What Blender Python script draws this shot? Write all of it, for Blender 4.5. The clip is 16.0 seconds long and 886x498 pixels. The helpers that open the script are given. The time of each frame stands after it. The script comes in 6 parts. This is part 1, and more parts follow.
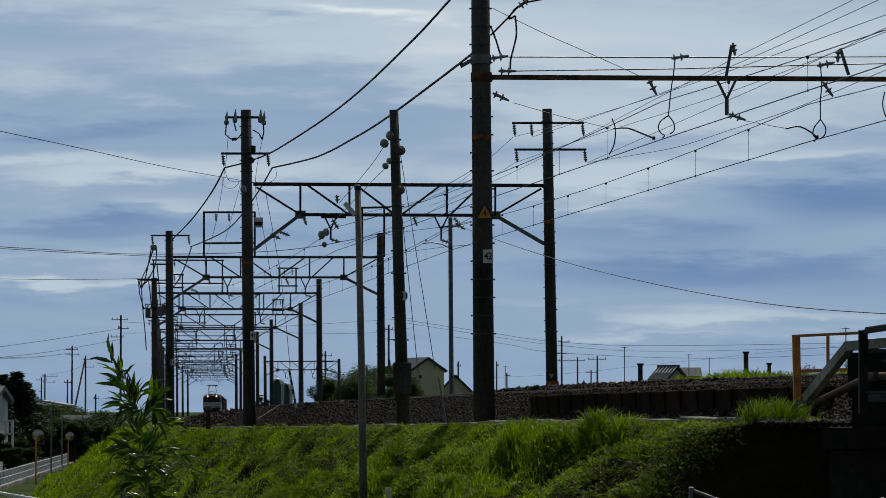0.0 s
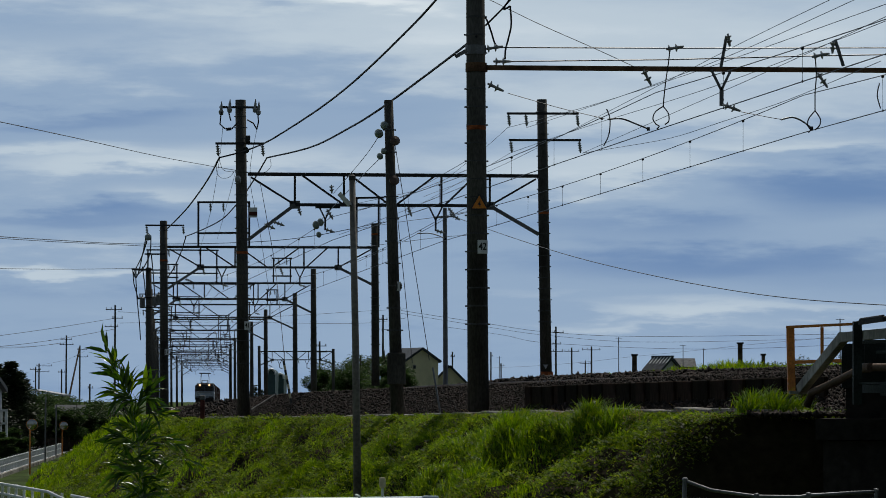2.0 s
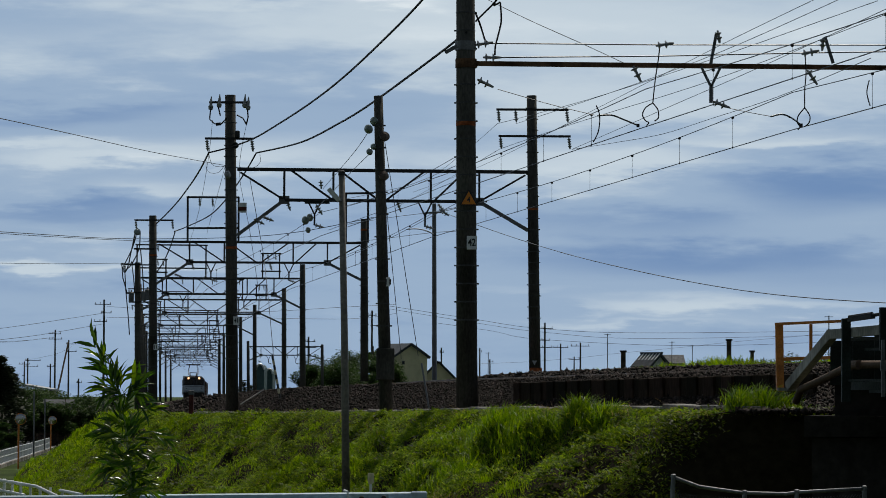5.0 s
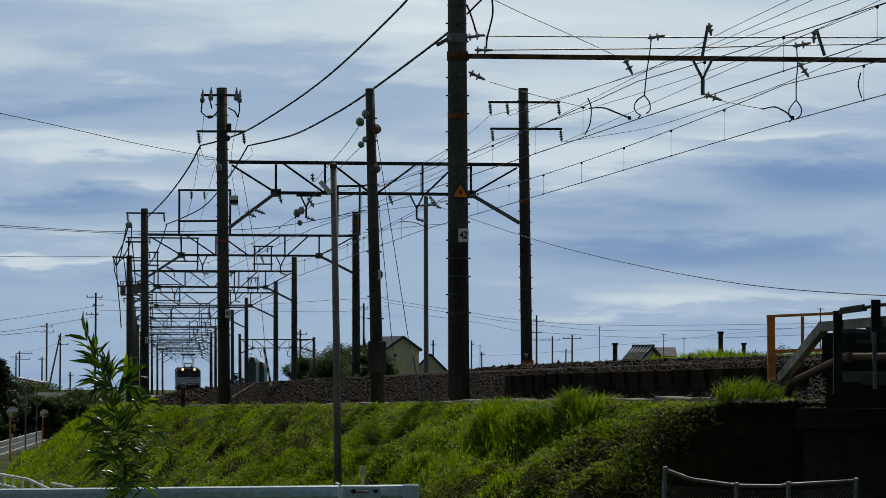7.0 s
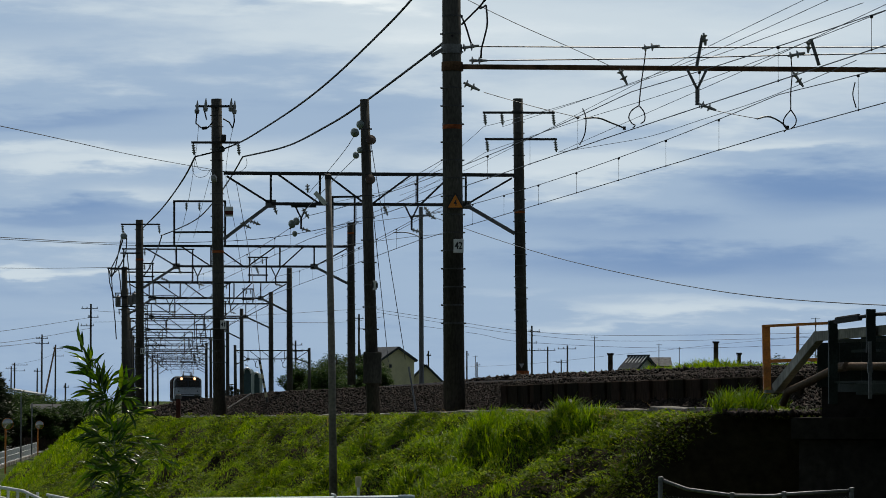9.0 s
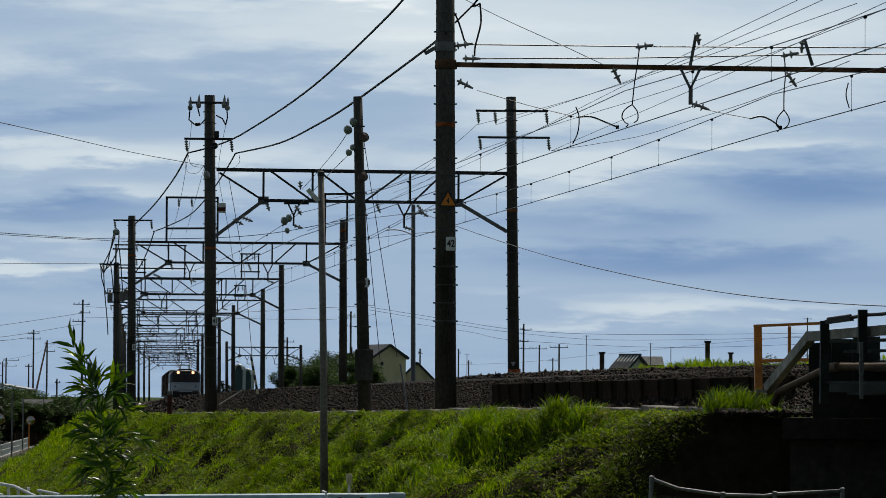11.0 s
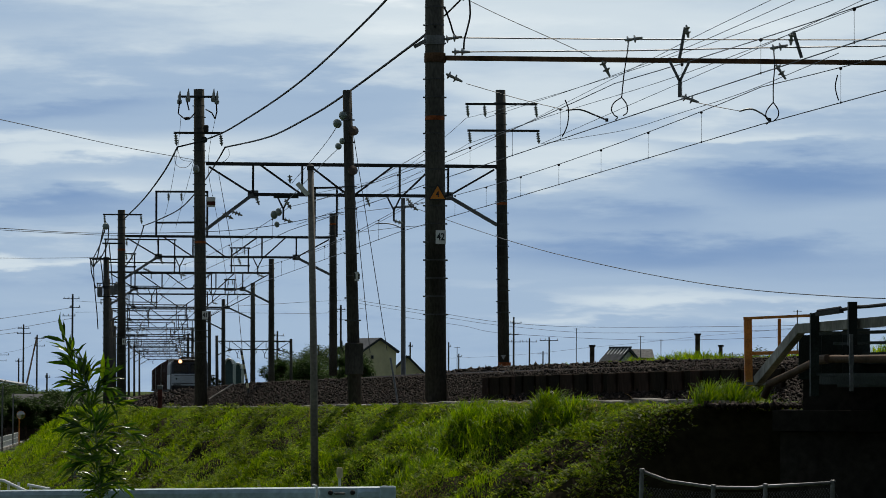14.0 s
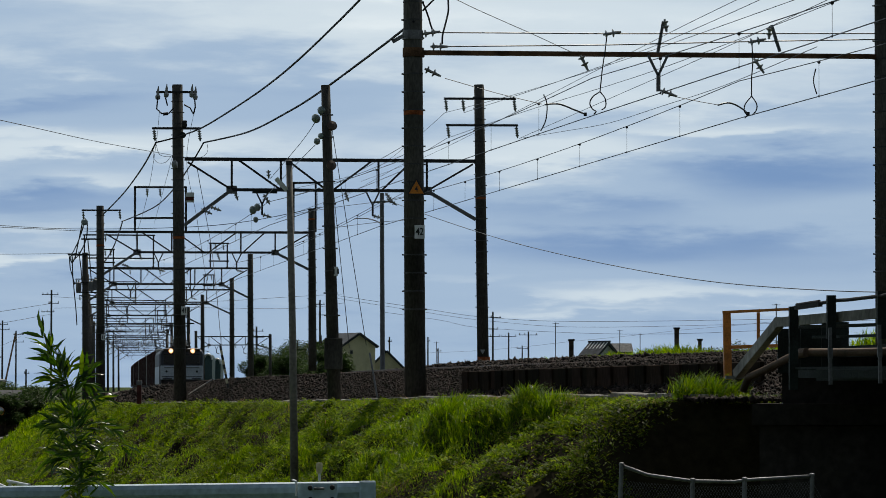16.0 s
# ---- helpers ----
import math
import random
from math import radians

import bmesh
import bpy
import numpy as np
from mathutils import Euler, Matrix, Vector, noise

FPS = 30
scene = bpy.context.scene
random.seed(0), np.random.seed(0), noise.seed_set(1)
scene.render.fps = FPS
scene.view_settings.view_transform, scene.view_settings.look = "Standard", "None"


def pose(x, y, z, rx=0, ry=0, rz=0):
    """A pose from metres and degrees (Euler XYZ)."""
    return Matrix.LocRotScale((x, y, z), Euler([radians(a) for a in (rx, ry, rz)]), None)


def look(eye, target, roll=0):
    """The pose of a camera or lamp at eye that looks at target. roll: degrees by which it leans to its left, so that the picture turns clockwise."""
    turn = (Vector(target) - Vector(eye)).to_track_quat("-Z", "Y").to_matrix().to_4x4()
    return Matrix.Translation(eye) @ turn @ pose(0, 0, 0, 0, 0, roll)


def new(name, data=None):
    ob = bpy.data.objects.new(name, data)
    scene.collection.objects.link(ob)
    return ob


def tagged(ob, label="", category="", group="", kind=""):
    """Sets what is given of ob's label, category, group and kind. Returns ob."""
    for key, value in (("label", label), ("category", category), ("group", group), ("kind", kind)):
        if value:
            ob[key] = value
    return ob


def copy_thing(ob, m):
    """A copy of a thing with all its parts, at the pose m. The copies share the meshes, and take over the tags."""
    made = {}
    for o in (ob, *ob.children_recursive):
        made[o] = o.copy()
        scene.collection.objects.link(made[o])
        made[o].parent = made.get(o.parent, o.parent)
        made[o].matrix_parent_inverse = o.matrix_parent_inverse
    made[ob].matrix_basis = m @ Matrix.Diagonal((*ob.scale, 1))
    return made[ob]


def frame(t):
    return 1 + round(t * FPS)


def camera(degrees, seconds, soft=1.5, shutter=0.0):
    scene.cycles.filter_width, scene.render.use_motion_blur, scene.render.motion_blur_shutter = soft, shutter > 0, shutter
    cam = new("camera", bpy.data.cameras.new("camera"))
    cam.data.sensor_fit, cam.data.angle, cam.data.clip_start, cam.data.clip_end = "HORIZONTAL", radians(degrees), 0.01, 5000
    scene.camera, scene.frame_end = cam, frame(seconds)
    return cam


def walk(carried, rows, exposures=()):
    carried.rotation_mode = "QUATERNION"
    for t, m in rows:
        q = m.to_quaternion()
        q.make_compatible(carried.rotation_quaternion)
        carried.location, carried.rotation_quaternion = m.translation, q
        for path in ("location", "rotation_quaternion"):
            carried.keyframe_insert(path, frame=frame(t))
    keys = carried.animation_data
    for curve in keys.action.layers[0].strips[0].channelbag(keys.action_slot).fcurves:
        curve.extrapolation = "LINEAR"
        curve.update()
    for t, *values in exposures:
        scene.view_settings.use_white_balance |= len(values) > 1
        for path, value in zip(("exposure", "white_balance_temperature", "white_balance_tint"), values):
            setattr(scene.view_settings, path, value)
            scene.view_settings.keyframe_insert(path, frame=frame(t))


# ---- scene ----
EYE = 1.6
EXPOSURES = [(0.0, 0.0, 6500, 10), (3.5, 0.05, 6520, 10), (6.5, 0.2, 6780, 10), (7.0, 0.22, 6800, 10), (9.0, 0.25, 6820, 10), (12.5, 0.30, 6850, 10), (16.0, 0.33, 6850, 10)]
cam = camera(15.396, 16.0, soft=0.65)
walk(cam, [
    (0.0, pose(0, 0, EYE, 92.8037, 0, -0.0004) @ pose(0, 0, 0, 0, 0, 0.0012)),
    (0.5, pose(0, 0, EYE, 92.7763, 0, 0.0032) @ pose(0, 0, 0, 0, 0, -0.0545)),
    (1.0, pose(0, 0, EYE, 92.7278, 0, -0.0043) @ pose(0, 0, 0, 0, 0, -0.0608)),
    (1.5, pose(0, 0, EYE, 92.6818, 0, -0.0346) @ pose(0, 0, 0, 0, 0, -0.0556)),
    (2.0, pose(0, 0, EYE, 92.6353, 0, -0.0979) @ pose(0, 0, 0, 0, 0, 0.1002)),
    (2.5, pose(0, 0, EYE, 92.6505, 0, -0.1637) @ pose(0, 0, 0, 0, 0, 0.2526)),
    (3.0, pose(0, 0, EYE, 92.6762, 0, -0.1494) @ pose(0, 0, 0, 0, 0, 0.4054)),
    (3.5, pose(0, 0, EYE, 92.6370, 0, -0.1148) @ pose(0, 0, 0, 0, 0, 0.5014)),
    (4.0, pose(0, 0, EYE, 92.6338, 0, -0.1407) @ pose(0, 0, 0, 0, 0, 0.4152)),
    (6.5, pose(0, 0, EYE, 92.4376, 0, -0.4137) @ pose(0, 0, 0, 0, 0, 0.2096)),
    (7.0, pose(0, 0, EYE, 92.4350, 0, -0.4321) @ pose(0, 0, 0, 0, 0, 0.2238)),
    (7.5, pose(0, 0, EYE, 92.4879, 0, -0.4198) @ pose(0, 0, 0, 0, 0, 0.2756)),
    (8.0, pose(0, 0, EYE, 92.5233, 0, -0.4235) @ pose(0, 0, 0, 0, 0, 0.2842)),
    (8.5, pose(0, 0, EYE, 92.5851, 0, -0.4674) @ pose(0, 0, 0, 0, 0, 0.2966)),
    (9.0, pose(0, 0, EYE, 92.6198, 0, -0.5184) @ pose(0, 0, 0, 0, 0, 0.0854)),
    (11.5, pose(0, 0, EYE, 92.5784, 0, -0.6685) @ pose(0, 0, 0, 0, 0, 0.4778)),
    (12.0, pose(0, 0, EYE, 92.5784, 0, -0.7130) @ pose(0, 0, 0, 0, 0, 0.3860)),
    (12.5, pose(0, 0, EYE, 92.5612, 0, -0.7499) @ pose(0, 0, 0, 0, 0, 0.2172)),
    (13.0, pose(0, 0, EYE, 92.5121, 0, -0.7499) @ pose(0, 0, 0, 0, 0, 0.0903)),
    (13.5, pose(0, 0, EYE, 92.4750, 0, -0.7794) @ pose(0, 0, 0, 0, 0, 0.1675)),
    (14.0, pose(0, 0, EYE, 92.4681, 0, -0.8314) @ pose(0, 0, 0, 0, 0, 0.2611)),
    (14.5, pose(0, 0, EYE, 92.4636, 0, -0.8815) @ pose(0, 0, 0, 0, 0, 0.3157)),
    (15.0, pose(0, 0, EYE, 92.4330, 0, -0.9688) @ pose(0, 0, 0, 0, 0, 0.2859)),
    (15.5, pose(0, 0, EYE, 92.3764, 0, -1.0646) @ pose(0, 0, 0, 0, 0, 0.0770)),
    (16.0, pose(0, 0, EYE, 92.3767, 0, -1.1998) @ pose(0, 0, 0, 0, 0, 0.0745)),
], EXPOSURES)


# world and sun -------------------------------------------------------------
SUN_AZ, SUN_EL = radians(12), radians(52)   # azimuth to the right of +Y


def make_world():
    w = bpy.data.worlds.new("sky")
    scene.world = w
    w.use_nodes = True
    nt = w.node_tree
    nt.nodes.clear()
    N, L = nt.nodes.new, nt.links.new
    sky = N("ShaderNodeTexSky")
    sky.sky_type, sky.sun_disc = "NISHITA", False
    sky.sun_elevation, sky.sun_rotation = SUN_EL, SUN_AZ
    tc = N("ShaderNodeTexCoord")

    def math_(op, a, b=None, c=None, clamp=False):
        n = N("ShaderNodeMath")
        n.operation, n.use_clamp = op, clamp
        for k, v in enumerate((a, b, c)):
            if v is None:
                continue
            if isinstance(v, (int, float)):
                n.inputs[k].default_value = v
            else:
                L(v, n.inputs[k])
        return n.outputs[0]

    def streaks(sx, sz, detail, rough, off):
        mp = N("ShaderNodeMapping")
        mp.inputs["Scale"].default_value = (sx, sx, sz)
        mp.inputs["Location"].default_value = off
        mp.inputs["Rotation"].default_value = (0, radians(-1.5), 0)
        L(tc.outputs["Generated"], mp.inputs["Vector"])
        n = N("ShaderNodeTexNoise")
        n.inputs["Scale"].default_value = 1
        n.inputs["Detail"].default_value = detail
        n.inputs["Roughness"].default_value = rough
        L(mp.outputs[0], n.inputs["Vector"])
        return n.outputs["Fac"]

    sep = N("ShaderNodeSeparateXYZ")
    L(tc.outputs["Generated"], sep.inputs[0])
    x, y, z = sep.outputs["X"], sep.outputs["Y"], sep.outputs["Z"]
    ahead = math_("MAXIMUM", y, 0.04)
    big = streaks(7, 62, 2.0, 0.45, (4.3, 0, 1.15))
    mid = streaks(20, 135, 4.0, 0.52, (1.7, 0, 3.1))
    wisp = streaks(60, 280, 4.0, 0.6, (2.2, 0, 6.1))
    # slopes across and up, ruffled by the finer streaks
    ax = math_("ADD", math_("DIVIDE", x, ahead), math_("MULTIPLY", math_("SUBTRACT", big, 0.5), 0.06))
    ez = math_("ADD", math_("DIVIDE", z, ahead), math_("ADD", math_("MULTIPLY", math_("SUBTRACT", mid, 0.5), 0.016), math_("MULTIPLY", math_("SUBTRACT", wisp, 0.5), 0.006)))
    cover = math_("ADD", math_("MULTIPLY_ADD", big, 0.20, 0.13), math_("MULTIPLY_ADD", mid, 0.18, -0.005))
    cover = math_("ADD", cover, math_("MULTIPLY_ADD", wisp, 0.10, -0.02))
    # cloud banks: slope across, slope up, half width, half height, amount
    for cx, cz, w, h, amount in (
            (-0.0258, 0.1223, 0.0328, 0.0028, 0.22), (-0.0145, 0.1124, 0.0448, 0.0078, 0.10), (-0.0924, 0.1063, 0.0569, 0.0060, 0.04), (-0.1202, 0.1150, 0.0259, 0.0052, -0.05), (-0.0975, 0.0876, 0.0362, 0.0059, -0.17),
            (-0.1286, 0.0838, 0.0207, 0.0038, -0.10), (-0.0249, 0.0898, 0.0328, 0.0062, -0.09), (-0.0042, 0.0994, 0.0207, 0.0086, 0.04), (-0.1148, 0.0760, 0.0448, 0.0017, 0.10), (-0.0802, 0.0716, 0.0345, 0.0024, 0.16),
            (-0.0387, 0.0734, 0.0345, 0.0052, 0.06), (0.0686, 0.1098, 0.0724, 0.0138, 0.12), (0.0374, 0.0881, 0.0345, 0.0086, 0.10), (0.0927, 0.0881, 0.0517, 0.0069, 0.10), (0.1240, 0.1150, 0.0259, 0.0103, 0.06),
            (0.0632, 0.0716, 0.0397, 0.0034, 0.16), (0.1099, 0.0777, 0.0345, 0.0021, 0.12), (0.1237, 0.0656, 0.0328, 0.0078, -0.22), (0.0718, 0.0543, 0.0448, 0.0052, -0.12), (0.0373, 0.0647, 0.0207, 0.0031, 0.08),
            (-0.1095, 0.0561, 0.0483, 0.0041, -0.16), (-0.0784, 0.0621, 0.0276, 0.0021, 0.08), (-0.0318, 0.0526, 0.0414, 0.0041, -0.06), (-0.0922, 0.0491, 0.0569, 0.0016, 0.06), (-0.1249, 0.0383, 0.0328, 0.0017, 0.15),
            (-0.0783, 0.0388, 0.0276, 0.0017, 0.08), (-0.1007, 0.0319, 0.0569, 0.0031, -0.06), (0.1150, 0.0491, 0.0569, 0.0024, 0.02), (0.0890, 0.0422, 0.0724, 0.0062, -0.14), (0.0286, 0.0336, 0.0414, 0.0024, 0.05),
            (0.0942, 0.0281, 0.0569, 0.0028, 0.13), (0.0579, 0.0229, 0.0448, 0.0017, 0.10), (0.1234, 0.0215, 0.0276, 0.0017, 0.10), (-0.0317, 0.0258, 0.0448, 0.0024, 0.05), (-0.0834, 0.0198, 0.0690, 0.0043, -0.02),
            (0.0889, 0.0155, 0.0690, 0.0024, -0.02)):
        dx = math_("DIVIDE", math_("SUBTRACT", ax, cx), w)
        dz = math_("DIVIDE", math_("SUBTRACT", ez, cz), h)
        g = math_("POWER", 0.3679, math_("ADD", math_("MULTIPLY", dx, dx), math_("MULTIPLY", dz, dz)))
        cover = math_("MULTIPLY_ADD", g, amount, cover)
    # thin high cloud thickens with height
    cover = math_("ADD", cover, math_("MULTIPLY", math_("MINIMUM", math_("SUBTRACT", z, 0.06), 0.12), 0.9))
    ramp = N("ShaderNodeValToRGB")
    ramp.color_ramp.interpolation = "EASE"
    e = ramp.color_ramp.elements
    e[0].position, e[0].color = 0.12, (0.140, 0.245, 0.445, 1)
    e[1].position, e[1].color = 0.66, (0.72, 0.79, 0.83, 1)
    m1 = e.new(0.33)
    m1.color = (0.282, 0.394, 0.550, 1)
    m2 = e.new(0.50)
    m2.color = (0.490, 0.585, 0.672, 1)
    L(cover, ramp.inputs[0])
    bg1 = N("ShaderNodeBackground")
    L(sky.outputs[0], bg1.inputs[0])
    bg1.inputs[1].default_value = 0.025
    bg2 = N("ShaderNodeBackground")
    L(ramp.outputs[0], bg2.inputs[0])
    # the veil is brightest towards the sun
    L(math_("MULTIPLY_ADD", math_("MINIMUM", y, 0.5), 0.40, 0.80), bg2.inputs[1])
    # cloud is thickest low ahead, towards the sun, and opens overhead and behind
    veil = math_("MULTIPLY", math_("SUBTRACT", 1.0, math_("MULTIPLY", math_("MAXIMUM", math_("SUBTRACT", z, 0.15), 0.0), 0.9), clamp=True),
                 math_("MULTIPLY_ADD", y, 0.32, 0.66, clamp=True))
    mix = N("ShaderNodeMixShader")
    L(veil, mix.inputs[0])
    L(bg1.outputs[0], mix.inputs[1])
    L(bg2.outputs[0], mix.inputs[2])
    out = N("ShaderNodeOutputWorld")
    L(mix.outputs[0], out.inputs[0])


make_world()
sun = new("sun", bpy.data.lights.new("sun", "SUN"))
sun.data.energy, sun.data.angle, sun.data.color = 3.0, radians(0.8), (1.0, 0.95, 0.86)
sun.matrix_basis = look((0, 0, 0), (-math.sin(SUN_AZ) * math.cos(SUN_EL), -math.cos(SUN_AZ) * math.cos(SUN_EL), -math.sin(SUN_EL)))

# materials -----------------------------------------------------------------
MATS = {}


def mat(name, col, rough=0.8, metal=0.0, var=0.25, scale=3.0, fine=40.0, bump=0.3, stretch=(1, 1, 1), stain=None,
        per_object=0.0, translucent=0.0, spec=None, island=0.0):
    """Procedural surface: base colour with broad stains, fine grain and relief."""
    if spec is None:
        spec = 0.5 if rough < 0.6 else 0.02 if rough > 0.85 else 0.1
    m = bpy.data.materials.new(name)
    m.use_nodes = True
    nt = m.node_tree
    nt.nodes.clear()
    N, L = nt.nodes.new, nt.links.new
    tc, mp = N("ShaderNodeTexCoord"), N("ShaderNodeMapping")
    mp.inputs["Scale"].default_value = stretch
    L(tc.outputs["Object"], mp.inputs["Vector"])
    n1, n2 = N("ShaderNodeTexNoise"), N("ShaderNodeTexNoise")
    for n, s, d in ((n1, scale, 4), (n2, fine, 3)):
        n.inputs["Scale"].default_value, n.inputs["Detail"].default_value = s, d
        L(mp.outputs[0], n.inputs["Vector"])
    r1 = N("ShaderNodeValToRGB")
    dark = stain or tuple(c * (1 - var * 1.6) for c in col)
    r1.color_ramp.elements[0].position, r1.color_ramp.elements[0].color = 0.32, (*dark, 1)
    r1.color_ramp.elements[1].position, r1.color_ramp.elements[1].color = 0.66, (*[min(1, c * (1 + var * 0.6)) for c in col], 1)
    L(n1.outputs["Fac"], r1.inputs[0])
    mix = N("ShaderNodeMix")
    mix.data_type, mix.blend_type = "RGBA", "OVERLAY"
    mix.inputs[0].default_value = min(1, 0.35 + var)
    L(r1.outputs[0], mix.inputs[6])
    L(n2.outputs["Fac"], mix.inputs[7])
    colour = mix.outputs[2]
    if per_object or island:
        src = N("ShaderNodeObjectInfo").outputs["Random"] if per_object else N("ShaderNodeNewGeometry").outputs["Random Per Island"]
        hs = N("ShaderNodeHueSaturation")
        a = per_object or island
        mr = N("ShaderNodeMapRange")
        mr.inputs["To Min"].default_value, mr.inputs["To Max"].default_value = 1 - a, 1 + a
        L(src, mr.inputs[0])
        L(mr.outputs[0], hs.inputs["Value"])
        mh = N("ShaderNodeMapRange")
        mh.inputs["To Min"].default_value, mh.inputs["To Max"].default_value = 0.5 + 0.05 * a, 0.5 - 0.05 * a
        L(src, mh.inputs[0])
        L(mh.outputs[0], hs.inputs["Hue"])
        L(colour, hs.inputs["Color"])
        colour = hs.outputs[0]
    b = N("ShaderNodeBsdfPrincipled")
    L(colour, b.inputs["Base Color"])
    b.inputs["Metallic"].default_value = metal
    b.inputs["Specular IOR Level"].default_value = spec
    rr = N("ShaderNodeMapRange")
    rr.inputs["To Min"].default_value, rr.inputs["To Max"].default_value = max(0.05, rough - 0.12), min(1, rough + 0.12)
    L(n1.outputs["Fac"], rr.inputs[0])
    L(rr.outputs[0], b.inputs["Roughness"])
    if bump:
        bp = N("ShaderNodeBump")
        bp.inputs["Strength"].default_value, bp.inputs["Distance"].default_value = bump, 0.02
        L(n2.outputs["Fac"], bp.inputs["Height"])
        L(bp.outputs[0], b.inputs["Normal"])
    shader = b.outputs[0]
    if translucent:
        t = N("ShaderNodeBsdfTranslucent")
        tint = N("ShaderNodeHueSaturation")
        tint.inputs["Saturation"].default_value, tint.inputs["Value"].default_value, tint.inputs["Hue"].default_value = 1.12, 1.5, 0.494
        L(colour, tint.inputs["Color"])
        L(tint.outputs[0], t.inputs["Color"])
        mx = N("ShaderNodeMixShader")
        mx.inputs[0].default_value = translucent
        L(shader, mx.inputs[1])
        L(t.outputs[0], mx.inputs[2])
        shader = mx.outputs[0]
    o = N("ShaderNodeOutputMaterial")
    L(shader, o.inputs[0])
    MATS[name] = m
    return m


def glow(name, col, strength):
    m = bpy.data.materials.new(name)
    m.use_nodes = True
    b = m.node_tree.nodes["Principled BSDF"]
    b.inputs["Emission Color"].default_value = (*col, 1)
    b.inputs["Emission Strength"].default_value = strength
    return m


CONCRETE = mat("pole_concrete", (0.084, 0.081, 0.071), 0.9, var=0.35, scale=1.4, fine=30, stretch=(1, 1, 0.35))
CONCRETE_LIGHT = mat("wall_concrete", (0.30, 0.285, 0.26), 0.9, var=0.4, scale=0.7, fine=12, bump=0.5)
# base colour taken near-black to hold the shade under the bridge
CONCRETE_SHADED = mat("stained_shaded_concrete", (0.030, 0.027, 0.024), 0.92, var=0.5, scale=0.6, fine=9, bump=0.6)
SHEET_PILE = mat("grimy_pile_panels", (0.029, 0.021, 0.013), 0.95, var=0.45, scale=0.9, fine=14, bump=0.4, stretch=(1, 1, 0.35), per_object=0.6)
VINE = mat("vine_leaves", (0.068, 0.102, 0.016), 0.6, var=0.35, scale=0.6, fine=4, bump=0, translucent=0.4, island=0.55, spec=0.05)
STRAW = mat("dry_grass", (0.20, 0.155, 0.07), 0.8, var=0.3, scale=0.8, fine=4, bump=0, translucent=0.35, island=0.4)
STEEL = mat("galvanised_steel", (0.15, 0.155, 0.16), 0.55, 0.55, var=0.25, scale=2, fine=25, bump=0.15)
DARK_STEEL = mat("weathered_dark_steel", (0.045, 0.045, 0.047), 0.65, 0.2, var=0.3, scale=2, fine=25, bump=0.15)
RUST = mat("rusty_steel", (0.15, 0.085, 0.05), 0.85, 0.1, var=0.45, scale=2.5, fine=30, bump=0.4)
WIRE = mat("bare_wire", (0.05, 0.052, 0.058), 0.5, 0.4, var=0.15, bump=0)
CABLE = mat("black_cable", (0.02, 0.02, 0.022), 0.6, var=0.2, bump=0)
PORCELAIN = mat("insulator_porcelain", (0.24, 0.25, 0.25), 0.25, var=0.12, scale=6, bump=0.05)
GLASS_DISC = mat("greyish_glass_disc", (0.20, 0.25, 0.24), 0.2, var=0.12, scale=6, bump=0.05)
BROWN_PORC = mat("brown_insulator", (0.07, 0.04, 0.02), 0.3, var=0.2, scale=6, bump=0.05)
BAND = mat("pole_band", (0.06, 0.06, 0.06), 0.5, 0.6, var=0.2)
ORANGE_BAND = mat("faded_orange_band", (0.30, 0.085, 0.03), 0.8, var=0.4, scale=9)
ORANGE = mat("orange_painted_steel", (0.60, 0.20, 0.025), 0.55, var=0.25, scale=5, fine=40)
YELLOW = mat("warning_orange", (0.72, 0.23, 0.012), 0.5, var=0.1)
BLACK = mat("black_paint", (0.015, 0.015, 0.015), 0.5, var=0.2)
WHITE = mat("white_paint", (0.66, 0.68, 0.68), 0.45, var=0.10, scale=1.8, fine=18, bump=0.1)
# white guard rail paint, with blue skylight on its shaded face mixed in
RAIL_PAINT = mat("white_paint_sky_tint", (0.36, 0.48, 0.56), 0.45, var=0.10, scale=1.8, fine=18, bump=0.1)
LAMP_POST = mat("grey_brown_painted_steel", (0.20, 0.185, 0.16), 0.7, var=0.25, scale=2, fine=20, bump=0.1)
RED = mat("red_paint", (0.085, 0.026, 0.022), 0.6, var=0.25, scale=5)
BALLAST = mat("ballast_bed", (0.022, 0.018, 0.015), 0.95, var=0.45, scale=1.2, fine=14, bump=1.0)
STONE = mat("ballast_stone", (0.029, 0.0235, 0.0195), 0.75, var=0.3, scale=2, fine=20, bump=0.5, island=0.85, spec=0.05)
RAIL = mat("rail_steel", (0.16, 0.10, 0.07), 0.5, 0.6, var=0.3)
SOIL = mat("grassy_soil", (0.021, 0.019, 0.010), 0.95, var=0.5, scale=0.5, fine=7, bump=0.8, stain=(0.022, 0.017, 0.009))
FIELD = mat("field_grass", (0.05, 0.075, 0.02), 0.95, var=0.5, scale=0.12, fine=3, bump=0.8)
GRASS = mat("grass_blades", (0.142, 0.238, 0.021), 0.7, var=0.35, scale=0.45, fine=3, bump=0, translucent=0.5, island=0.5, spec=0.1)
TUFT = mat("tall_grass_blades", (0.085, 0.150, 0.016), 0.5, var=0.3, scale=0.8, fine=4, bump=0, translucent=0.55, island=0.5, spec=0.3)
WEED = mat("broad_weed_leaves", (0.120, 0.184, 0.025), 0.55, var=0.35, scale=0.5, fine=3, bump=0, translucent=0.45, island=0.5, spec=0.04)
LEAF = mat("tree_leaves", (0.040, 0.075, 0.024), 0.65, var=0.4, scale=0.5, fine=4, bump=0, translucent=0.3, island=0.5)
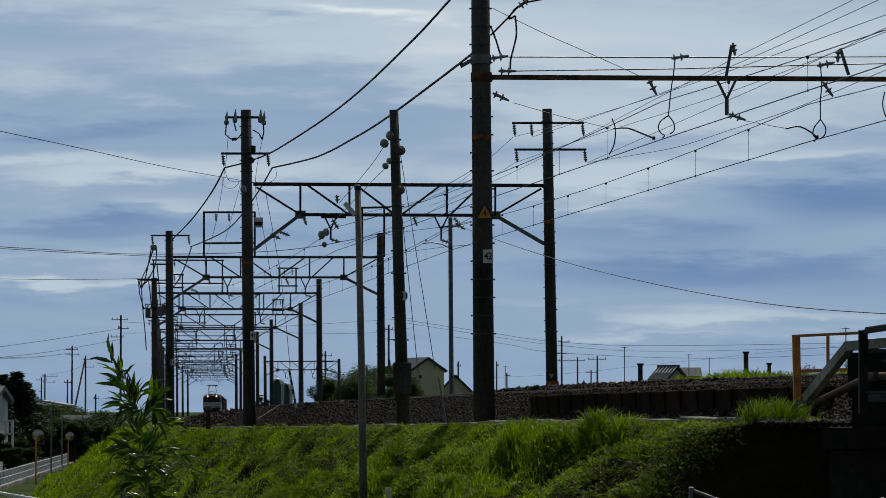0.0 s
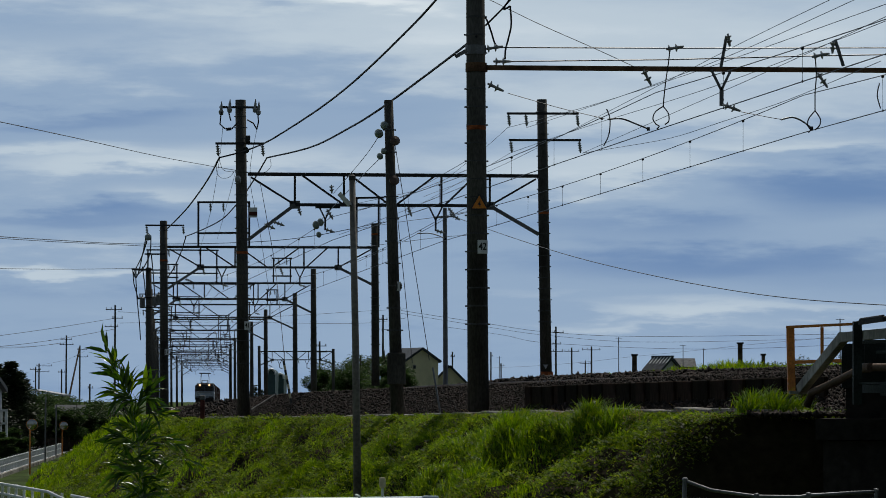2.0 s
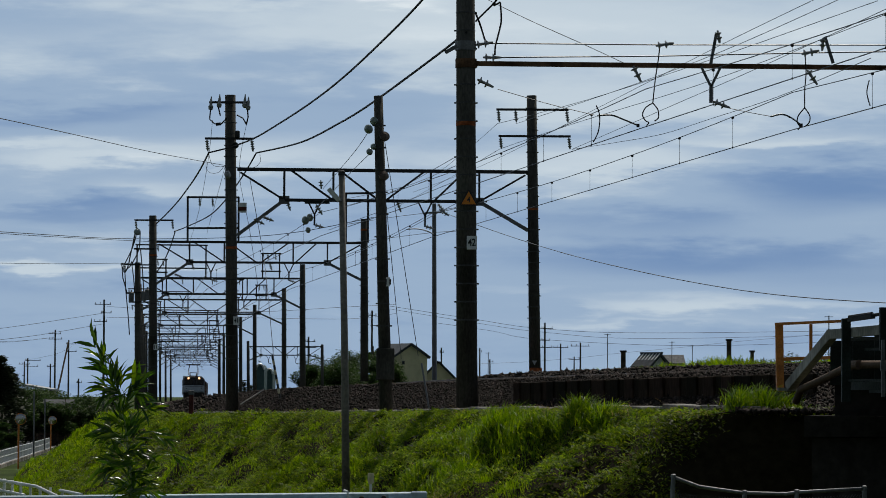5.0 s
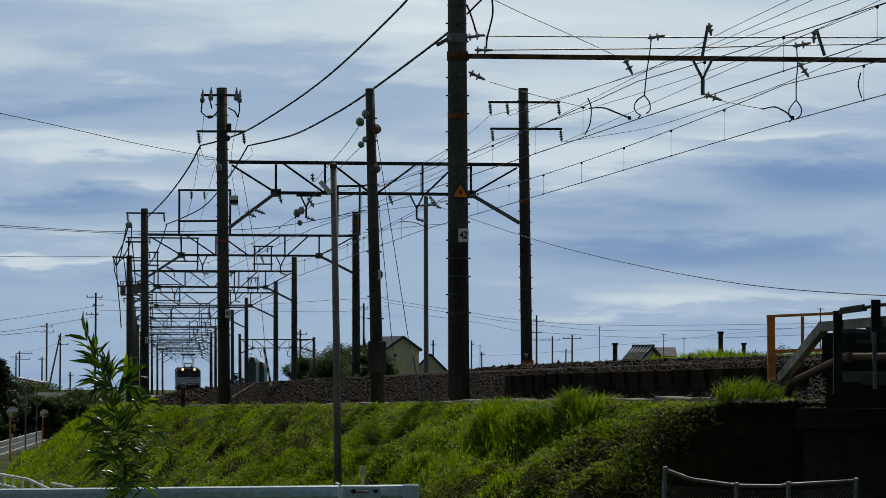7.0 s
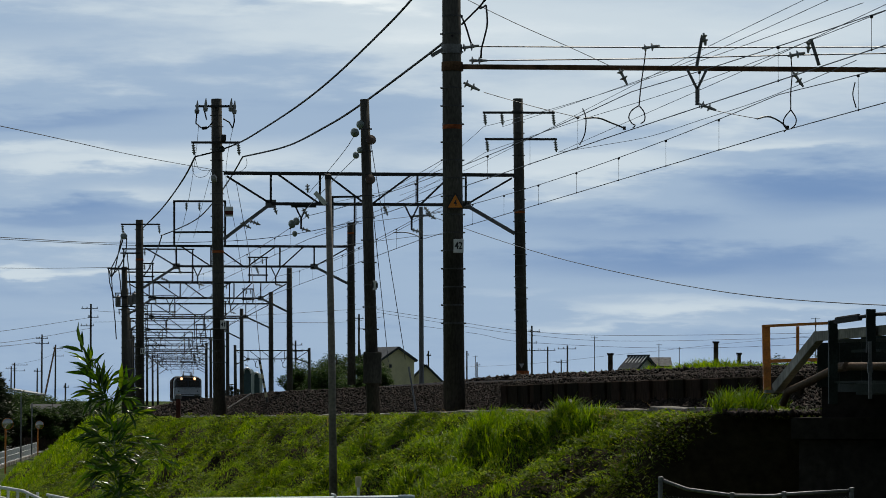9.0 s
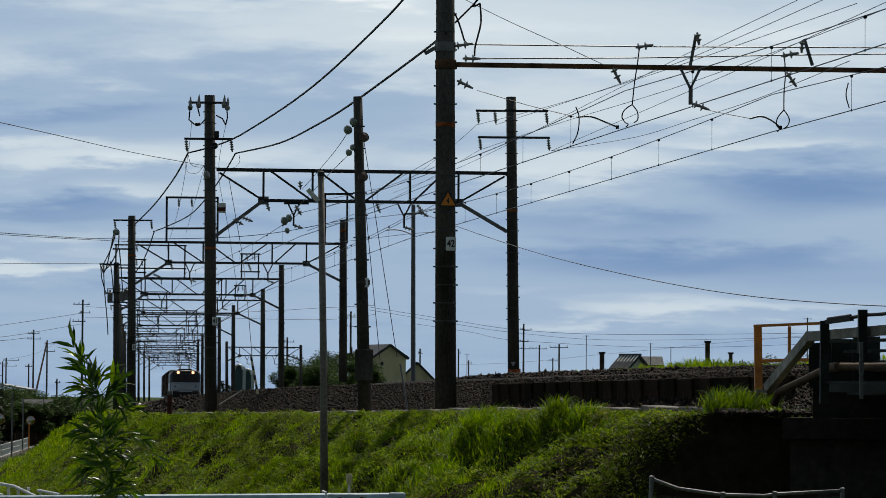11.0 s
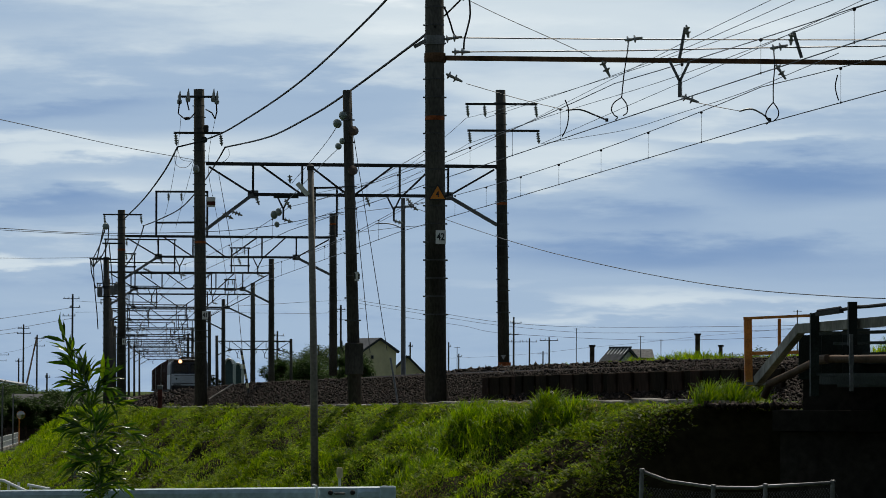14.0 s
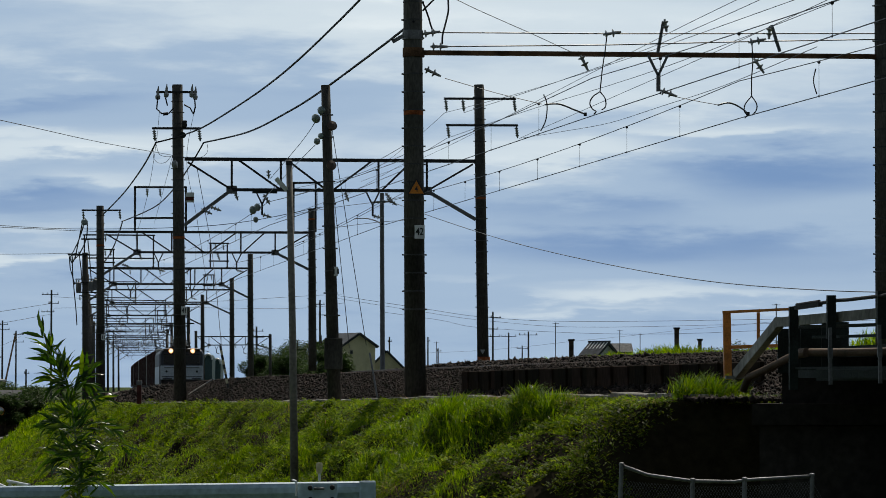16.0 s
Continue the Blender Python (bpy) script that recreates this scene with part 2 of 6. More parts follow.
PINE = mat("pine_needles", (0.028, 0.042, 0.022), 0.6, var=0.4, scale=0.6, fine=4, bump=0, translucent=0.15, island=0.4)
BAMBOO_LEAF = mat("bamboo_leaf", (0.055, 0.108, 0.014), 0.24, var=0.3, scale=6, fine=22, bump=0, translucent=0.5, per_object=0.55, spec=0.3)
CULM = mat("bamboo_culm", (0.11, 0.16, 0.05), 0.4, var=0.2, scale=3)
BARK = mat("bark", (0.09, 0.07, 0.05), 0.95, var=0.4, scale=3, fine=14, bump=0.8)
ASPHALT = mat("asphalt", (0.10,0.10,0.10), 0.92, var=0.25, scale=0.5, fine=30, bump=0.4)
CREAM = mat("cream_render", (0.60, 0.54, 0.36), 0.9, var=0.12, scale=0.6, fine=12, bump=0.2)
ROOF_DARK = mat("dark_roof_tiles", (0.055, 0.06, 0.068), 0.6, var=0.3, scale=1.5, fine=10)
ROOF_TILE = mat("silver_roof_tiles", (0.085, 0.09, 0.095), 0.8, var=0.3, scale=2, fine=8)
SIDING = mat("brown_timber_siding", (0.07,0.05,0.036), 0.85, var=0.3, scale=1, fine=10, stretch=(1, 1, 6))
GREYWALL = mat("grey_render", (0.42, 0.43, 0.44), 0.85, var=0.15, scale=0.6)
TEAL = mat("pale_teal_cladding", (0.07, 0.115, 0.12), 0.7, var=0.2, scale=0.8)
PIPE = mat("grimy_brown_pipe", (0.115, 0.078, 0.055), 0.6, var=0.25, scale=2)
BRIDGE_GREY = mat("weathered_grey_paint", (0.27, 0.26, 0.235), 0.7, var=0.35, scale=1.6, fine=20, stretch=(1, 1, 0.4))
GREEN_STEEL = mat("dark_green_steel", (0.022, 0.03, 0.027), 0.6, 0.1, var=0.35, scale=2)
LOCO_WHITE = mat("loco_pale_blue_grey", (0.45, 0.51, 0.56), 0.5, var=0.12, scale=0.8, fine=10, bump=0.05)
LOCO_BLUE = mat("loco_slate_blue", (0.03, 0.036, 0.05), 0.5, var=0.2, scale=0.8, bump=0.05)
LOCO_ROOF = mat("loco_sooty_roof", (0.055, 0.045, 0.038), 0.75, var=0.3)
UNDER = mat("sooty_underframe", (0.035, 0.033, 0.032), 0.85, var=0.3)
BOXCAR = mat("brown_container_steel", (0.065, 0.03, 0.024), 0.65, var=0.3, scale=0.8, fine=12, per_object=0.25)
BOXGREY = mat("pale_container_steel", (0.42, 0.42, 0.40), 0.6, var=0.2, scale=0.8)
DARKGLASS = mat("dark_window_glass", (0.012, 0.014, 0.018), 0.08, var=0.1, bump=0)
LIGHT_ON = glow("lit_headlight", (1.0, 0.66, 0.34), 2.2)
# emissive orange for the halo of glare round each headlight
LIGHT_HALO = glow("headlight_halo", (1.0, 0.36, 0.09), 0.75)
LAMP_GLASS = mat("lamp_glass", (0.55, 0.56, 0.52), 0.2, var=0.1, bump=0)
MIRROR = mat("convex_mirror", (0.42, 0.42, 0.40), 0.10, 1.0, var=0.05, bump=0)


# building helpers ----------------------------------------------------------
ORIGIN = {}


def thing(name, at, label="", category="", group="", kind=""):
    ob = new(name)
    ob.location = at
    ob.empty_display_size = 0.2
    ORIGIN[ob.name] = Vector(at)
    return tagged(ob, label, category, group, kind)


def finish(name, bm, material, at=(0, 0, 0)):
    me = bpy.data.meshes.new(name)
    bmesh.ops.recalc_face_normals(bm, faces=bm.faces)
    bm.to_mesh(me)
    bm.free()
    me.materials.append(material)
    me.transform(Matrix.Translation(-Vector(at)))
    ob = new(name, me)
    ob.location = at
    return ob


def part(name, bm, material, parent, label="", smooth=False):
    """One mesh, given in world places, under a thing or a part."""
    o = ORIGIN[parent.name]
    ob = finish(name, bm, material, o)
    ob.location = (0, 0, 0)
    ob.parent = parent
    ORIGIN[ob.name] = o
    if smooth:
        ob.data.polygons.foreach_set("use_smooth", [True] * len(ob.data.polygons))
    return tagged(ob, label)


def box(c, s, m=None, bm=None, bevel=0.0):
    bm = bm or bmesh.new()
    r = bmesh.ops.create_cube(bm, size=1)
    vs = r["verts"]
    bmesh.ops.scale(bm, vec=s, verts=vs)
    if bevel:
        es = list({e for v in vs for e in v.link_edges})
        vs = bmesh.ops.bevel(bm, geom=es, offset=bevel, segments=1, affect="EDGES")["verts"]
    bmesh.ops.transform(bm, matrix=Matrix.Translation(c) @ (m or Matrix()), verts=list({v for v in vs}))
    return bm


def beam(a, b, w, h=None, bm=None, up=(0, 0, 1)):
    """A straight bar from a to b, w wide and h high."""
    bm = bm or bmesh.new()
    a, b = Vector(a), Vector(b)
    d = (b - a).normalized()
    up = Vector(up)
    if abs(d.dot(up)) > 0.95:
        up = Vector((0, 1, 0))
    s = d.cross(up).normalized() * w / 2
    u = s.cross(d).normalized() * (h or w) / 2
    v = [bm.verts.new(p + i * s + j * u) for p in (a, b) for i, j in ((-1, -1), (1, -1), (1, 1), (-1, 1))]
    for f in ((0, 1, 2, 3), (7, 6, 5, 4), (0, 4, 5, 1), (1, 5, 6, 2), (2, 6, 7, 3), (3, 7, 4, 0)):
        bm.faces.new([v[k] for k in f])
    return bm


def tube(pts, r, n=8, bm=None, r_end=None, cap=True):
    """A round bar along points; r may shrink to r_end."""
    bm = bm or bmesh.new()
    pts = [Vector(p) for p in pts]
    rings = []
    prev = None
    for i, p in enumerate(pts):
        d = (pts[min(i + 1, len(pts) - 1)] - pts[max(i - 1, 0)]).normalized()
        ref = prev if prev is not None and abs(prev.dot(d)) < 0.9 else (Vector((1, 0, 0)) if abs(d.x) < 0.8 else Vector((0, 0, 1)))
        s = (ref - d * ref.dot(d)).normalized()
        prev = s
        u = d.cross(s)
        rr = r if r_end is None else r + (r_end - r) * i / (len(pts) - 1)
        rings.append([bm.verts.new(p + rr * (math.cos(2 * math.pi * k / n) * s + math.sin(2 * math.pi * k / n) * u)) for k in range(n)])
    for a, b in zip(rings, rings[1:]):
        for k in range(n):
            bm.faces.new((a[k], a[(k + 1) % n], b[(k + 1) % n], b[k]))
    if cap:
        bm.faces.new(rings[0][::-1])
        bm.faces.new(rings[-1])
    return bm


def lathe(base, axis, profile, n=12, bm=None):
    """Rings of (distance along axis, radius)."""
    bm = bm or bmesh.new()
    base, axis = Vector(base), Vector(axis).normalized()
    s = axis.orthogonal().normalized()
    u = axis.cross(s)
    rings = [[bm.verts.new(base + axis * h + r * (math.cos(2 * math.pi * k / n) * s + math.sin(2 * math.pi * k / n) * u)) for k in range(n)] for h, r in profile]
    for a, b in zip(rings, rings[1:]):
        for k in range(n):
            bm.faces.new((a[k], a[(k + 1) % n], b[(k + 1) % n], b[k]))
    bm.faces.new(rings[0][::-1])
    bm.faces.new(rings[-1])
    return bm


def insulator(base, axis, count=3, r=0.1, pitch=0.09, bm=None):
    prof = [(0, 0.02)]
    for i in range(count):
        h = 0.04 + i * pitch
        prof += [(h, 0.025), (h + 0.012, r), (h + 0.03, r * 0.92), (h + 0.05, 0.035)]
    prof += [(0.04 + count * pitch + 0.04, 0.02)]
    return lathe(base, axis, prof, 10, bm)


def sag(a, b, drop, n=12):
    a, b = Vector(a), Vector(b)
    return [a.lerp(b, i / n) - Vector((0, 0, 4 * drop * (i / n) * (1 - i / n))) for i in range(n + 1)]


def curve(points, n=6):
    """A smooth line through places."""
    P = [Vector(p) for p in points]
    out = []
    for i in range(len(P) - 1):
        a, b, c, d = P[max(i - 1, 0)], P[i], P[i + 1], P[min(i + 2, len(P) - 1)]
        for k in range(n):
            t = k / n
            out.append(0.5 * ((2 * b) + (c - a) * t + (2 * a - 5 * b + 4 * c - d) * t * t + (3 * b - a - 3 * c + d) * t ** 3))
    return out + [P[-1]]


def wire(name, pts, r, label, material=None, category="cable", group=""):
    ob = finish(name, tube(pts, r, 5), material or WIRE, pts[0])
    return tagged(ob, label, category, group)


def soup(name, verts, faces, material, at=(0, 0, 0)):
    """One mesh of many small pieces from arrays."""
    me = bpy.data.meshes.new(name)
    v, f = np.asarray(verts, dtype=np.float32), np.asarray(faces, dtype=np.int32)
    me.vertices.add(len(v))
    me.vertices.foreach_set("co", (v - np.asarray(at, dtype=np.float32)).ravel())
    k = f.shape[1]
    me.loops.add(f.size)
    me.loops.foreach_set("vertex_index", f.ravel())
    me.polygons.add(len(f))
    me.polygons.foreach_set("loop_start", np.arange(0, f.size, k, dtype=np.int32))
    me.update(calc_edges=True)
    me.materials.append(material)
    ob = new(name, me)
    ob.location = at
    return ob

# the line of the railway -----------------------------------------------------
# y along the view, x of the near row of masts, and levels above the eye
LINE = [(10, 11.5), (30, 7.4), (45, 4.5), (65, 0.77), (105, -6.2), (150, -12.45), (193, -17.0), (237, -20.7), (281, -24.4),
        (325, -28.1), (379, -32.5), (446, -37.8), (514, -42.2), (600, -47.6), (800, -60), (1100, -78)]
CREST = [(10, -0.1), (45, -0.18), (65, -0.35), (85, -0.54), (105, -0.67), (150, -0.75), (205, -1.6), (500, -1.75), (1100, -1.75)]
SHOULDER = [(10, 0.44), (45, 0.42), (65, 0.33), (85, 0.25), (105, 0.18), (150, -0.35), (205, -1.25), (514, -1.20), (1100, -1.20)]
FARSIDE = [(10, 0.8), (65, 0.75), (108, 0.70), (150, 0.0), (205, -1.1), (514, -1.1), (1100, -1.1)]
GROUND = [(-400, 0), (34, -0.0), (60, -1.7), (100, -2.3), (130, -2.5), (300, -2.6), (1200, -2.6), (4900, -2.6)]


def table(tab, y):
    """Smooth reading of a table by distance."""
    y = min(max(y, tab[0][0]), tab[-1][0])
    for (a, va), (b, vb) in zip(tab, tab[1:]):
        if y <= b:
            t = (y - a) / (b - a)
            return va + (vb - va) * t
    return tab[-1][1]


def smooth_table(tab, y, w=14.0):
    return (table(tab, y - w) + 2 * table(tab, y - w / 2) + 2 * table(tab, y) + 2 * table(tab, y + w / 2) + table(tab, y + w)) / 8


def line_x(y):
    return smooth_table(LINE, y, 8)


def across(y):
    """Unit way to the right, square to the line, at y."""
    d = Vector((line_x(y + 2) - line_x(y - 2), 4, 0)).normalized()
    return Vector((d.y, -d.x, 0))


def on_line(y, o, z):
    """A place o metres right of the mast row at y, z above the eye."""
    return Vector((line_x(y), y, EYE + z)) + across(y) * o


def section(y):
    c, s, f, g = smooth_table(CREST, y), smooth_table(SHOULDER, y), smooth_table(FARSIDE, y), smooth_table(GROUND, y) - EYE
    return [(-1.3 - (c - g) * 1.55, g - 0.15), (-1.35, c - 0.06), (-0.9, c), (0.45, c), (0.6 + (s - c) * 0.9, s), (0.85 + (s - c) * 0.9, s - 0.01), (1.2 + (s - c) * 0.9, s - 0.2), (4.2, s * 0.6 + f * 0.4 - 0.2),
            (8.3, f - 0.22), (8.9, f), (9.2, f), (11.5, f - 0.1), (13.5, f - 0.5), (17, g - 0.1)]


WAVES = [(1.9, 0.5, 0.3, 0.10), (-1.1, 1.3, 1.7, 0.10), (2.9, -0.9, 4.0, 0.09), (0.7, 2.6, 2.2, 0.09), (4.6, 2.7, 0.9, 0.08), (-3.7, 4.4, 5.1, 0.075), (0.45, 0.31, 1.1, 0.10), (6.1, -3.0, 2.0, 0.05), (-5.0, -4.6, 0.4, 0.05)]

# swells under the tall tufts, and washed-out hollows beside them: place, half widths, rise
BUMPS = [(2.2, 47.7, 0.42, 0.5, 0.16), (1.75, 48.4, 0.42, 0.5, 0.28), (1.35, 49.1, 0.42, 0.5, 0.28), (0.95, 49.8, 0.42, 0.5, 0.22), (2.3, 46.1, 0.55, 0.6, -0.40), (1.55, 47.1, 0.5, 0.55, -0.32),
         (0.8, 48.2, 0.45, 0.55, -0.26), (0.1, 49.2, 0.4, 0.6, -0.20), (-0.5, 51.6, 0.4, 0.7, -0.24), (3.2, 45.0, 0.5, 0.6, -0.2)]


def mound(x, y, o):
    """Uneven tussocks of the slope, fading out at its crest."""
    w = np.clip((-1.15 - o) / 0.9, 0, 1)
    relief = sum(a * np.sin(p * x + q * y * 0.8 + r) for p, q, r, a in WAVES)
    return w * (relief + sum(a * np.exp(-((x - cx) / rx) ** 2 - ((y - cy) / ry) ** 2) for cx, cy, rx, ry, a in BUMPS))


def build_ground():
    ys = [-400, -100, -30, 0, 15, 25, 34, 40, 46, 52, 60, 70, 85, 105, 130, 170, 230, 300, 450, 700, 1200, 2200, 4900]
    xs = [-2600, -900, -300, -120, -60, -35, -20, -10, 0, 10, 20, 35, 60, 120, 300, 900, 2600]
    bm = bmesh.new()
    grid = [[bm.verts.new((x, y, smooth_table(GROUND, y, 5))) for x in xs] for y in ys]
    for a, b in zip(grid, grid[1:]):
        for i in range(len(xs) - 1):
            bm.faces.new((a[i], a[i + 1], b[i + 1], b[i]))
    tagged(finish("ground", bm, FIELD), "flat green ground reaching to the horizon", "ground", kind="structure")


START_Y = 43.0     # where the bank ends at the bridge


def build_bank():
    ys = [START_Y + 0.7 * i for i in range(100)] + [112 + 2.5 * i for i in range(36)] + [203 + 12 * i for i in range(75)]
    rows = [section(y) for y in ys]
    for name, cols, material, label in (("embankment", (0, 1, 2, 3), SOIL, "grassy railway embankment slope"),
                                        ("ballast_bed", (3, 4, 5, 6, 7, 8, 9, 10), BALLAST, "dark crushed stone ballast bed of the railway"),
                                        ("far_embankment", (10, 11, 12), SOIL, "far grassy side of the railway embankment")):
        bm = bmesh.new()
        grid = []
        for y, sec in zip(ys, rows):
            ring = []
            pts = [sec[k] for k in cols]
            for (o1, z1), (o2, z2) in zip(pts, pts[1:]):
                m = 12 if name == "embankment" and z2 - z1 > 0.5 else 4
                for k in range(m):
                    t = k / m
                    ring.append((o1 + (o2 - o1) * t, z1 + (z2 - z1) * t))
            ring.append(pts[-1])
            vs = []
            for j, (o, z) in enumerate(ring):
                p = on_line(y, o, z)
                if 0 < j < len(ring) - 1 and name == "embankment":
                    p.z += float(mound(p.x, p.y, o)) + 0.03 * noise.noise(p * 1.7)
                vs.append(bm.verts.new(p))
            grid.append(vs)
        for a, b in zip(grid, grid[1:]):
            for i in range(len(a) - 1):
                bm.faces.new((a[i], a[i + 1], b[i + 1], b[i]))
        if name == "embankment":
            first = grid[0]
            low = smooth_table(GROUND, START_Y)
            rows_down = [first]
            for k in range(1, 9):
                t = k / 8
                row = []
                for v in first:
                    q = v.co.copy()
                    q.z = v.co.z + (min(low - 0.1, v.co.z) - v.co.z) * t
                    q.y -= 1.1 * t
                    q += Vector((0.12 * noise.noise(q * 1.3), 0.15 * noise.noise(q * 0.9), 0))
                    row.append(bm.verts.new(q))
                rows_down.append(row)
            for a, b in zip(rows_down, rows_down[1:]):
                for i in range(len(a) - 1):
                    bm.faces.new((a[i], a[i + 1], b[i + 1], b[i]))
        tagged(finish(name, bm, material), label, "embankment", kind="structure")


build_ground()
build_bank()

TRACKS = (2.3, 6.0)


def rail_z(y, o):
    s, f = smooth_table(SHOULDER, y), smooth_table(FARSIDE, y)
    return s + (f - s) * (o - 1.2) / 8.0 - 0.03


def build_tracks():
    for o in TRACKS:
        for side in (-0.5335, 0.5335):
            bm = bmesh.new()
            ys = [20 + 5 * i for i in range(60)] + [320 + 20 * i for i in range(38)]
            prev = None
            prof = [(-0.06, -0.15), (0.06, -0.15), (0.012, -0.11), (0.012, -0.04), (0.032, -0.03), (0.032, 0), (-0.032, 0), (-0.032, -0.03), (-0.012, -0.04), (-0.012, -0.11)]
            for y in ys:
                ring = [bm.verts.new(on_line(y, o + side + a, rail_z(y, o) + b)) for a, b in prof]
                if prev:
                    for k in range(len(prof)):
                        bm.faces.new((prev[k], prev[(k + 1) % len(prof)], ring[(k + 1) % len(prof)], ring[k]))
                prev = ring
            tagged(finish("rail", bm, RAIL, on_line(20, o, 0)), "long brown steel rail on the ballast", "rail", "rails")


build_tracks()

# retaining wall, cable trough, bridge end --------------------------------------
def build_wall():
    w = thing("retaining_wall", on_line(54, 0.7, 0), "low dark sheet-pile wall holding back the ballast", "wall", kind="structure")
    seg = 0.50
    n = 39
    me = None
    for i in range(n):
        y = 44.85 + i * seg * 0.983
        c = smooth_table(CREST, y) - 0.25
        t = smooth_table(SHOULDER, y) - 0.08
        p = on_line(y, 0.72 + (0.035 if i % 2 else 0) + random.uniform(-0.012, 0.012), (c + t) / 2)
        ang = math.atan2(across(y).y, across(y).x) + math.pi / 2
        if me is None:
            bm = box(ORIGIN[w.name], (seg * 1.10, 0.06, 1.0), bevel=0.012)
            ob = part("panel", bm, SHEET_PILE, w)
            me = ob.data
        else:
            ob = new("panel", me)
            ob.parent = w
        ob.matrix_basis = Matrix.Translation(p - ORIGIN[w.name]) @ Matrix.Rotation(ang, 4, "Z") @ Matrix.Rotation(radians(random.uniform(-0.6, 0.6)), 4, "Y") @ Matrix.Diagonal((1, 1, t - c + random.uniform(-0.01, 0.015), 1))


build_wall()


def build_trough():
    w = thing("cable_trough", on_line(60, -0.25, 0), "weathered concrete cable trough along the bank", "cable trough")
    me = None
    for i in range(70):
        y = 43.5 + i * 0.98
        p = on_line(y, -0.62, smooth_table(CREST, y) + 0.03)
        ang = math.atan2(across(y).y, across(y).x) + math.pi / 2
        if me is None:
            ob = part("lid", box(ORIGIN[w.name], (0.96, 0.34, 0.12), bevel=0.012), CONCRETE_LIGHT, w)
            me = ob.data
        else:
            ob = new("lid", me)
            ob.parent = w
        ob.matrix_basis = Matrix.Translation(p - ORIGIN[w.name] + Vector((0, 0, random.uniform(-0.015, 0.015)))) @ Matrix.Rotation(ang, 4, "Z") @ Matrix.Rotation(radians(random.uniform(-1, 1)), 4, "Y")


build_trough()


def build_bridge():
    # concrete end of the bank
    ab = thing("abutment", on_line(41, 4, -1.6), "stained concrete bridge abutment, coloured near-black for the shade on it", "abutment", kind="structure")
    a, b = on_line(41.3, -0.2, 0), on_line(41.3, 11, 0)
    lo = -0.3
    # the abutment's shade is in its concrete colour
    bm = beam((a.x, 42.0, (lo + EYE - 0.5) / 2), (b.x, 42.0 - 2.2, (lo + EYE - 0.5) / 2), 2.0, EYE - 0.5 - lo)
    part("wall", bm, CONCRETE_SHADED, ab)
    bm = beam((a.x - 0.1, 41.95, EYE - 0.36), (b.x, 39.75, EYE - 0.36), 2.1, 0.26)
    part("bearing_shelf", bm, CONCRETE_SHADED, ab)
    # added wall: closes the bright gap below the girder with the same dark colour
    part("gap_wall", beam((a.x + 0.2, 41.8, EYE - 0.25), (b.x, 39.5, EYE - 0.25), 0.3, 1.3), CONCRETE_SHADED, ab)
    # deck of the bridge running off towards the viewer's side
    br = thing("railway_bridge", on_line(36, 4, -0.2), "dark steel railway bridge with grey-painted side beam", "bridge")
    part("girder", beam(on_line(41, 0.4, 0.14), on_line(12, 0.4, 0.2), 0.25, 0.16), GREEN_STEEL, br)
    part("girder", beam(on_line(41, 8.6, 0.15), on_line(12, 8.6, 0.25), 0.25, 0.7), GREEN_STEEL, br)
    part("deck", beam(on_line(41.2, 4.6, 0.42), on_line(12, 4.6, 0.5), 8.2, 0.14), GREEN_STEEL, br)
    part("side_beam", beam((5.055, 41.00, 2.389), (6.341, 37.50, 2.481), 0.10, 0.117), BRIDGE_GREY, br, "weathered grey side beam")
    part("raking_beam", beam((4.709, 42.50, 1.735), (5.084, 41.00, 2.396), 0.10, 0.130), BRIDGE_GREY, br, "weathered grey raking beam")
    part("base_plate", box((4.701, 42.50, 1.706), (0.28, 0.14, 0.04)), BRIDGE_GREY, br)
    for q, r in (((5.508, 39.40, 2.687), (5.506, 39.40, 2.162)), ((5.930, 38.20, 2.701), (5.928, 38.20, 2.146)), ((5.178, 40.40, 2.574), (5.175, 40.40, 1.548)), ((6.292, 37.20, 2.744), (6.286, 37.20, 1.554))):
        part("post", beam(q, r, 0.105, 0.105), GREEN_STEEL, br)
    for q, r in (((5.479, 39.30, 2.297), (5.483, 39.30, 1.611)), ((5.886, 38.10, 2.309), (5.897, 38.10, 1.625))):
        part("hanger", beam(q, r, 0.04, 0.05), STEEL, br, "pale steel hanger")
        part("hanger_bolt", box(Vector(q).lerp(Vector(r), 0.45), (0.055, 0.06, 0.13)), STEEL, br)
    for pts in (((5.163, 40.50, 2.555), (5.569, 39.40, 2.625), (5.648, 39.00, 2.622), (5.951, 38.00, 2.649), (6.322, 37.00, 2.674)),
                ((5.220, 40.40, 2.595), (5.418, 39.80, 2.622))):
        part("handrail", tube(pts, 0.022, 8), DARK_STEEL, br)
    part("cable_box", beam((5.187, 40.20, 2.555), (5.418, 39.70, 2.585), 0.06, 0.05), DARK_STEEL, br)
    for q, r, h in (((5.160, 40.50, 1.813), (6.304, 37.30, 1.812), 0.03), ((5.402, 40.20, 2.194), (6.306, 37.30, 2.186), 0.035), ((5.269, 40.80, 1.745), (6.354, 37.60, 1.735), 0.10), ((5.251, 41.20, 2.329), (6.425, 38.00, 2.328), 0.04)):
        part("longitudinal_bar", beam(q, r, 0.05, h), GREEN_STEEL, br)
    for q, r in (((5.302, 41.60, 2.322), (5.300, 41.60, 1.762)), ((5.537, 41.20, 2.365), (5.535, 41.20, 1.761)), ((5.766, 40.90, 2.396), (5.764, 40.90, 1.760))):
        part("panel", beam(q, r, 0.34, 0.03, up=(0, 1, 0)), GREEN_STEEL, br)
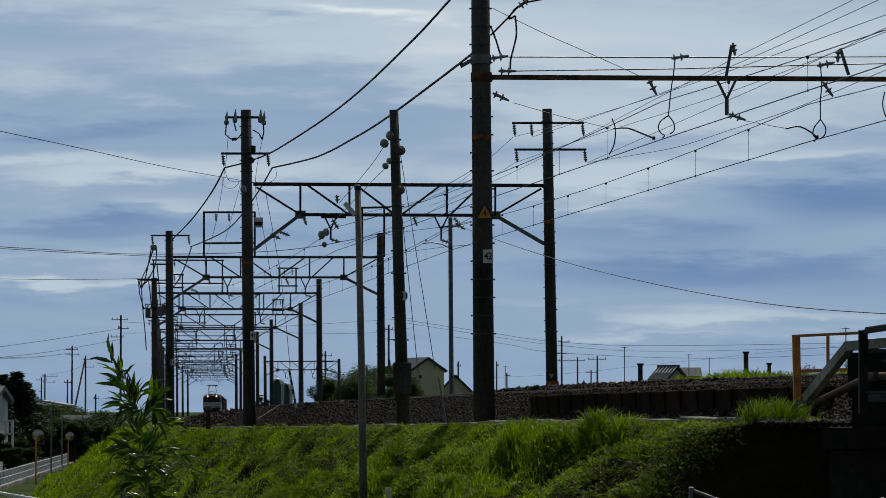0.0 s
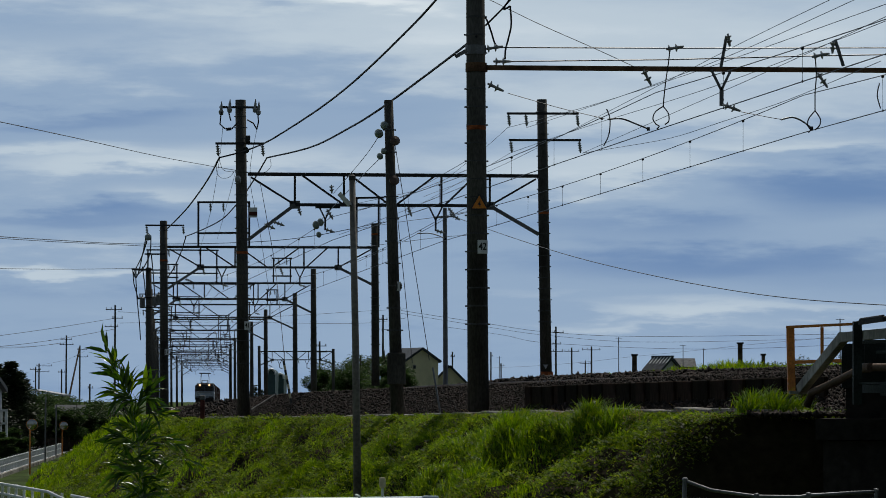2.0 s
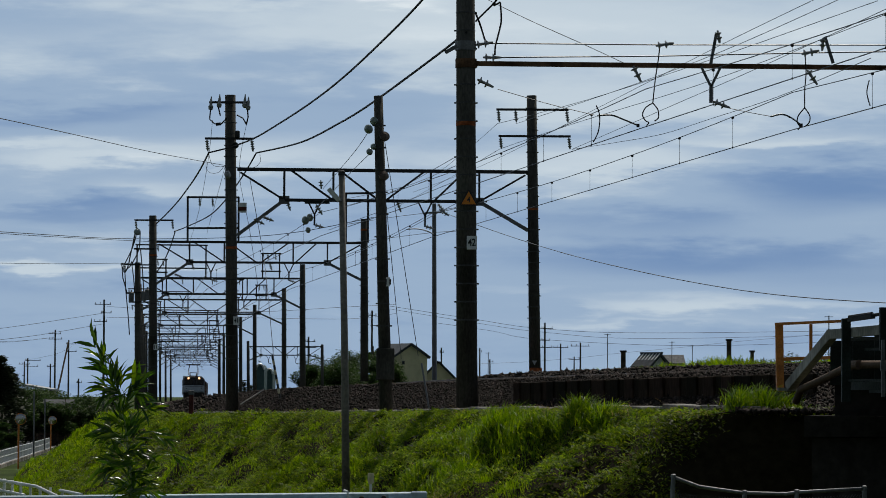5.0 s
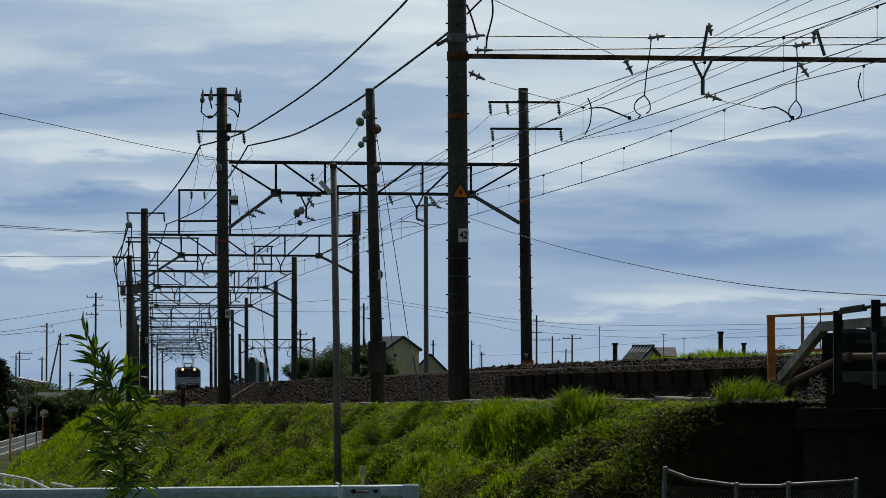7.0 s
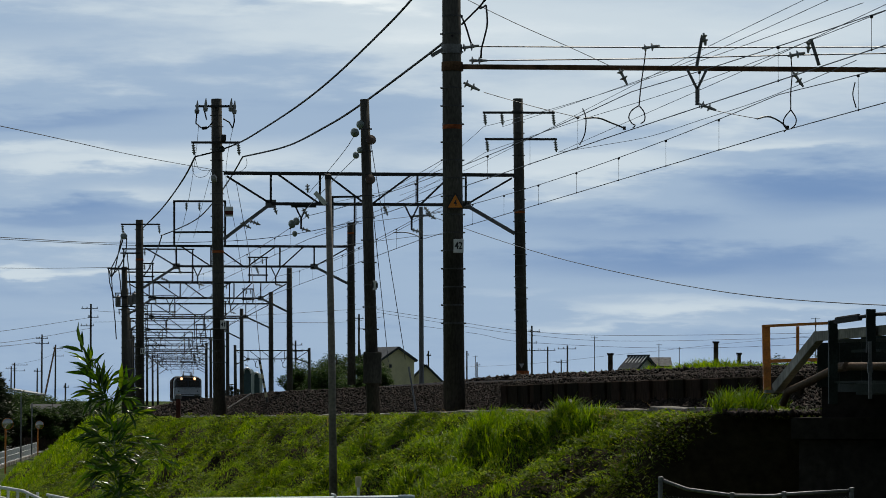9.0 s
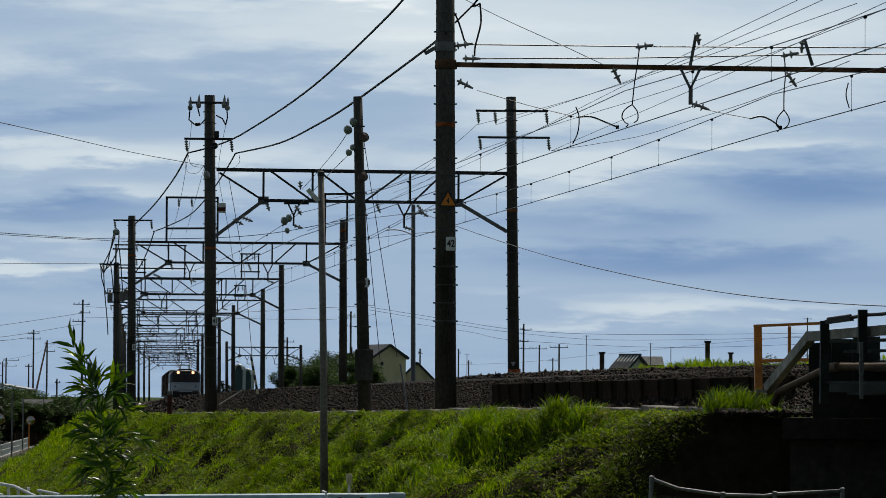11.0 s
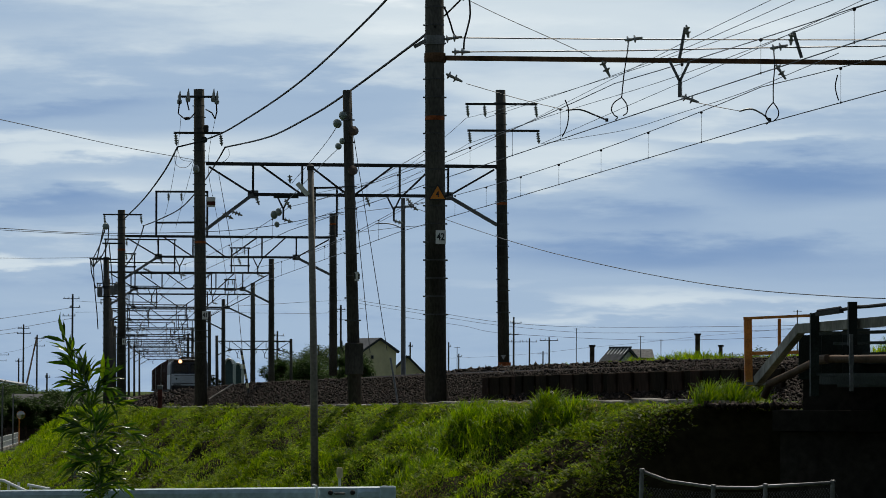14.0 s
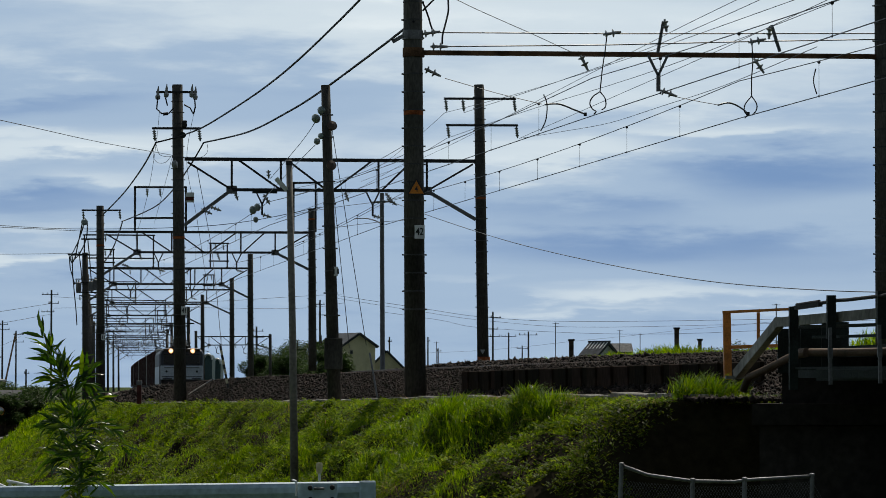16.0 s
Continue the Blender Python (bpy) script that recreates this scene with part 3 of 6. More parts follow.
    p = thing("service_pipe", (5.340, 40.80, 1.956), "grimy brown lagged service pipe bending to the ground", "pipe")
    part("pipe", tube([(6.474, 38.30, 2.003), (5.680, 40.20, 2.007), (5.363, 40.70, 2.011), (5.224, 41.00, 1.958), (5.024, 41.70, 1.819), (4.829, 42.20, 1.705), (4.785, 42.40, 1.545)], 0.05, 12), PIPE, p, smooth=True)
    part("pipe_collar", tube([(5.370, 40.60, 2.010), (5.284, 40.80, 1.998)], 0.06, 12), PIPE, p)
    g = thing("orange_barrier", (4.753, 44.00, 1.709), "orange painted steel barrier frame with chipped paint", "barrier")
    part("post", beam((4.753, 44.00, 1.679), (4.740, 44.00, 2.583), 0.10, 0.10), ORANGE, g)
    part("top_rail", beam((4.694, 44.00, 2.583), (5.583, 43.50, 2.618), 0.06, 0.035), ORANGE, g)
    part("post", beam((5.142, 43.80, 2.102), (5.143, 43.80, 2.579), 0.04, 0.04), ORANGE, g)
    part("lower_rail", beam((4.784, 44.00, 2.112), (5.594, 43.60, 2.138), 0.05, 0.045), ORANGE, g)


build_bridge()


def build_fences():
    # mesh fence with bent pipe rails
    f = thing("mesh_fence", (3.354, 32.00, 0.071), "galvanised pipe fence with wire mesh, bent rails", "fence")
    tops = [(2.416, 32.00, 0.818), (2.670, 32.00, 0.725), (3.112, 32.00, 0.665), (3.521, 32.00, 0.660), (3.620, 32.00, 0.676), (4.279, 32.00, 0.715)]
    part("top_rail", tube(tops, 0.017, 10), STEEL, f, smooth=True)
    for q, r in (((2.416, 32.00, 0.829), (2.382, 32.00, -0.094)), ((3.112, 32.00, 0.676), (3.088, 32.00, -0.094)), ((3.620, 32.00, 0.687), (3.613, 32.00, -0.094)), ((4.279, 32.00, 0.726), (4.276, 32.00, -0.094))):
        part("post", tube([q, r], 0.022, 10), STEEL, f)
        part("cap", lathe(q, (0, 0, 1), [(-0.01, 0.027), (0.012, 0.027), (0.02, 0.015)], 10), STEEL, f)
    bm = bmesh.new()
    for i in range(64):
        p = Vector(tops[0]).lerp(Vector(tops[-1]), i / 63)
        ztop = EYE - 0.93 - 0.05 * math.sin(i / 63 * 3.1)
        for s in (-1, 1):
            beam((p.x, p.y, ztop), (p.x + s * 0.45, p.y, ztop - 0.8), 0.002, 0.002, bm)
    part("mesh", bm, STEEL, f, "fine diamond wire mesh")
    # white beam guard rail
    g = thing("guard_rail", (-1.346, 30.00, -0.040), "white painted steel guard rail beam on posts", "guard rail")
    L, R = Vector((-5.744, 31.00, 0.614)), Vector((-0.133, 30.00, 0.721))
    bm = bmesh.new()
    prof = [(0.0, 0.0), (-0.03, -0.012), (-0.05, -0.05), (-0.05, -0.10), (-0.01, -0.145), (-0.01, -0.205), (-0.05, -0.25), (-0.05, -0.30), (-0.03, -0.338), (0, -0.35), (0.012, -0.345), (0.012, -0.005)]
    rings = [[bm.verts.new(p + Vector((0, a, b))) for a, b in prof] for p in (L, L.lerp(R, 0.5), R)]
    for a, b in zip(rings, rings[1:]):
        for k in range(len(prof)):
            bm.faces.new((a[k], a[(k + 1) % len(prof)], b[(k + 1) % len(prof)], b[k]))
    bm.faces.new(rings[0])
    bm.faces.new(rings[-1])
    part("beam", bm, RAIL_PAINT, g)
    part("end_cap", box(R + Vector((0.075, -0.02, -0.172)), (0.15, 0.10, 0.352), bevel=0.012), RAIL_PAINT, g, "white rounded end cap")
    part("splice_plate", box(R + Vector((-0.38, -0.055, -0.17)), (0.36, 0.014, 0.31), bevel=0.004), RAIL_PAINT, g)
    for q in ((-0.580, 29.92, 0.662), (-0.379, 29.92, 0.667), (-0.579, 29.92, 0.559), (-0.379, 29.92, 0.559)):
        part("bolt", lathe(q, (0, -1, 0), [(0, 0.024), (0.012, 0.02), (0.018, 0.01)], 10), DARK_STEEL, g)
    part("hook", tube([(-0.708, 29.90, 0.590), (-0.703, 29.90, 0.672), (-0.708, 29.90, 0.724), (-0.740, 29.95, 0.732)], 0.011, 8), WHITE, g)
    part("clamp", box((-0.497, 29.90, 0.657), (0.10, 0.03, 0.02), bevel=0.006), STEEL, g)
    for k in range(4):
        p = R.lerp(L, 0.06 + k * 0.27)
        part("post", tube([p + Vector((0, 0.08, -0.02)), (p.x, p.y + 0.08, 0)], 0.057, 12), WHITE, g)
    d = thing("delineator", (-0.499, 30.00, 0.731), "white road delineator with round-topped reflector head", "road marker")
    part("stem", tube([(-0.498, 29.95, 0.722), (-0.498, 29.95, 0.794)], 0.012, 8), WHITE, d)
    part("reflector_head", lathe((-0.498, 29.95, 0.794), (0, 0, 1), [(0, 0.022), (0.02, 0.03), (0.08, 0.03), (0.098, 0.024)], 12), CREAM, d, "cream reflector head")
    # white railing near the road, dipping into the grass
    r = thing("white_railing", (-5.506, 44.00, -0.125), "white painted pipe railing with upright bars", "railing")
    for pts in (((-6.415, 45.00, 0.523), (-5.949, 45.00, 0.435), (-5.270, 44.50, 0.346), (-4.921, 44.00, 0.227)), ((-6.413, 45.00, 0.384), (-5.947, 45.00, 0.304), (-5.433, 44.60, 0.220)),
                ((-4.892, 44.00, 0.310), (-4.562, 43.60, 0.265))):
        part("rail", tube(pts, 0.022, 8), WHITE, r)
    for q in ((-6.260, 45.00, 0.486), (-6.104, 45.00, 0.457), (-5.949, 45.00, 0.427), (-5.864, 45.00, 0.420), (-5.751, 44.90, 0.439), (-5.630, 44.80, 0.419), (-5.502, 44.70, 0.400), (-5.359, 44.60, 0.373), (-5.216, 44.50, 0.347), (-5.055, 44.30, 0.338), (-4.862, 44.00, 0.318)):
        part("bar", beam(q, (q[0], q[1], smooth_table(GROUND, 45, 5) - 0.05), 0.035, 0.03), WHITE, r)


build_fences()

# masts and gantries ----------------------------------------------------------
def mast_post(parent, foot, top, r0, r1, bands=0, name="post", step=0.36, mat_=None, orange=None):
    p = part(name, tube([foot, Vector(foot).lerp(Vector(top), 0.5), top], r0, 20, r_end=r1), mat_ or CONCRETE, parent, "tapered spun-concrete post", True)
    foot, top = Vector(foot), Vector(top)
    L = (top - foot).length
    for i in range(bands):
        h = 1.9 + step * i
        if h > L - 0.4:
            break
        c = foot.lerp(top, h / L)
        r = r0 + (r1 - r0) * h / L + 0.008
        bm = lathe(c, (0, 0, 1), [(-0.014, r), (0.014, r)], 20)
        for a in (-1, 1):
            if (i + (a > 0)) % 3 != 2:
                box(c + Vector((a * (r + 0.016), 0, 0)), (0.036, 0.03, 0.03), bm=bm)
        part("band", bm, BAND, p)
    if orange:
        c = foot.lerp(top, orange / L)
        r = r0 + (r1 - r0) * orange / L + 0.005
        part("marking_band", lathe(c, (0, 0, 1), [(-0.045, r), (0.045, r)], 20), ORANGE_BAND, p, "faded orange painted band")
    return p


def truss(parent, L, R, depth, u0=0.16, u1=0.83, haunch=1.15, w=0.10):
    """A portal beam between places L and R (its top chord), with haunches."""
    L, R = Vector(L), Vector(R)
    dn = Vector((0, 0, -depth))
    P = lambda u, low=0: L.lerp(R, u) + dn * low
    part("top_chord", beam(L, R, w, w * 1.1), DARK_STEEL, parent)
    part("bottom_chord", beam(P(u0, 1), P(u1, 1), w, w), DARK_STEEL, parent)
    for a, b in ((P(0) - Vector((0, 0, depth + haunch)), P(u0, 1)), (P(1) - Vector((0, 0, depth + haunch * 0.8)), P(u1, 1))):
        part("haunch", beam(a, b, w * 1.1, w * 1.1), STEEL, parent)
    us = [u0 + (u1 - u0) * k / 4 for k in range(5)]
    for k, u in enumerate(us):
        if k != 2:
            part("vertical", beam(P(u), P(u, 1), w * 0.7, w * 0.7), DARK_STEEL, parent)
    diag = [(P(0.01, 0.1), P(u0, 1)), (P(us[0] + 0.02), P(us[1], 1)), (P(us[1] + 0.02), P(us[2] - 0.01, 1)), (P(us[2] + 0.01, 1), P(us[3] - 0.02)),
            (P(us[3] + 0.01, 1), P(us[4] - 0.05)), (P(us[4], 1), P(0.99, 0.1))]
    for a, b in diag:
        part("brace", beam(a, b, w * 0.6, w * 0.6), DARK_STEEL, parent)
    for u in (u0, u1):
        g = box(P(u, 1), (0.34, 0.03, 0.26))
        part("gusset_plate", g, STEEL, parent)


def crossarm(parent, c, half_l, half_r, drop=True, n=(1, 1), w=0.07, ins=0.32):
    c = Vector(c)
    ax = Vector((1, 0, 0))
    part("crossarm", beam(c - ax * half_l, c + ax * half_r, w, w), DARK_STEEL, parent)
    ends = []
    for x in [-half_l + 0.06 + 0.55 * k for k in range(n[0])] + [half_r - 0.06 - 0.55 * k for k in range(n[1])]:
        b = c + ax * x - Vector((0, 0, w / 2))
        if drop:
            part("insulator", insulator(b, (0.12 if x > 0 else 0.1, 0, -1), 4, 0.065, 0.075), PORCELAIN, parent)
            ends.append(b + Vector((0.04, 0, -0.40)))
    return ends


def plate(parent, c, w, h, text, name="number_plate", label="white number plate", size=0.2):
    """A small sign facing the viewer, with its characters."""
    c = Vector(c)
    p = part(name, box(c, (w, 0.012, h), bevel=0.003), WHITE, parent, label)
    if text == "bars":
        for k in (-0.045, 0.045):
            part("marking", box(c + Vector((k, -0.008, 0)), (0.035, 0.006, h * 0.6)), BLACK, p)
    elif text:
        lettering(p, text, c + Vector((0, -0.012, 0)), size, BLACK)
    return p


def lettering(parent, text, c, size, material):
    cu = bpy.data.curves.new("characters", "FONT")
    cu.body, cu.size, cu.align_x, cu.align_y, cu.extrude = text, size, "CENTER", "CENTER", 0.002
    cu.offset = size * 0.02
    cu.space_character = 0.95
    tmp = new("tmp", cu)
    dg = bpy.context.evaluated_depsgraph_get()
    me = bpy.data.meshes.new_from_object(tmp.evaluated_get(dg))
    bpy.data.objects.remove(tmp)
    me.transform(Matrix.Translation(Vector(c) - ORIGIN[parent.name]) @ Matrix.Rotation(math.pi / 2, 4, "X") @ Matrix.Diagonal((0.8, 1, 1, 1)))
    me.materials.clear()
    me.materials.append(material)
    ob = new("characters", me)
    ob.parent = parent
    return ob


MAST = {}


def gantry_near():
    foot = Vector((0.817, 65.00, 1.20))
    g = thing("catenary_gantry", foot, "ringed concrete masts joined by a thin rusty steel beam", "catenary mast", "catenary gantries")
    post = mast_post(g, foot, (0.733, 65.00, 11.342), 0.213, 0.178, 60, orange=5.805)
    far = Vector((10.323, 66.00, 1.997))
    mast_post(g, far, (10.302, 66.00, 11.261), 0.205, 0.172, 30)
    part("beam", beam((0.967, 65.00, 8.207), (10.234, 66.00, 8.262), 0.13, 0.09), RUST, g, "rust-streaked steel beam")
    part("beam_collar", lathe((0.765, 65.00, 8.207), (0, 0, 1), [(-0.09, 0.215), (0.09, 0.215)], 20), RUST, g)
    part("collar", lathe((0.754, 65.00, 8.557), (0, 0, 1), [(-0.09, 0.21), (0.09, 0.21)], 20), STEEL, g)
    part("bracket", beam((0.347, 64.70, 8.390), (0.582, 64.70, 8.525), 0.07, 0.07), STEEL, g)
    # warning triangle
    t = Vector((0.827, 64.72, 5.496))
    bm = bmesh.new()
    back = [bm.verts.new(t + Vector(p)) for p in ((-0.17, 0, -0.14), (0.17, 0, -0.14), (0.17, 0, -0.10), (0.02, 0, 0.17), (-0.02, 0, 0.17), (-0.17, 0, -0.10))]
    r = bmesh.ops.extrude_face_region(bm, geom=[bm.faces.new(back)])
    bmesh.ops.translate(bm, vec=(0, 0.012, 0), verts=[v for v in r["geom"] if isinstance(v, bmesh.types.BMVert)])
    sign = part("warning_sign", bm, BLACK, g, "orange warning triangle with black digit 4")
    bm = bmesh.new()
    tri = [bm.verts.new(t + Vector(p)) for p in ((-0.145, -0.006, -0.112), (0.145, -0.006, -0.112), (0, -0.006, 0.145))]
    r = bmesh.ops.extrude_face_region(bm, geom=[bm.faces.new(tri)])
    bmesh.ops.translate(bm, vec=(0, 0.004, 0), verts=[v for v in r["geom"] if isinstance(v, bmesh.types.BMVert)])
    part("sign_face", bm, YELLOW, sign, "orange triangular face")
    lettering(sign, "4", t + Vector((0, -0.012, -0.025)), 0.16, BLACK)
    plate(g, (0.893, 64.70, 4.623), 0.20, 0.27, "42", size=0.20)
    # V-shaped steady-arm support under the beam
    v = [(5.470, 65.30, 8.203), (5.865, 65.30, 8.203), (5.671, 65.30, 7.795), (5.670, 65.30, 7.478)]
    part("drop_bracket", beam(v[0], v[2], 0.05), STEEL, g)
    part("drop_bracket", beam(v[1], v[2], 0.05), STEEL, g)
    part("drop_bracket", beam(v[2], v[3], 0.07), STEEL, g)
    for a, b in (((5.662, 65.30, 8.248), (5.778, 65.30, 8.884)), ((8.114, 65.30, 8.282), (7.948, 65.30, 8.816))):
        part("upright", beam(a, b, 0.06), STEEL, g, "grey upright on the beam")
    for a, b in (((5.792, 65.20, 8.918), (5.836, 65.20, 8.646)), ((7.902, 65.20, 8.782), (7.878, 65.20, 8.476))):
        part("insulator", insulator(a, Vector(b) - Vector(a), 2, 0.07, 0.09), PORCELAIN, g)
    for a, b in (((4.107, 65.20, 8.193), (4.275, 65.20, 7.853)), ((7.582, 65.20, 8.136), (7.761, 65.20, 7.876)), ((5.706, 65.20, 7.491), (6.044, 65.20, 7.367)),
                 ((0.990, 65.00, 7.891), (1.394, 65.00, 7.699)), ((0.945, 65.00, 8.579), (1.170, 65.00, 8.613)), ((1.103, 65.00, 8.331), (1.339, 65.00, 8.331)),
                 ((4.553, 65.10, 8.590), (4.756, 65.10, 8.624)), ((7.460, 65.10, 8.443), (7.685, 65.10, 8.488))):
        part("insulator", insulator(a, Vector(b) - Vector(a), 2, 0.085, 0.14), PORCELAIN, g)
    for pts in (((1.170, 65.00, 8.613), (4.632, 65.10, 8.613), (10.466, 66.00, 8.733)), ((1.339, 65.00, 8.331), (4.631, 65.10, 8.386), (7.539, 65.10, 8.466), (10.465, 66.00, 8.618))):
        part("feeder", tube(pts, 0.013, 6), WIRE, g)
    for pts in (((4.632, 65.10, 8.602), (4.597, 65.10, 8.296), (4.539, 65.10, 7.901), (4.493, 65.10, 7.449)),
                ((4.493, 65.10, 7.449), (4.346, 65.10, 7.347), (4.289, 65.10, 7.211), (4.345, 65.10, 7.099), (4.413, 65.10, 7.053), (4.367, 65.10, 6.997)),
                ((4.493, 65.10, 7.449), (4.594, 65.10, 7.313), (4.604, 65.10, 7.155), (4.525, 65.10, 7.087)),
                ((7.527, 65.10, 8.466), (7.548, 65.10, 8.070), (7.523, 65.10, 7.731), (7.521, 65.10, 7.370)),
                ((7.521, 65.10, 7.370), (7.396, 65.10, 7.211), (7.373, 65.10, 7.076), (7.429, 65.10, 6.986), (7.384, 65.10, 6.929)),
                ((7.521, 65.10, 7.370), (7.622, 65.10, 7.211), (7.610, 65.10, 7.076), (7.519, 65.10, 6.986)),
                ((3.367, 65.10, 7.392), (3.434, 65.10, 7.189), (3.410, 65.10, 6.884), (3.308, 65.10, 6.658)),
                ((8.808, 65.10, 7.923), (8.762, 65.10, 7.675), (8.827, 65.10, 7.415))):
        part("jumper", tube(curve(pts), 0.012, 6), CABLE, g)
    for pts in (((0.946, 65.00, 9.043), (1.250, 65.00, 9.348), (1.554, 65.00, 9.654), (1.926, 65.00, 9.756), (2.545, 65.00, 9.858)),
                ((0.766, 65.00, 9.416), (0.946, 65.00, 9.213), (1.058, 65.00, 8.941), (1.148, 65.00, 8.670), (1.272, 65.00, 8.614)),
                ((1.441, 65.00, 9.439), (1.463, 65.00, 9.077), (1.407, 65.00, 8.794), (1.350, 65.00, 8.568), (1.339, 65.00, 8.376)),
                ((1.554, 65.00, 9.654), (1.419, 65.00, 9.552), (1.306, 65.00, 9.371), (1.441, 65.00, 9.439))):
        part("jumper", tube(curve(pts), 0.018, 6), CABLE, g)
    part("insulator", insulator((1.509, 65.00, 9.609), (0.75, 0, 0.65), 2, 0.085, 0.1), PORCELAIN, g)
    return g


gantry_near()


def gantry(y, xl, xr, foot_l, foot_r, top_l, top_r, beam_z, depth, rl=0.2, rr=0.19, bands=30, haunch=1.15, number="", orange=None, w=0.10, lean=(0.03, 0.06, 0.03, 0.03)):
    """A portal: two concrete masts and a truss beam. Heights are world z."""
    yr = y + (xr - xl) * 0.15
    g = thing("catenary_gantry", (xl, y, foot_l), "concrete masts joined by a dark steel truss over the tracks", "catenary mast", "catenary gantries")
    mast_post(g, (xl + lean[0], y, foot_l), (xl - lean[1], y, top_l), rl, rl * 0.84, bands, orange=orange)
    mast_post(g, (xr + lean[2], yr, foot_r), (xr - lean[3], yr, top_r), rr, rr * 0.84, bands, orange=orange)
    truss(g, (xl + rl - 0.08, y, beam_z), (xr - rr + 0.08, yr, beam_z + 0.05), depth, haunch=haunch, w=w)
    # steady-arm brackets under the beam, one for each track
    span = Vector((xr - xl, yr - y, 0))
    for u in (0.27, 0.64):
        c = Vector((xl, y - 0.05, beam_z - depth)) + span * u
        for k in (-0.22, 0.22):
            part("drop_bracket", beam(c + Vector((k, 0, 0)), c + Vector((0, 0, -0.45)), 0.05), DARK_STEEL, g)
        part("drop_bracket", beam(c + Vector((0, 0, -0.45)), c + Vector((0, 0, -0.8)), 0.06), DARK_STEEL, g)
        part("insulator", insulator(c + Vector((0, 0, -0.78)), (0.9, 0, -0.25), 2, 0.08, 0.12), PORCELAIN, g)
        part("insulator", insulator(c + Vector((-0.9, 0, 0)), (0.3, 0, -0.8), 3, 0.07, 0.09), PORCELAIN, g)
    part("insulator", insulator((xl + rl + 0.75, y - 0.08, beam_z - depth - 0.55), (0.9, 0, -0.35), 3, 0.075, 0.1), PORCELAIN, g)
    if number:
        plate(g, (xl + 0.14, y - rl - 0.02, foot_l + (3.1 if y < 120 else 2.8)), 0.19, 0.27, number, size=0.2)
    return g


g = gantry(105, -6.209, 3.403, 0.860, 2.232, 11.215, 11.379, 8.830, 0.978, number="41", orange=5.45, lean=(0.02, 0.125, 0.135, 0.008))
a = crossarm(g, (-6.305, 104.75, 10.956), 0.688, 0.616, n=(2, 1), drop=False)
for b in ((-6.935, 104.70, 10.842), (-6.664, 104.70, 10.915), (-5.849, 104.70, 10.915), (-5.740, 104.70, 10.842)):
    part("insulator", lathe(b, (0.05, 0, 1), [(-0.14, 0.02), (-0.12, 0.07), (-0.02, 0.085), (0.02, 0.05), (0.14, 0.045), (0.2, 0.03), (0.30, 0.012)], 12), PORCELAIN, g, "pale arrester with dark lead")
for pts in (((-6.929, 104.60, 10.797), (-6.964, 104.60, 10.398), (-6.800, 104.60, 10.253), (-6.583, 104.60, 10.253), (-6.421, 104.60, 10.434)), ((-6.096, 104.60, 10.543), (-5.896, 104.60, 10.434), (-5.787, 104.60, 10.235)), ((-5.753, 104.60, 10.724), (-5.734, 104.60, 10.470), (-5.787, 104.60, 10.235)), ((-6.693, 104.60, 10.797), (-6.620, 104.60, 10.507))):
    part("lead", tube(pts, 0.022, 6), CABLE, g)
part("lead_sleeve", tube([(-6.764, 104.60, 10.235), (-6.601, 104.60, 10.253)], 0.05, 8), CABLE, g)
part("switch_box", box((-6.076, 104.60, 9.926), (0.16, 0.14, 0.22), bevel=0.02), DARK_STEEL, g)
part("pulley", lathe((-6.126, 104.55, 9.560), (0, 1, 0), [(-0.05, 0.1), (0.05, 0.1)], 14), GREEN_STEEL, g)
part("arrester", lathe((-6.379, 104.60, 8.622), (1, 0, 0.2), [(-0.1, 0.05), (-0.06, 0.13), (0.06, 0.13), (0.1, 0.05)], 12), PORCELAIN, g)
crossarm(g, (-6.317, 104.70, 9.789), 0.797, 0.760)
part("sign_board", box((-5.894, 104.70, 7.577), (0.26, 0.02, 0.32)), WHITE, g, "white sign with a red band")
part("sign_band", box((-5.893, 104.68, 7.540), (0.26, 0.02, 0.12)), RED, g)
part("lamp_bar", beam((-3.917, 105.00, 7.776), (-3.119, 105.00, 7.776), 0.10, 0.09), GREEN_STEEL, g, "short dark steel bar under the truss")
for a, b, n in (((-3.554, 105.00, 7.704), (-3.372, 105.00, 7.413), 3), ((-5.548, 105.00, 7.231), (-5.185, 105.00, 7.050), 3), ((0.399, 105.00, 7.576), (0.725, 105.00, 7.359), 3), ((-3.410, 105.00, 8.485), (-3.392, 105.00, 8.249), 2)):
    part("insulator", insulator(a, Vector(b) - Vector(a), n, 0.085, 0.1), PORCELAIN, g)
for c, r in (((-3.789, 106.00, 7.340), 0.13), ((-3.927, 105.80, 7.238), 0.14), ((-3.843, 106.00, 6.937), 0.10)):
    part("insulator", lathe(c, (0.5, 0.8, 0.2), [(-0.05, 0.02), (-0.035, r * 0.6), (0.0, r), (0.02, r * 0.9), (0.03, 0.03)], 16), GLASS_DISC, g, "grey glass disc insulator", True)
bm = bmesh.new()
tri = [bm.verts.new(Vector((3.464, 104.70, 2.663)) + Vector(q)) for q in ((-0.08, 0, 0.07), (0.08, 0, 0.07), (0, 0, -0.08))]
r = bmesh.ops.extrude_face_region(bm, geom=[bm.faces.new(tri)])
bmesh.ops.translate(bm, vec=(0, 0.02, 0), verts=[v for v in r["geom"] if isinstance(v, bmesh.types.BMVert)])
part("triangle_sign", bm, GREYWALL, g, "small white downward triangle")
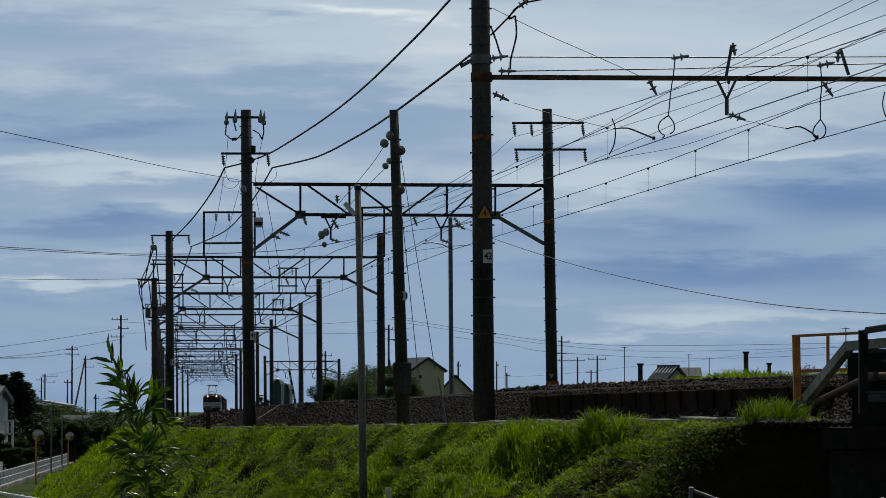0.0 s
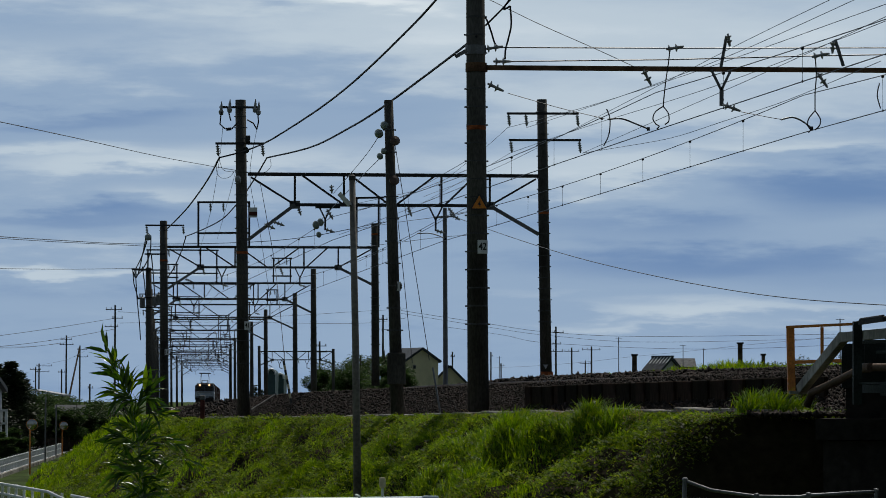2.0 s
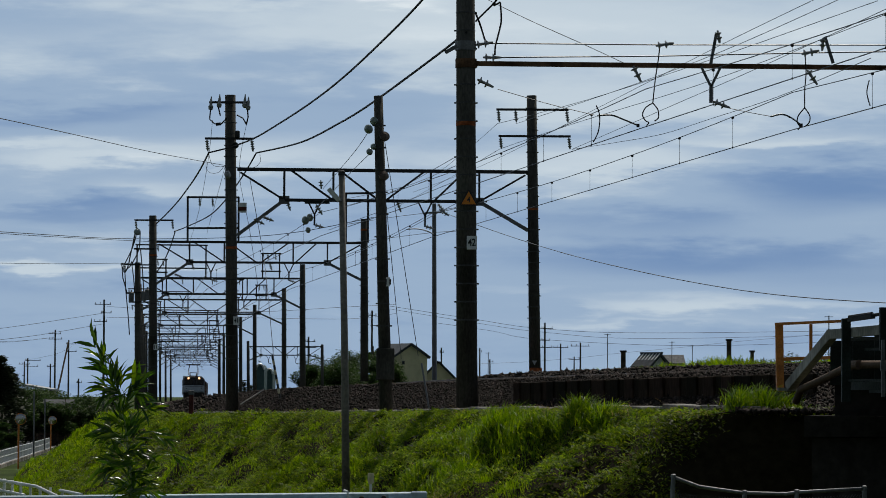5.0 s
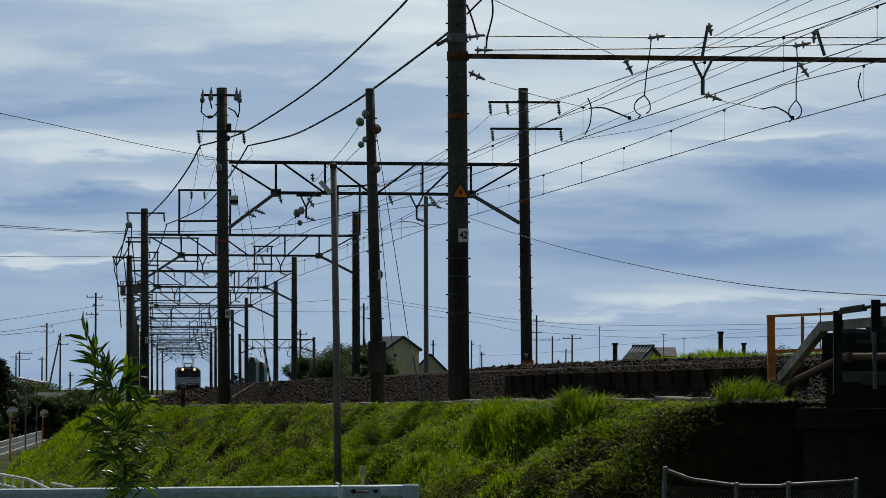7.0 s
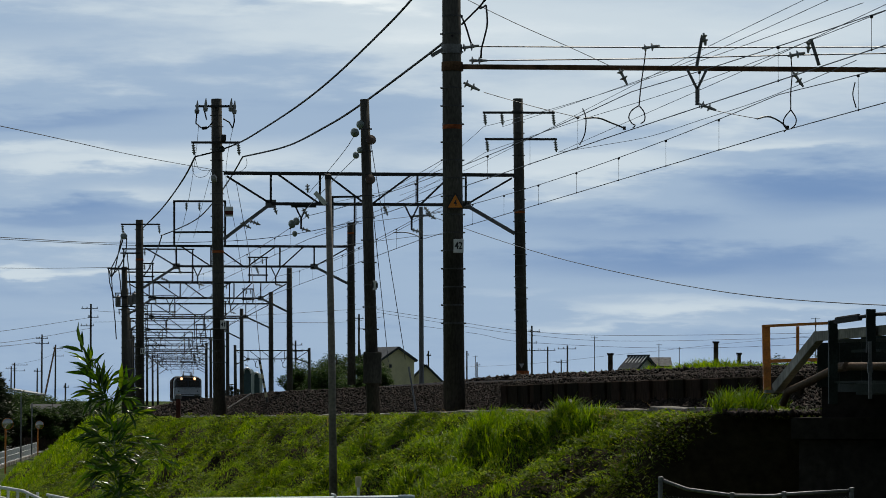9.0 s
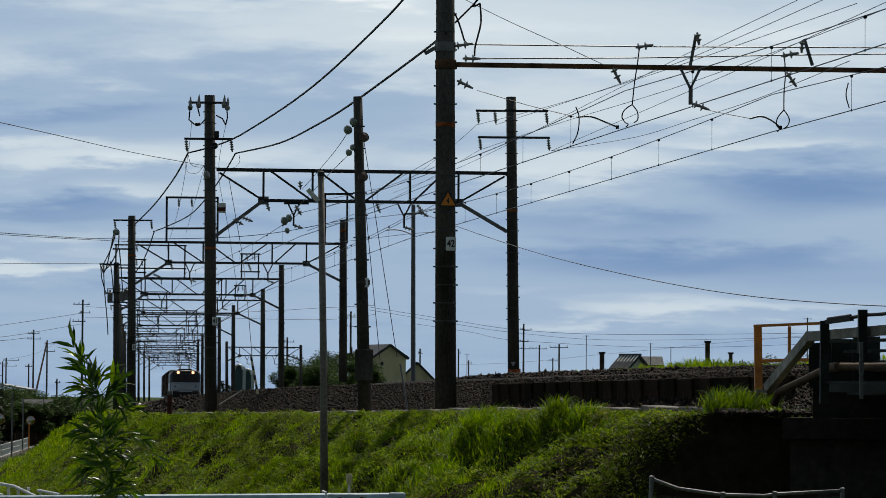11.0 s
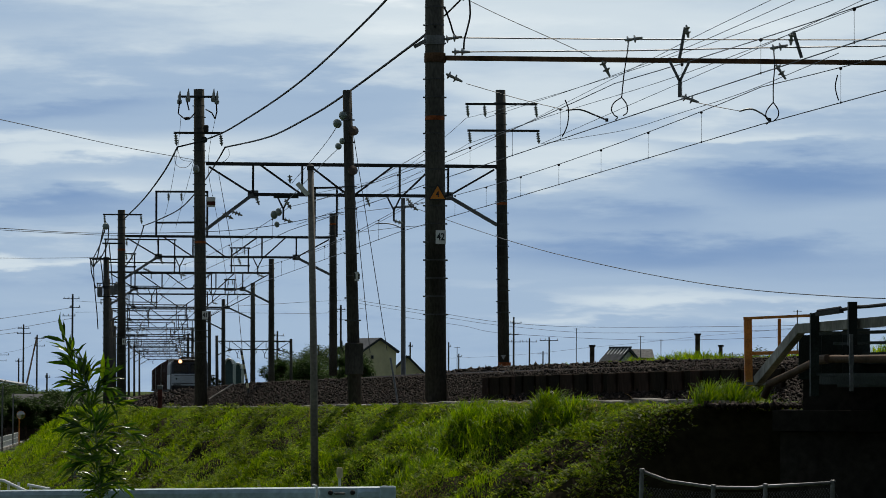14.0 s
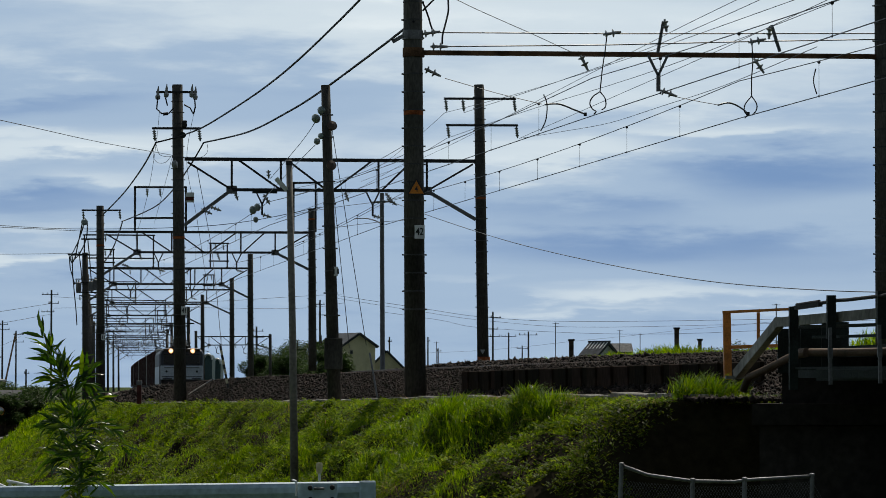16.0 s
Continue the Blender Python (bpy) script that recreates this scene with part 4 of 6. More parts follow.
part("base_sleeve", lathe((3.509, 105.00, 2.377), (0, 0, 1), [(0, 0.205), (0.13, 0.204)], 20), ORANGE_BAND, g, "faded red-orange sleeve")
crossarm(g, (3.378, 105.00, 10.796), 1.159, 1.159, n=(2, 1))
crossarm(g, (3.413, 105.00, 9.940), 1.122, 1.195)

g = gantry(150, -12.491, -2.871, 0.955, 2.245, 9.775, 9.749, 8.582, 0.931, orange=7.0, number="bars", haunch=1.0)
crossarm(g, (-12.510, 149.70, 9.551), 0.853, 0.931)
part("insulator", lathe((-13.195, 149.30, 8.989), (0.2, -0.9, 0.2), [(-0.06, 0.04), (-0.04, 0.12), (0.0, 0.16), (0.04, 0.12), (0.06, 0.04)], 14), GLASS_DISC, g, "grey glass disc insulator", True)
part("arm", beam((-13.374, 149.60, 8.228), (-12.444, 149.60, 8.228), 0.07), DARK_STEEL, g)
# frame standing on the beam
for a, b in (((-10.951, 150.00, 8.582), (-10.959, 150.00, 10.657)), ((-8.621, 150.00, 8.582), (-8.627, 150.00, 10.657)), ((-11.011, 150.00, 10.631), (-8.601, 150.00, 10.631)), ((-10.954, 150.00, 9.204), (-8.623, 150.00, 9.230)),
             ((-3.702, 150.00, 8.582), (-3.705, 150.00, 10.864)), ((-2.693, 150.00, 8.582), (-2.695, 150.00, 10.864)), ((-3.757, 150.00, 10.838), (-2.435, 150.00, 10.864))):
    part("frame_bar", beam(a, b, 0.09), DARK_STEEL, g)
for b in ((-10.415, 150.00, 10.579), (-9.819, 150.00, 10.579)):
    part("insulator", insulator(b, (0.05, 0, -1), 4, 0.065, 0.075), PORCELAIN, g)

YS = [193, 237, 281, 325, 369, 413, 457, 501, 545, 600, 660]
for i, y in enumerate(YS):
    L, R = on_line(y, 0, 0), on_line(y, 10.4 if y == 237 else 9.67, 0)
    b = 6.85
    g = gantry(y, L.x, R.x, EYE + smooth_table(CREST, y), EYE + smooth_table(FARSIDE, y), EYE + b + (1.1 if i % 2 else 0.9), EYE + b + 0.9, EYE + b, 0.95, bands=18 if y < 240 else 0, haunch=1.0)
    crossarm(g, (L.x, y - 0.25, EYE + b + 0.75), 0.85, 0.9)
    # tall frames standing on the beam
    for o, wide, tall in ((-0.1 if i % 2 == 0 else 1.6, 4.05 if i % 2 == 0 else 4.8, 1.95 if i % 2 == 0 else 1.5), (7.3 if i % 2 == 0 else 6.4, 1.0, 1.5), (0.9 if i % 2 == 0 else 8.4, 0.7, 1.1)):
        q, e = on_line(y, o, b), on_line(y, o + wide, b)
        for k in (q, e):
            part("frame_bar", beam(k, k + Vector((0, 0, tall)), 0.08), DARK_STEEL, g)
        for f in (1.0, 0.3):
            part("frame_bar", beam(q + Vector((-0.1, 0, tall * f)), e + Vector((0.1, 0, tall * f)), 0.08), DARK_STEEL, g)
        if y < 330:
            for f in (0.3, 0.75):
                part("insulator", insulator(q.lerp(e, f) + Vector((0, 0, tall - 0.04)), (0.1, 0, -1), 3, 0.065, 0.09), PORCELAIN, g)

# switch gear on the third portal's mast
sw = thing("pole_switchgear", (-17.023, 192.80, 7.079), "pole-mounted transformers and hanging cables on a mast", "transformer")
for c in ((-17.356, 192.80, 7.312), (-16.625, 192.80, 7.379), (-16.393, 192.80, 7.478)):
    part("can", lathe(c, (0, 0, 1), [(-0.3, 0.13), (-0.28, 0.16), (0.26, 0.16), (0.3, 0.05), (0.42, 0.04)], 12), STEEL, sw, "grey transformer can")
for a, b in (((-17.997, 192.80, 9.242), (-16.766, 192.80, 9.242)), ((-17.690, 192.80, 7.545), (-16.227, 192.80, 7.611)), ((-17.488, 192.80, 7.013), (-16.225, 192.80, 7.013))):
    part("arm", beam(a, b, 0.08), DARK_STEEL, sw)
for pts in (((-17.926, 192.75, 9.207), (-17.855, 192.75, 8.408), (-17.585, 192.75, 7.477), (-17.353, 192.75, 7.577)), ((-17.759, 192.75, 9.074), (-17.686, 192.75, 7.743), (-17.513, 192.75, 6.081), (-17.442, 192.75, 5.084)), ((-14.252, 160.00, 9.462), (-15.765, 175.00, 9.292), (-17.559, 192.75, 9.074)),
            ((-17.361, 192.75, 9.406), (-17.224, 192.75, 8.408), (-17.154, 192.75, 7.577)), ((-14.845, 170.00, 9.072), (-16.055, 185.00, 8.773), (-16.622, 192.75, 7.743))):
    part("cable", tube(pts, 0.03, 6), CABLE, sw)
g = gantry(330, -17.866, -10.469, EYE - 1.6, EYE - 1.5, 6.997, 6.712, 6.428, 0.853, rl=0.17, rr=0.17, bands=0, haunch=0.5)
# single poles ----------------------------------------------------------------
p = thing("anchor_pole", (-0.831, 69.00, 1.162), "leaning concrete anchor pole with disc insulators and stays", "utility pole")
mast_post(p, (-0.831, 69.00, 1.162), (-1.038, 69.00, 7.918), 0.139, 0.095, 16, step=0.47)
plate(p, (-0.807, 68.78, 3.982), 0.085, 0.19, "bars")
part("pole_base_collar", box((-0.855, 68.89, 2.252), (0.38, 0.31, 0.67), bevel=0.02), CONCRETE, p, "weathered concrete collar")
for b, r in (((-1.121, 68.94, 7.375), 0.095), ((-1.236, 68.78, 7.195), 0.10), ((-1.132, 68.94, 6.837), 0.07), ((-1.212, 68.78, 6.717), 0.075)):
    part("insulator", lathe(b, (0.35, 0.9, 0.25), [(-0.05, 0.02), (-0.035, r * 0.6), (0.0, r), (0.02, r * 0.9), (0.03, 0.03), (0.07, 0.025)], 16), GLASS_DISC, p, "grey glass disc insulator", True)
for b in ((-0.891, 68.78, 7.051), (-0.903, 68.78, 6.217)):
    part("insulator", lathe(b, (0.3, -0.9, 0.35), [(-0.06, 0.03), (-0.05, 0.10), (0.0, 0.11), (0.03, 0.03)], 14), BROWN_PORC, p, "brown disc insulator")
for a, b in (((-0.904, 68.78, 7.003), (-0.164, 67.89, 2.418)), ((-0.915, 68.78, 6.170), (-0.516, 68.11, 2.362))):
    part("stay", tube([a, b], 0.008, 5), WIRE, p)
part("stay_guard", tube([(-0.093, 67.89, 2.266), (0.070, 67.66, 1.310)], 0.02, 6), STEEL, p)

p = thing("lamp_post", (-1.203, 50.00, -0.331), "slim grey steel lamp post with a small floodlight", "street lamp")
part("pole", tube([(-1.203, 50.00, -0.331), (-1.241, 50.00, 2.245), (-1.304, 50.00, 4.982)], 0.062, 14, r_end=0.047), LAMP_POST, p, smooth=True)
part("cap", lathe((-1.304, 50.00, 4.956), (0, 0, 1), [(0, 0.055), (0.06, 0.055), (0.08, 0.03)], 12), DARK_STEEL, p)
part("floodlight", beam((-1.500, 49.90, 4.742), (-1.336, 49.90, 4.561), 0.11, 0.07), LAMP_GLASS, p)
part("lamp_arm", beam((-1.336, 49.90, 4.561), (-1.295, 50.00, 4.602), 0.03), STEEL, p)

p = thing("slim_mast", (0.289, 112.00, 1.985), "slim steel mast with a registration arm", "catenary mast")
part("post", tube([(0.289, 112.00, 1.985), (0.251, 112.00, 8.169)], 0.085, 12, r_end=0.07), STEEL, p)
part("crossarm", beam((-0.077, 112.00, 7.839), (0.600, 112.00, 7.878), 0.06), STEEL, p)
part("insulator", insulator((0.368, 112.00, 8.169), (0.5, 0, -0.6), 3, 0.08, 0.09), PORCELAIN, p)

# overhead wires --------------------------------------------------------------
CONTACT = [(10, 5.75), (35, 5.6), (65, 5.42), (105, 5.12), (150, 4.85), (193, 4.35), (237, 4.25), (1100, 4.2)]
SPANS = [22, 65, 105, 150] + YS


def hang(y0, y1, o0, o1, name, label, r, group, off=(0, 0), drop=0.0, n=10):
    pts = []
    for i in range(n + 1):
        t = i / n
        y = y0 + (y1 - y0) * t
        a, b = on_line(y0, o0, smooth_table(CONTACT, y0, 4) + off[0]), on_line(y1, o1, smooth_table(CONTACT, y1, 4) + off[1])
        p = a.lerp(b, t)
        p.z -= 4 * drop * t * (1 - t)
        pts.append(p)
    return wire(name, pts, r, label, group=group), pts


def build_catenary():
    for k, offs in enumerate((((3.9, 3.65, 2.75, 2.35) + (2.3, 2.1) * 8), ((7.2, 6.72, 6.35, 6.1) + (6.1, 5.9) * 8))):
        for i in range(len(SPANS) - 1):
            y0, y1 = SPANS[i], SPANS[i + 1]
            if y0 > 420:
                break
            near = y0 < 140
            _, c = hang(y0, y1, offs[i], offs[i + 1], "contact_wire", "dark grooved contact wire over the track", 0.0105 if near else 0.012, "contact wires", n=4)
            _, m = hang(y0, y1, offs[i], offs[i + 1], "messenger_wire", "stranded messenger wire above the contact wire", 0.0095 if near else 0.011, "messenger wires", (0.76, 0.76), 0.24, n=14)
            if y0 < 140:
                for j in range(1, 9):
                    t = j / 9
                    p = on_line(y0, offs[i], smooth_table(CONTACT, y0, 4)).lerp(on_line(y1, offs[i + 1], smooth_table(CONTACT, y1, 4)), t)
                    top = p.z + 0.76 - 0.96 * t * (1 - t)
                    bm = tube([p, (p.x, p.y, top)], 0.004, 4)
                    d = thing("dropper", p, "thin wire dropper with a dark clamp", "dropper", "droppers")
                    part("strand", bm, WIRE, d)
                    part("clamp", lathe((p.x, p.y, top - 0.02), (0, 0, 1), [(-0.03, 0.012), (-0.015, 0.03), (0.015, 0.03), (0.03, 0.012)], 8), CABLE, d)
                    part("foot_clip", box(p, (0.02, 0.04, 0.04)), CABLE, d)


build_catenary()


FEED = "thick dark feeder cable between the masts"
for pts, r in ((((0.606, 64.70, 10.225), (0.093, 67.00, 9.948), (-0.566, 71.00, 9.717), (-1.924, 80.00, 9.495), (-3.120, 88.00, 9.475), (-4.528, 97.00, 9.557), (-5.431, 102.00, 9.578), (-6.280, 104.40, 9.494), (-6.978, 104.60, 9.328)), 0.026),
               (((0.763, 64.80, 8.806), (0.188, 68.00, 8.677), (-1.292, 77.00, 8.491), (-2.322, 85.00, 8.646), (-3.640, 94.00, 8.854), (-5.460, 104.60, 9.328)), 0.026),
               (((-6.978, 104.60, 9.328), (-8.126, 115.00, 9.240), (-10.121, 132.00, 9.273), (-12.363, 149.50, 9.360)), 0.03),
               (((-5.460, 104.60, 9.328), (-6.270, 112.00, 9.138), (-7.643, 125.00, 9.082), (-9.150, 138.00, 9.145), (-10.907, 149.00, 9.231), (-11.575, 150.00, 9.049)), 0.026),
               (((-13.188, 149.50, 9.153), (-14.864, 165.00, 8.853), (-17.789, 192.00, 9.045)), 0.03)):
    wire("feeder_cable", curve(pts), r, FEED, CABLE, group="feeder cables")
THIN = "thin bare line wire"


def line_wires(*lines):
    for pts in lines:
        wire("line_wire", curve(pts), 0.0075, THIN, group="line wires")


def cables(label, *lines):
    for pts, r in lines:
        wire("overhead_cable", curve(pts), r, label, group="overhead cables")


line_wires(((4.567, 104.80, 10.378), (6.047, 84.00, 9.875), (6.995, 74.00, 9.752), (8.051, 64.00, 9.630)), ((2.845, 104.80, 10.324), (4.810, 88.00, 9.734), (6.610, 74.00, 9.404), (8.423, 62.00, 9.444)),
            ((4.637, 104.80, 9.506), (6.187, 86.00, 9.147), (7.570, 71.00, 8.927), (9.278, 56.00, 8.938)), ((2.247, 104.80, 10.324), (4.141, 90.00, 9.685), (6.129, 76.00, 9.285), (8.412, 61.00, 9.020)),
            ((2.319, 104.80, 9.506), (4.232, 92.00, 9.306), (6.607, 74.00, 8.826), (9.277, 56.00, 8.743)), ((2.247, 104.80, 10.324), (1.576, 120.00, 10.715), (-0.103, 149.00, 11.370), (-2.435, 150.00, 10.735)),
            ((4.567, 104.80, 10.378), (2.123, 128.00, 10.591), (-0.618, 149.00, 10.854)), ((2.319, 104.80, 9.506), (1.391, 122.00, 10.022), (-1.399, 150.00, 10.216)),
            )
line_wires(((4.637, 104.80, 9.507), (5.518, 95.00, 8.982), (6.257, 87.00, 8.586), (6.912, 79.00, 8.341), (7.615, 71.00, 8.127), (8.142, 60.00, 7.834)), ((0.991, 65.00, 9.586), (1.981, 65.00, 9.099), (3.110, 65.10, 8.613), (3.927, 65.20, 8.250)), ((1.394, 65.00, 7.699), (2.432, 65.10, 7.414), (3.337, 65.20, 7.208)),
            ((6.044, 65.20, 7.355), (6.495, 65.20, 7.265), (6.888, 65.30, 7.206)), ((-1.193, 69.00, 7.236), (-1.638, 73.45, 7.052), (-2.830, 89.03, 7.207)), ((-1.193, 69.00, 6.709), (-1.701, 73.45, 6.607), (-3.293, 91.26, 6.558)),
            )
line_wires(((-6.886, 104.80, 10.378), (-6.991, 104.80, 9.288), (-7.636, 110.00, 7.861), (-10.848, 150.00, 8.582)), ((-5.763, 104.80, 10.415), (-6.052, 105.50, 8.792), (-5.746, 106.00, 6.992), (-5.374, 106.00, 4.612)),
            ((-6.382, 104.90, 9.296), (-6.955, 110.00, 8.622), (-10.072, 150.00, 8.971)), ((-6.978, 104.60, 9.274), (-6.868, 104.60, 8.948), (-6.585, 104.70, 8.882), (-6.375, 104.80, 8.962)))
line_wires(((-7.061, 104.50, 9.086), (-7.042, 104.50, 8.815), (-6.897, 104.50, 8.670), (-6.662, 104.50, 8.688), (-6.500, 104.50, 8.869)), ((-5.346, 104.50, 9.267), (-5.327, 104.50, 9.050), (-5.489, 104.50, 8.869), (-5.814, 104.50, 8.815), (-5.995, 104.50, 8.869)))
cables("bare wire strung between the portals", (((0.881, 100.00, 8.902), (-0.498, 120.00, 9.469), (-1.609, 135.00, 9.916), (-3.705, 149.00, 10.159)), 0.0100),
       (((0.881, 100.00, 8.625), (-0.498, 120.00, 9.365), (-1.609, 135.00, 10.056), (-3.706, 149.00, 10.520)), 0.0100),
       (((0.925, 105.00, 7.632), (-0.079, 115.00, 8.007), (-1.437, 130.00, 8.663), (-3.704, 149.00, 9.361)), 0.0100),
       (((0.916, 104.00, 7.700), (0.116, 112.00, 7.705), (-1.381, 125.00, 7.614), (-3.603, 145.00, 7.674)), 0.0100),
       (((-3.703, 149.00, 8.511), (-1.547, 140.00, 8.335), (0.124, 120.00, 7.560), (0.951, 108.00, 7.020)), 0.0100),
       (((0.907, 103.00, 8.354), (-0.278, 115.00, 8.604), (-1.915, 132.00, 9.000), (-4.476, 149.00, 9.103)), 0.0100))
cables("hanging cable between the masts",
       (((-13.246, 149.30, 8.783), (-13.450, 149.30, 8.164), (-13.601, 149.30, 7.442), (-13.754, 149.30, 7.132), (-13.833, 149.30, 7.390)), 0.028),
       (((-13.066, 149.30, 8.937), (-13.115, 149.30, 8.215), (-13.421, 149.30, 7.545), (-13.652, 149.30, 7.287)), 0.028),
       (((-11.469, 149.30, 9.015), (-11.698, 149.30, 8.293), (-12.004, 149.30, 7.596), (-12.337, 149.30, 7.107)), 0.028))
cables("sagging overhead cable crossing the sky", (((-8.550, 60.00, 6.792), (-8.016, 72.00, 7.356), (-7.528, 90.00, 8.249), (-6.398, 104.60, 8.911)), 0.0090), (((0.734, 111.90, 7.795), (2.083, 104.00, 6.854), (3.579, 96.00, 5.919), (4.798, 88.00, 5.164), (6.431, 80.00, 4.412), (7.862, 74.00, 3.920), (9.335, 68.00, 3.579), (10.221, 62.00, 3.362)), 0.0105),
               (((-16.027, 110.00, 7.138), (-15.349, 130.00, 7.921), (-13.641, 148.00, 8.617), (-8.907, 150.00, 8.789), (-5.800, 150.00, 9.074), (-2.435, 150.00, 9.749)), 0.0150), (((-16.027, 110.00, 7.081), (-15.349, 130.00, 7.853), (-13.733, 149.00, 8.587), (-12.514, 149.80, 8.573)), 0.0120),
               (((-21.844, 150.00, 7.597), (-20.049, 175.00, 8.536), (-17.338, 192.50, 9.297)), 0.013))
cables("distant overhead power line", (((-48.004, 330.00, 7.511), (-46.621, 345.00, 8.196), (-44.806, 380.00, 9.782), (-41.420, 420.00, 11.946)), 0.0263), (((-47.998, 330.00, 6.601), (-46.614, 345.00, 7.066), (-44.799, 380.00, 8.406), (-41.414, 420.00, 10.571)), 0.0263),
               (((-58.181, 400.00, 7.869), (-56.746, 420.00, 8.110), (-56.148, 450.00, 8.730), (-57.650, 500.00, 10.125)), 0.0200),
               (((-40.918, 420.00, 12.812), (-33.382, 400.00, 12.002), (-20.966, 400.00, 11.726), (-9.932, 400.00, 12.347), (-3.725, 400.00, 12.692)), 0.0225), (((-40.911, 420.00, 11.364), (-27.806, 420.00, 11.508), (-10.427, 420.00, 11.364), (-3.910, 420.00, 12.088)), 0.0225),
               )
cables("distant overhead power line", (((-4.635, 420.00, 13.029), (5.634, 430.00, 11.744), (16.290, 450.00, 10.820), (32.268, 450.00, 10.355), (75.712, 450.00, 11.130)), 0.0263), (((-4.635, 420.00, 12.667), (5.634, 430.00, 11.300), (16.289, 450.00, 10.355), (32.265, 450.00, 9.579), (75.709, 450.00, 10.820)), 0.0225),
               (((1.186, 430.00, 11.151), (8.798, 440.00, 10.312), (16.287, 450.00, 9.347), (40.017, 450.00, 8.649), (75.706, 450.00, 10.355)), 0.0225), (((5.761, 440.00, 5.844), (14.100, 440.00, 6.222), (20.449, 430.00, 6.710), (24.317, 420.00, 7.097), (31.433, 400.00, 7.662), (35.758, 380.00, 8.014), (40.705, 360.00, 8.296), (45.950, 340.00, 8.686)), 0.0150),
               (((-56.532, 500.00, 10.207), (-56.149, 450.00, 8.804), (-58.182, 400.00, 7.866)), 0.0225), (((-66.712, 550.00, 7.279), (-58.778, 520.00, 7.865), (-55.918, 520.00, 9.208)), 0.0165))
# curved registration arms
for pts in (((3.394, 65.20, 7.197), (3.681, 65.30, 7.217), (3.969, 65.40, 7.123), (4.224, 65.50, 7.030)), ((6.855, 65.20, 7.197), (7.092, 65.30, 7.251), (7.306, 65.40, 7.180), (7.486, 65.40, 7.044)), ((-0.659, 106.00, 6.974), (-0.329, 106.00, 6.992), (-0.037, 106.00, 6.937), (0.256, 106.00, 6.809))):
    a = thing("registration_arm", pts[0], "curved pale steel registration arm on the contact wire", "steady arm", "registration arms")
    part("arm", tube(curve(pts), 0.017, 8), STEEL, a)
    part("clamp", box(pts[-1], (0.06, 0.03, 0.07)), CABLE, a)

# grass, weeds, stones ----------------------------------------------------------
rng = np.random.default_rng(7)


def bank_places(n, y0, y1, o0, o1, power=1.0):
    """Random places on the bank's surface: positions, y."""
    y = y0 + (y1 - y0) * rng.random(n) ** power
    grid = np.linspace(min(y0, y1), max(y0, y1), 160)
    lx = np.interp(y, grid, [line_x(v) for v in grid])
    ax = np.array([tuple(across(v)) for v in grid])
    axx, axy = np.interp(y, grid, ax[:, 0]), np.interp(y, grid, ax[:, 1])
    secs = [section(v) for v in grid]
    so = np.array([[p[0] for p in s] for s in secs])
    sz = np.array([[p[1] for p in s] for s in secs])
    lo = np.interp(y, grid, so[:, 0]) if o0 is None else np.full(n, o0)
    o = lo + (o1 - lo) * rng.random(n)
    gi = np.clip(np.searchsorted(grid, y), 0, len(grid) - 1)
    z = np.array([np.interp(oo, so[k], sz[k]) for oo, k in zip(o, gi)])
    px, py = lx + axx * o, y + axy * o
    return np.stack([px, py, EYE + z + mound(px, py, o)], 1), y, o


def leaves(base, height, width, lean, droop=0.25, flat=0.0):
    """Pointed blades, four corners each, from base places."""
    n = len(base)
    a = rng.random(n) * 2 * np.pi
    side = np.stack([np.cos(a), np.sin(a), np.zeros(n)], 1)
    b = rng.random(n) * 2 * np.pi
    tip_dir = np.stack([np.cos(b) * lean, np.sin(b) * lean, np.full(n, 1.0) * (1 - flat) + flat * 0.25], 1)
    h = height[:, None]
    mid = base + tip_dir * h * 0.55
    tip = base + tip_dir * h * np.array([1.35, 1.35, 1.0 - droop])
    w = (width / 2)[:, None] * side
    v = np.stack([base, mid - w, tip, mid + w], 1).reshape(-1, 3)
    i = np.arange(n)[:, None] * 4
    f = np.concatenate([i + np.array([[0, 1, 2]]), i + np.array([[0, 2, 3]])], 1).reshape(-1, 3)
    return v, f


def blades(base, height, width, lean, arch=0.5, wind=0.0):
    """Arching blades of three joints, seven corners each, from base places."""
    n = len(base)
    a = rng.random(n) * 2 * np.pi
    out = np.stack([np.cos(a), np.sin(a), np.zeros(n)], 1) * (lean * (0.3 + rng.random(n)))[:, None]
    out[:, 0] += wind
    side = np.stack([-np.sin(a), np.cos(a), np.zeros(n)], 1) + rng.normal(size=(n, 3)) * 0.3
    side /= np.linalg.norm(side, axis=1)[:, None]
    bend = (arch * (0.4 + 1.1 * rng.random(n)))[:, None]
    up = np.array([0, 0, 1.0])
    rows = []
    for s, k in ((0.0, 0.7), (0.4, 1.0), (0.75, 0.75), (1.0, 0.0)):
        c = base + height[:, None] * (out * (s + bend * s * s) + up * (s - 0.42 * bend * s * s * s))
        w = side * (width * k / 2)[:, None]
        rows += [c] if k == 0 else [c - w, c + w]
    v = np.stack(rows, 1).reshape(-1, 3)
    i = np.arange(n)[:, None] * 7
    f = np.concatenate([i + np.array([t]) for t in ((0, 1, 3), (0, 3, 2), (2, 3, 5), (2, 5, 4), (4, 5, 6))], 1).reshape(-1, 3)
    return v, f


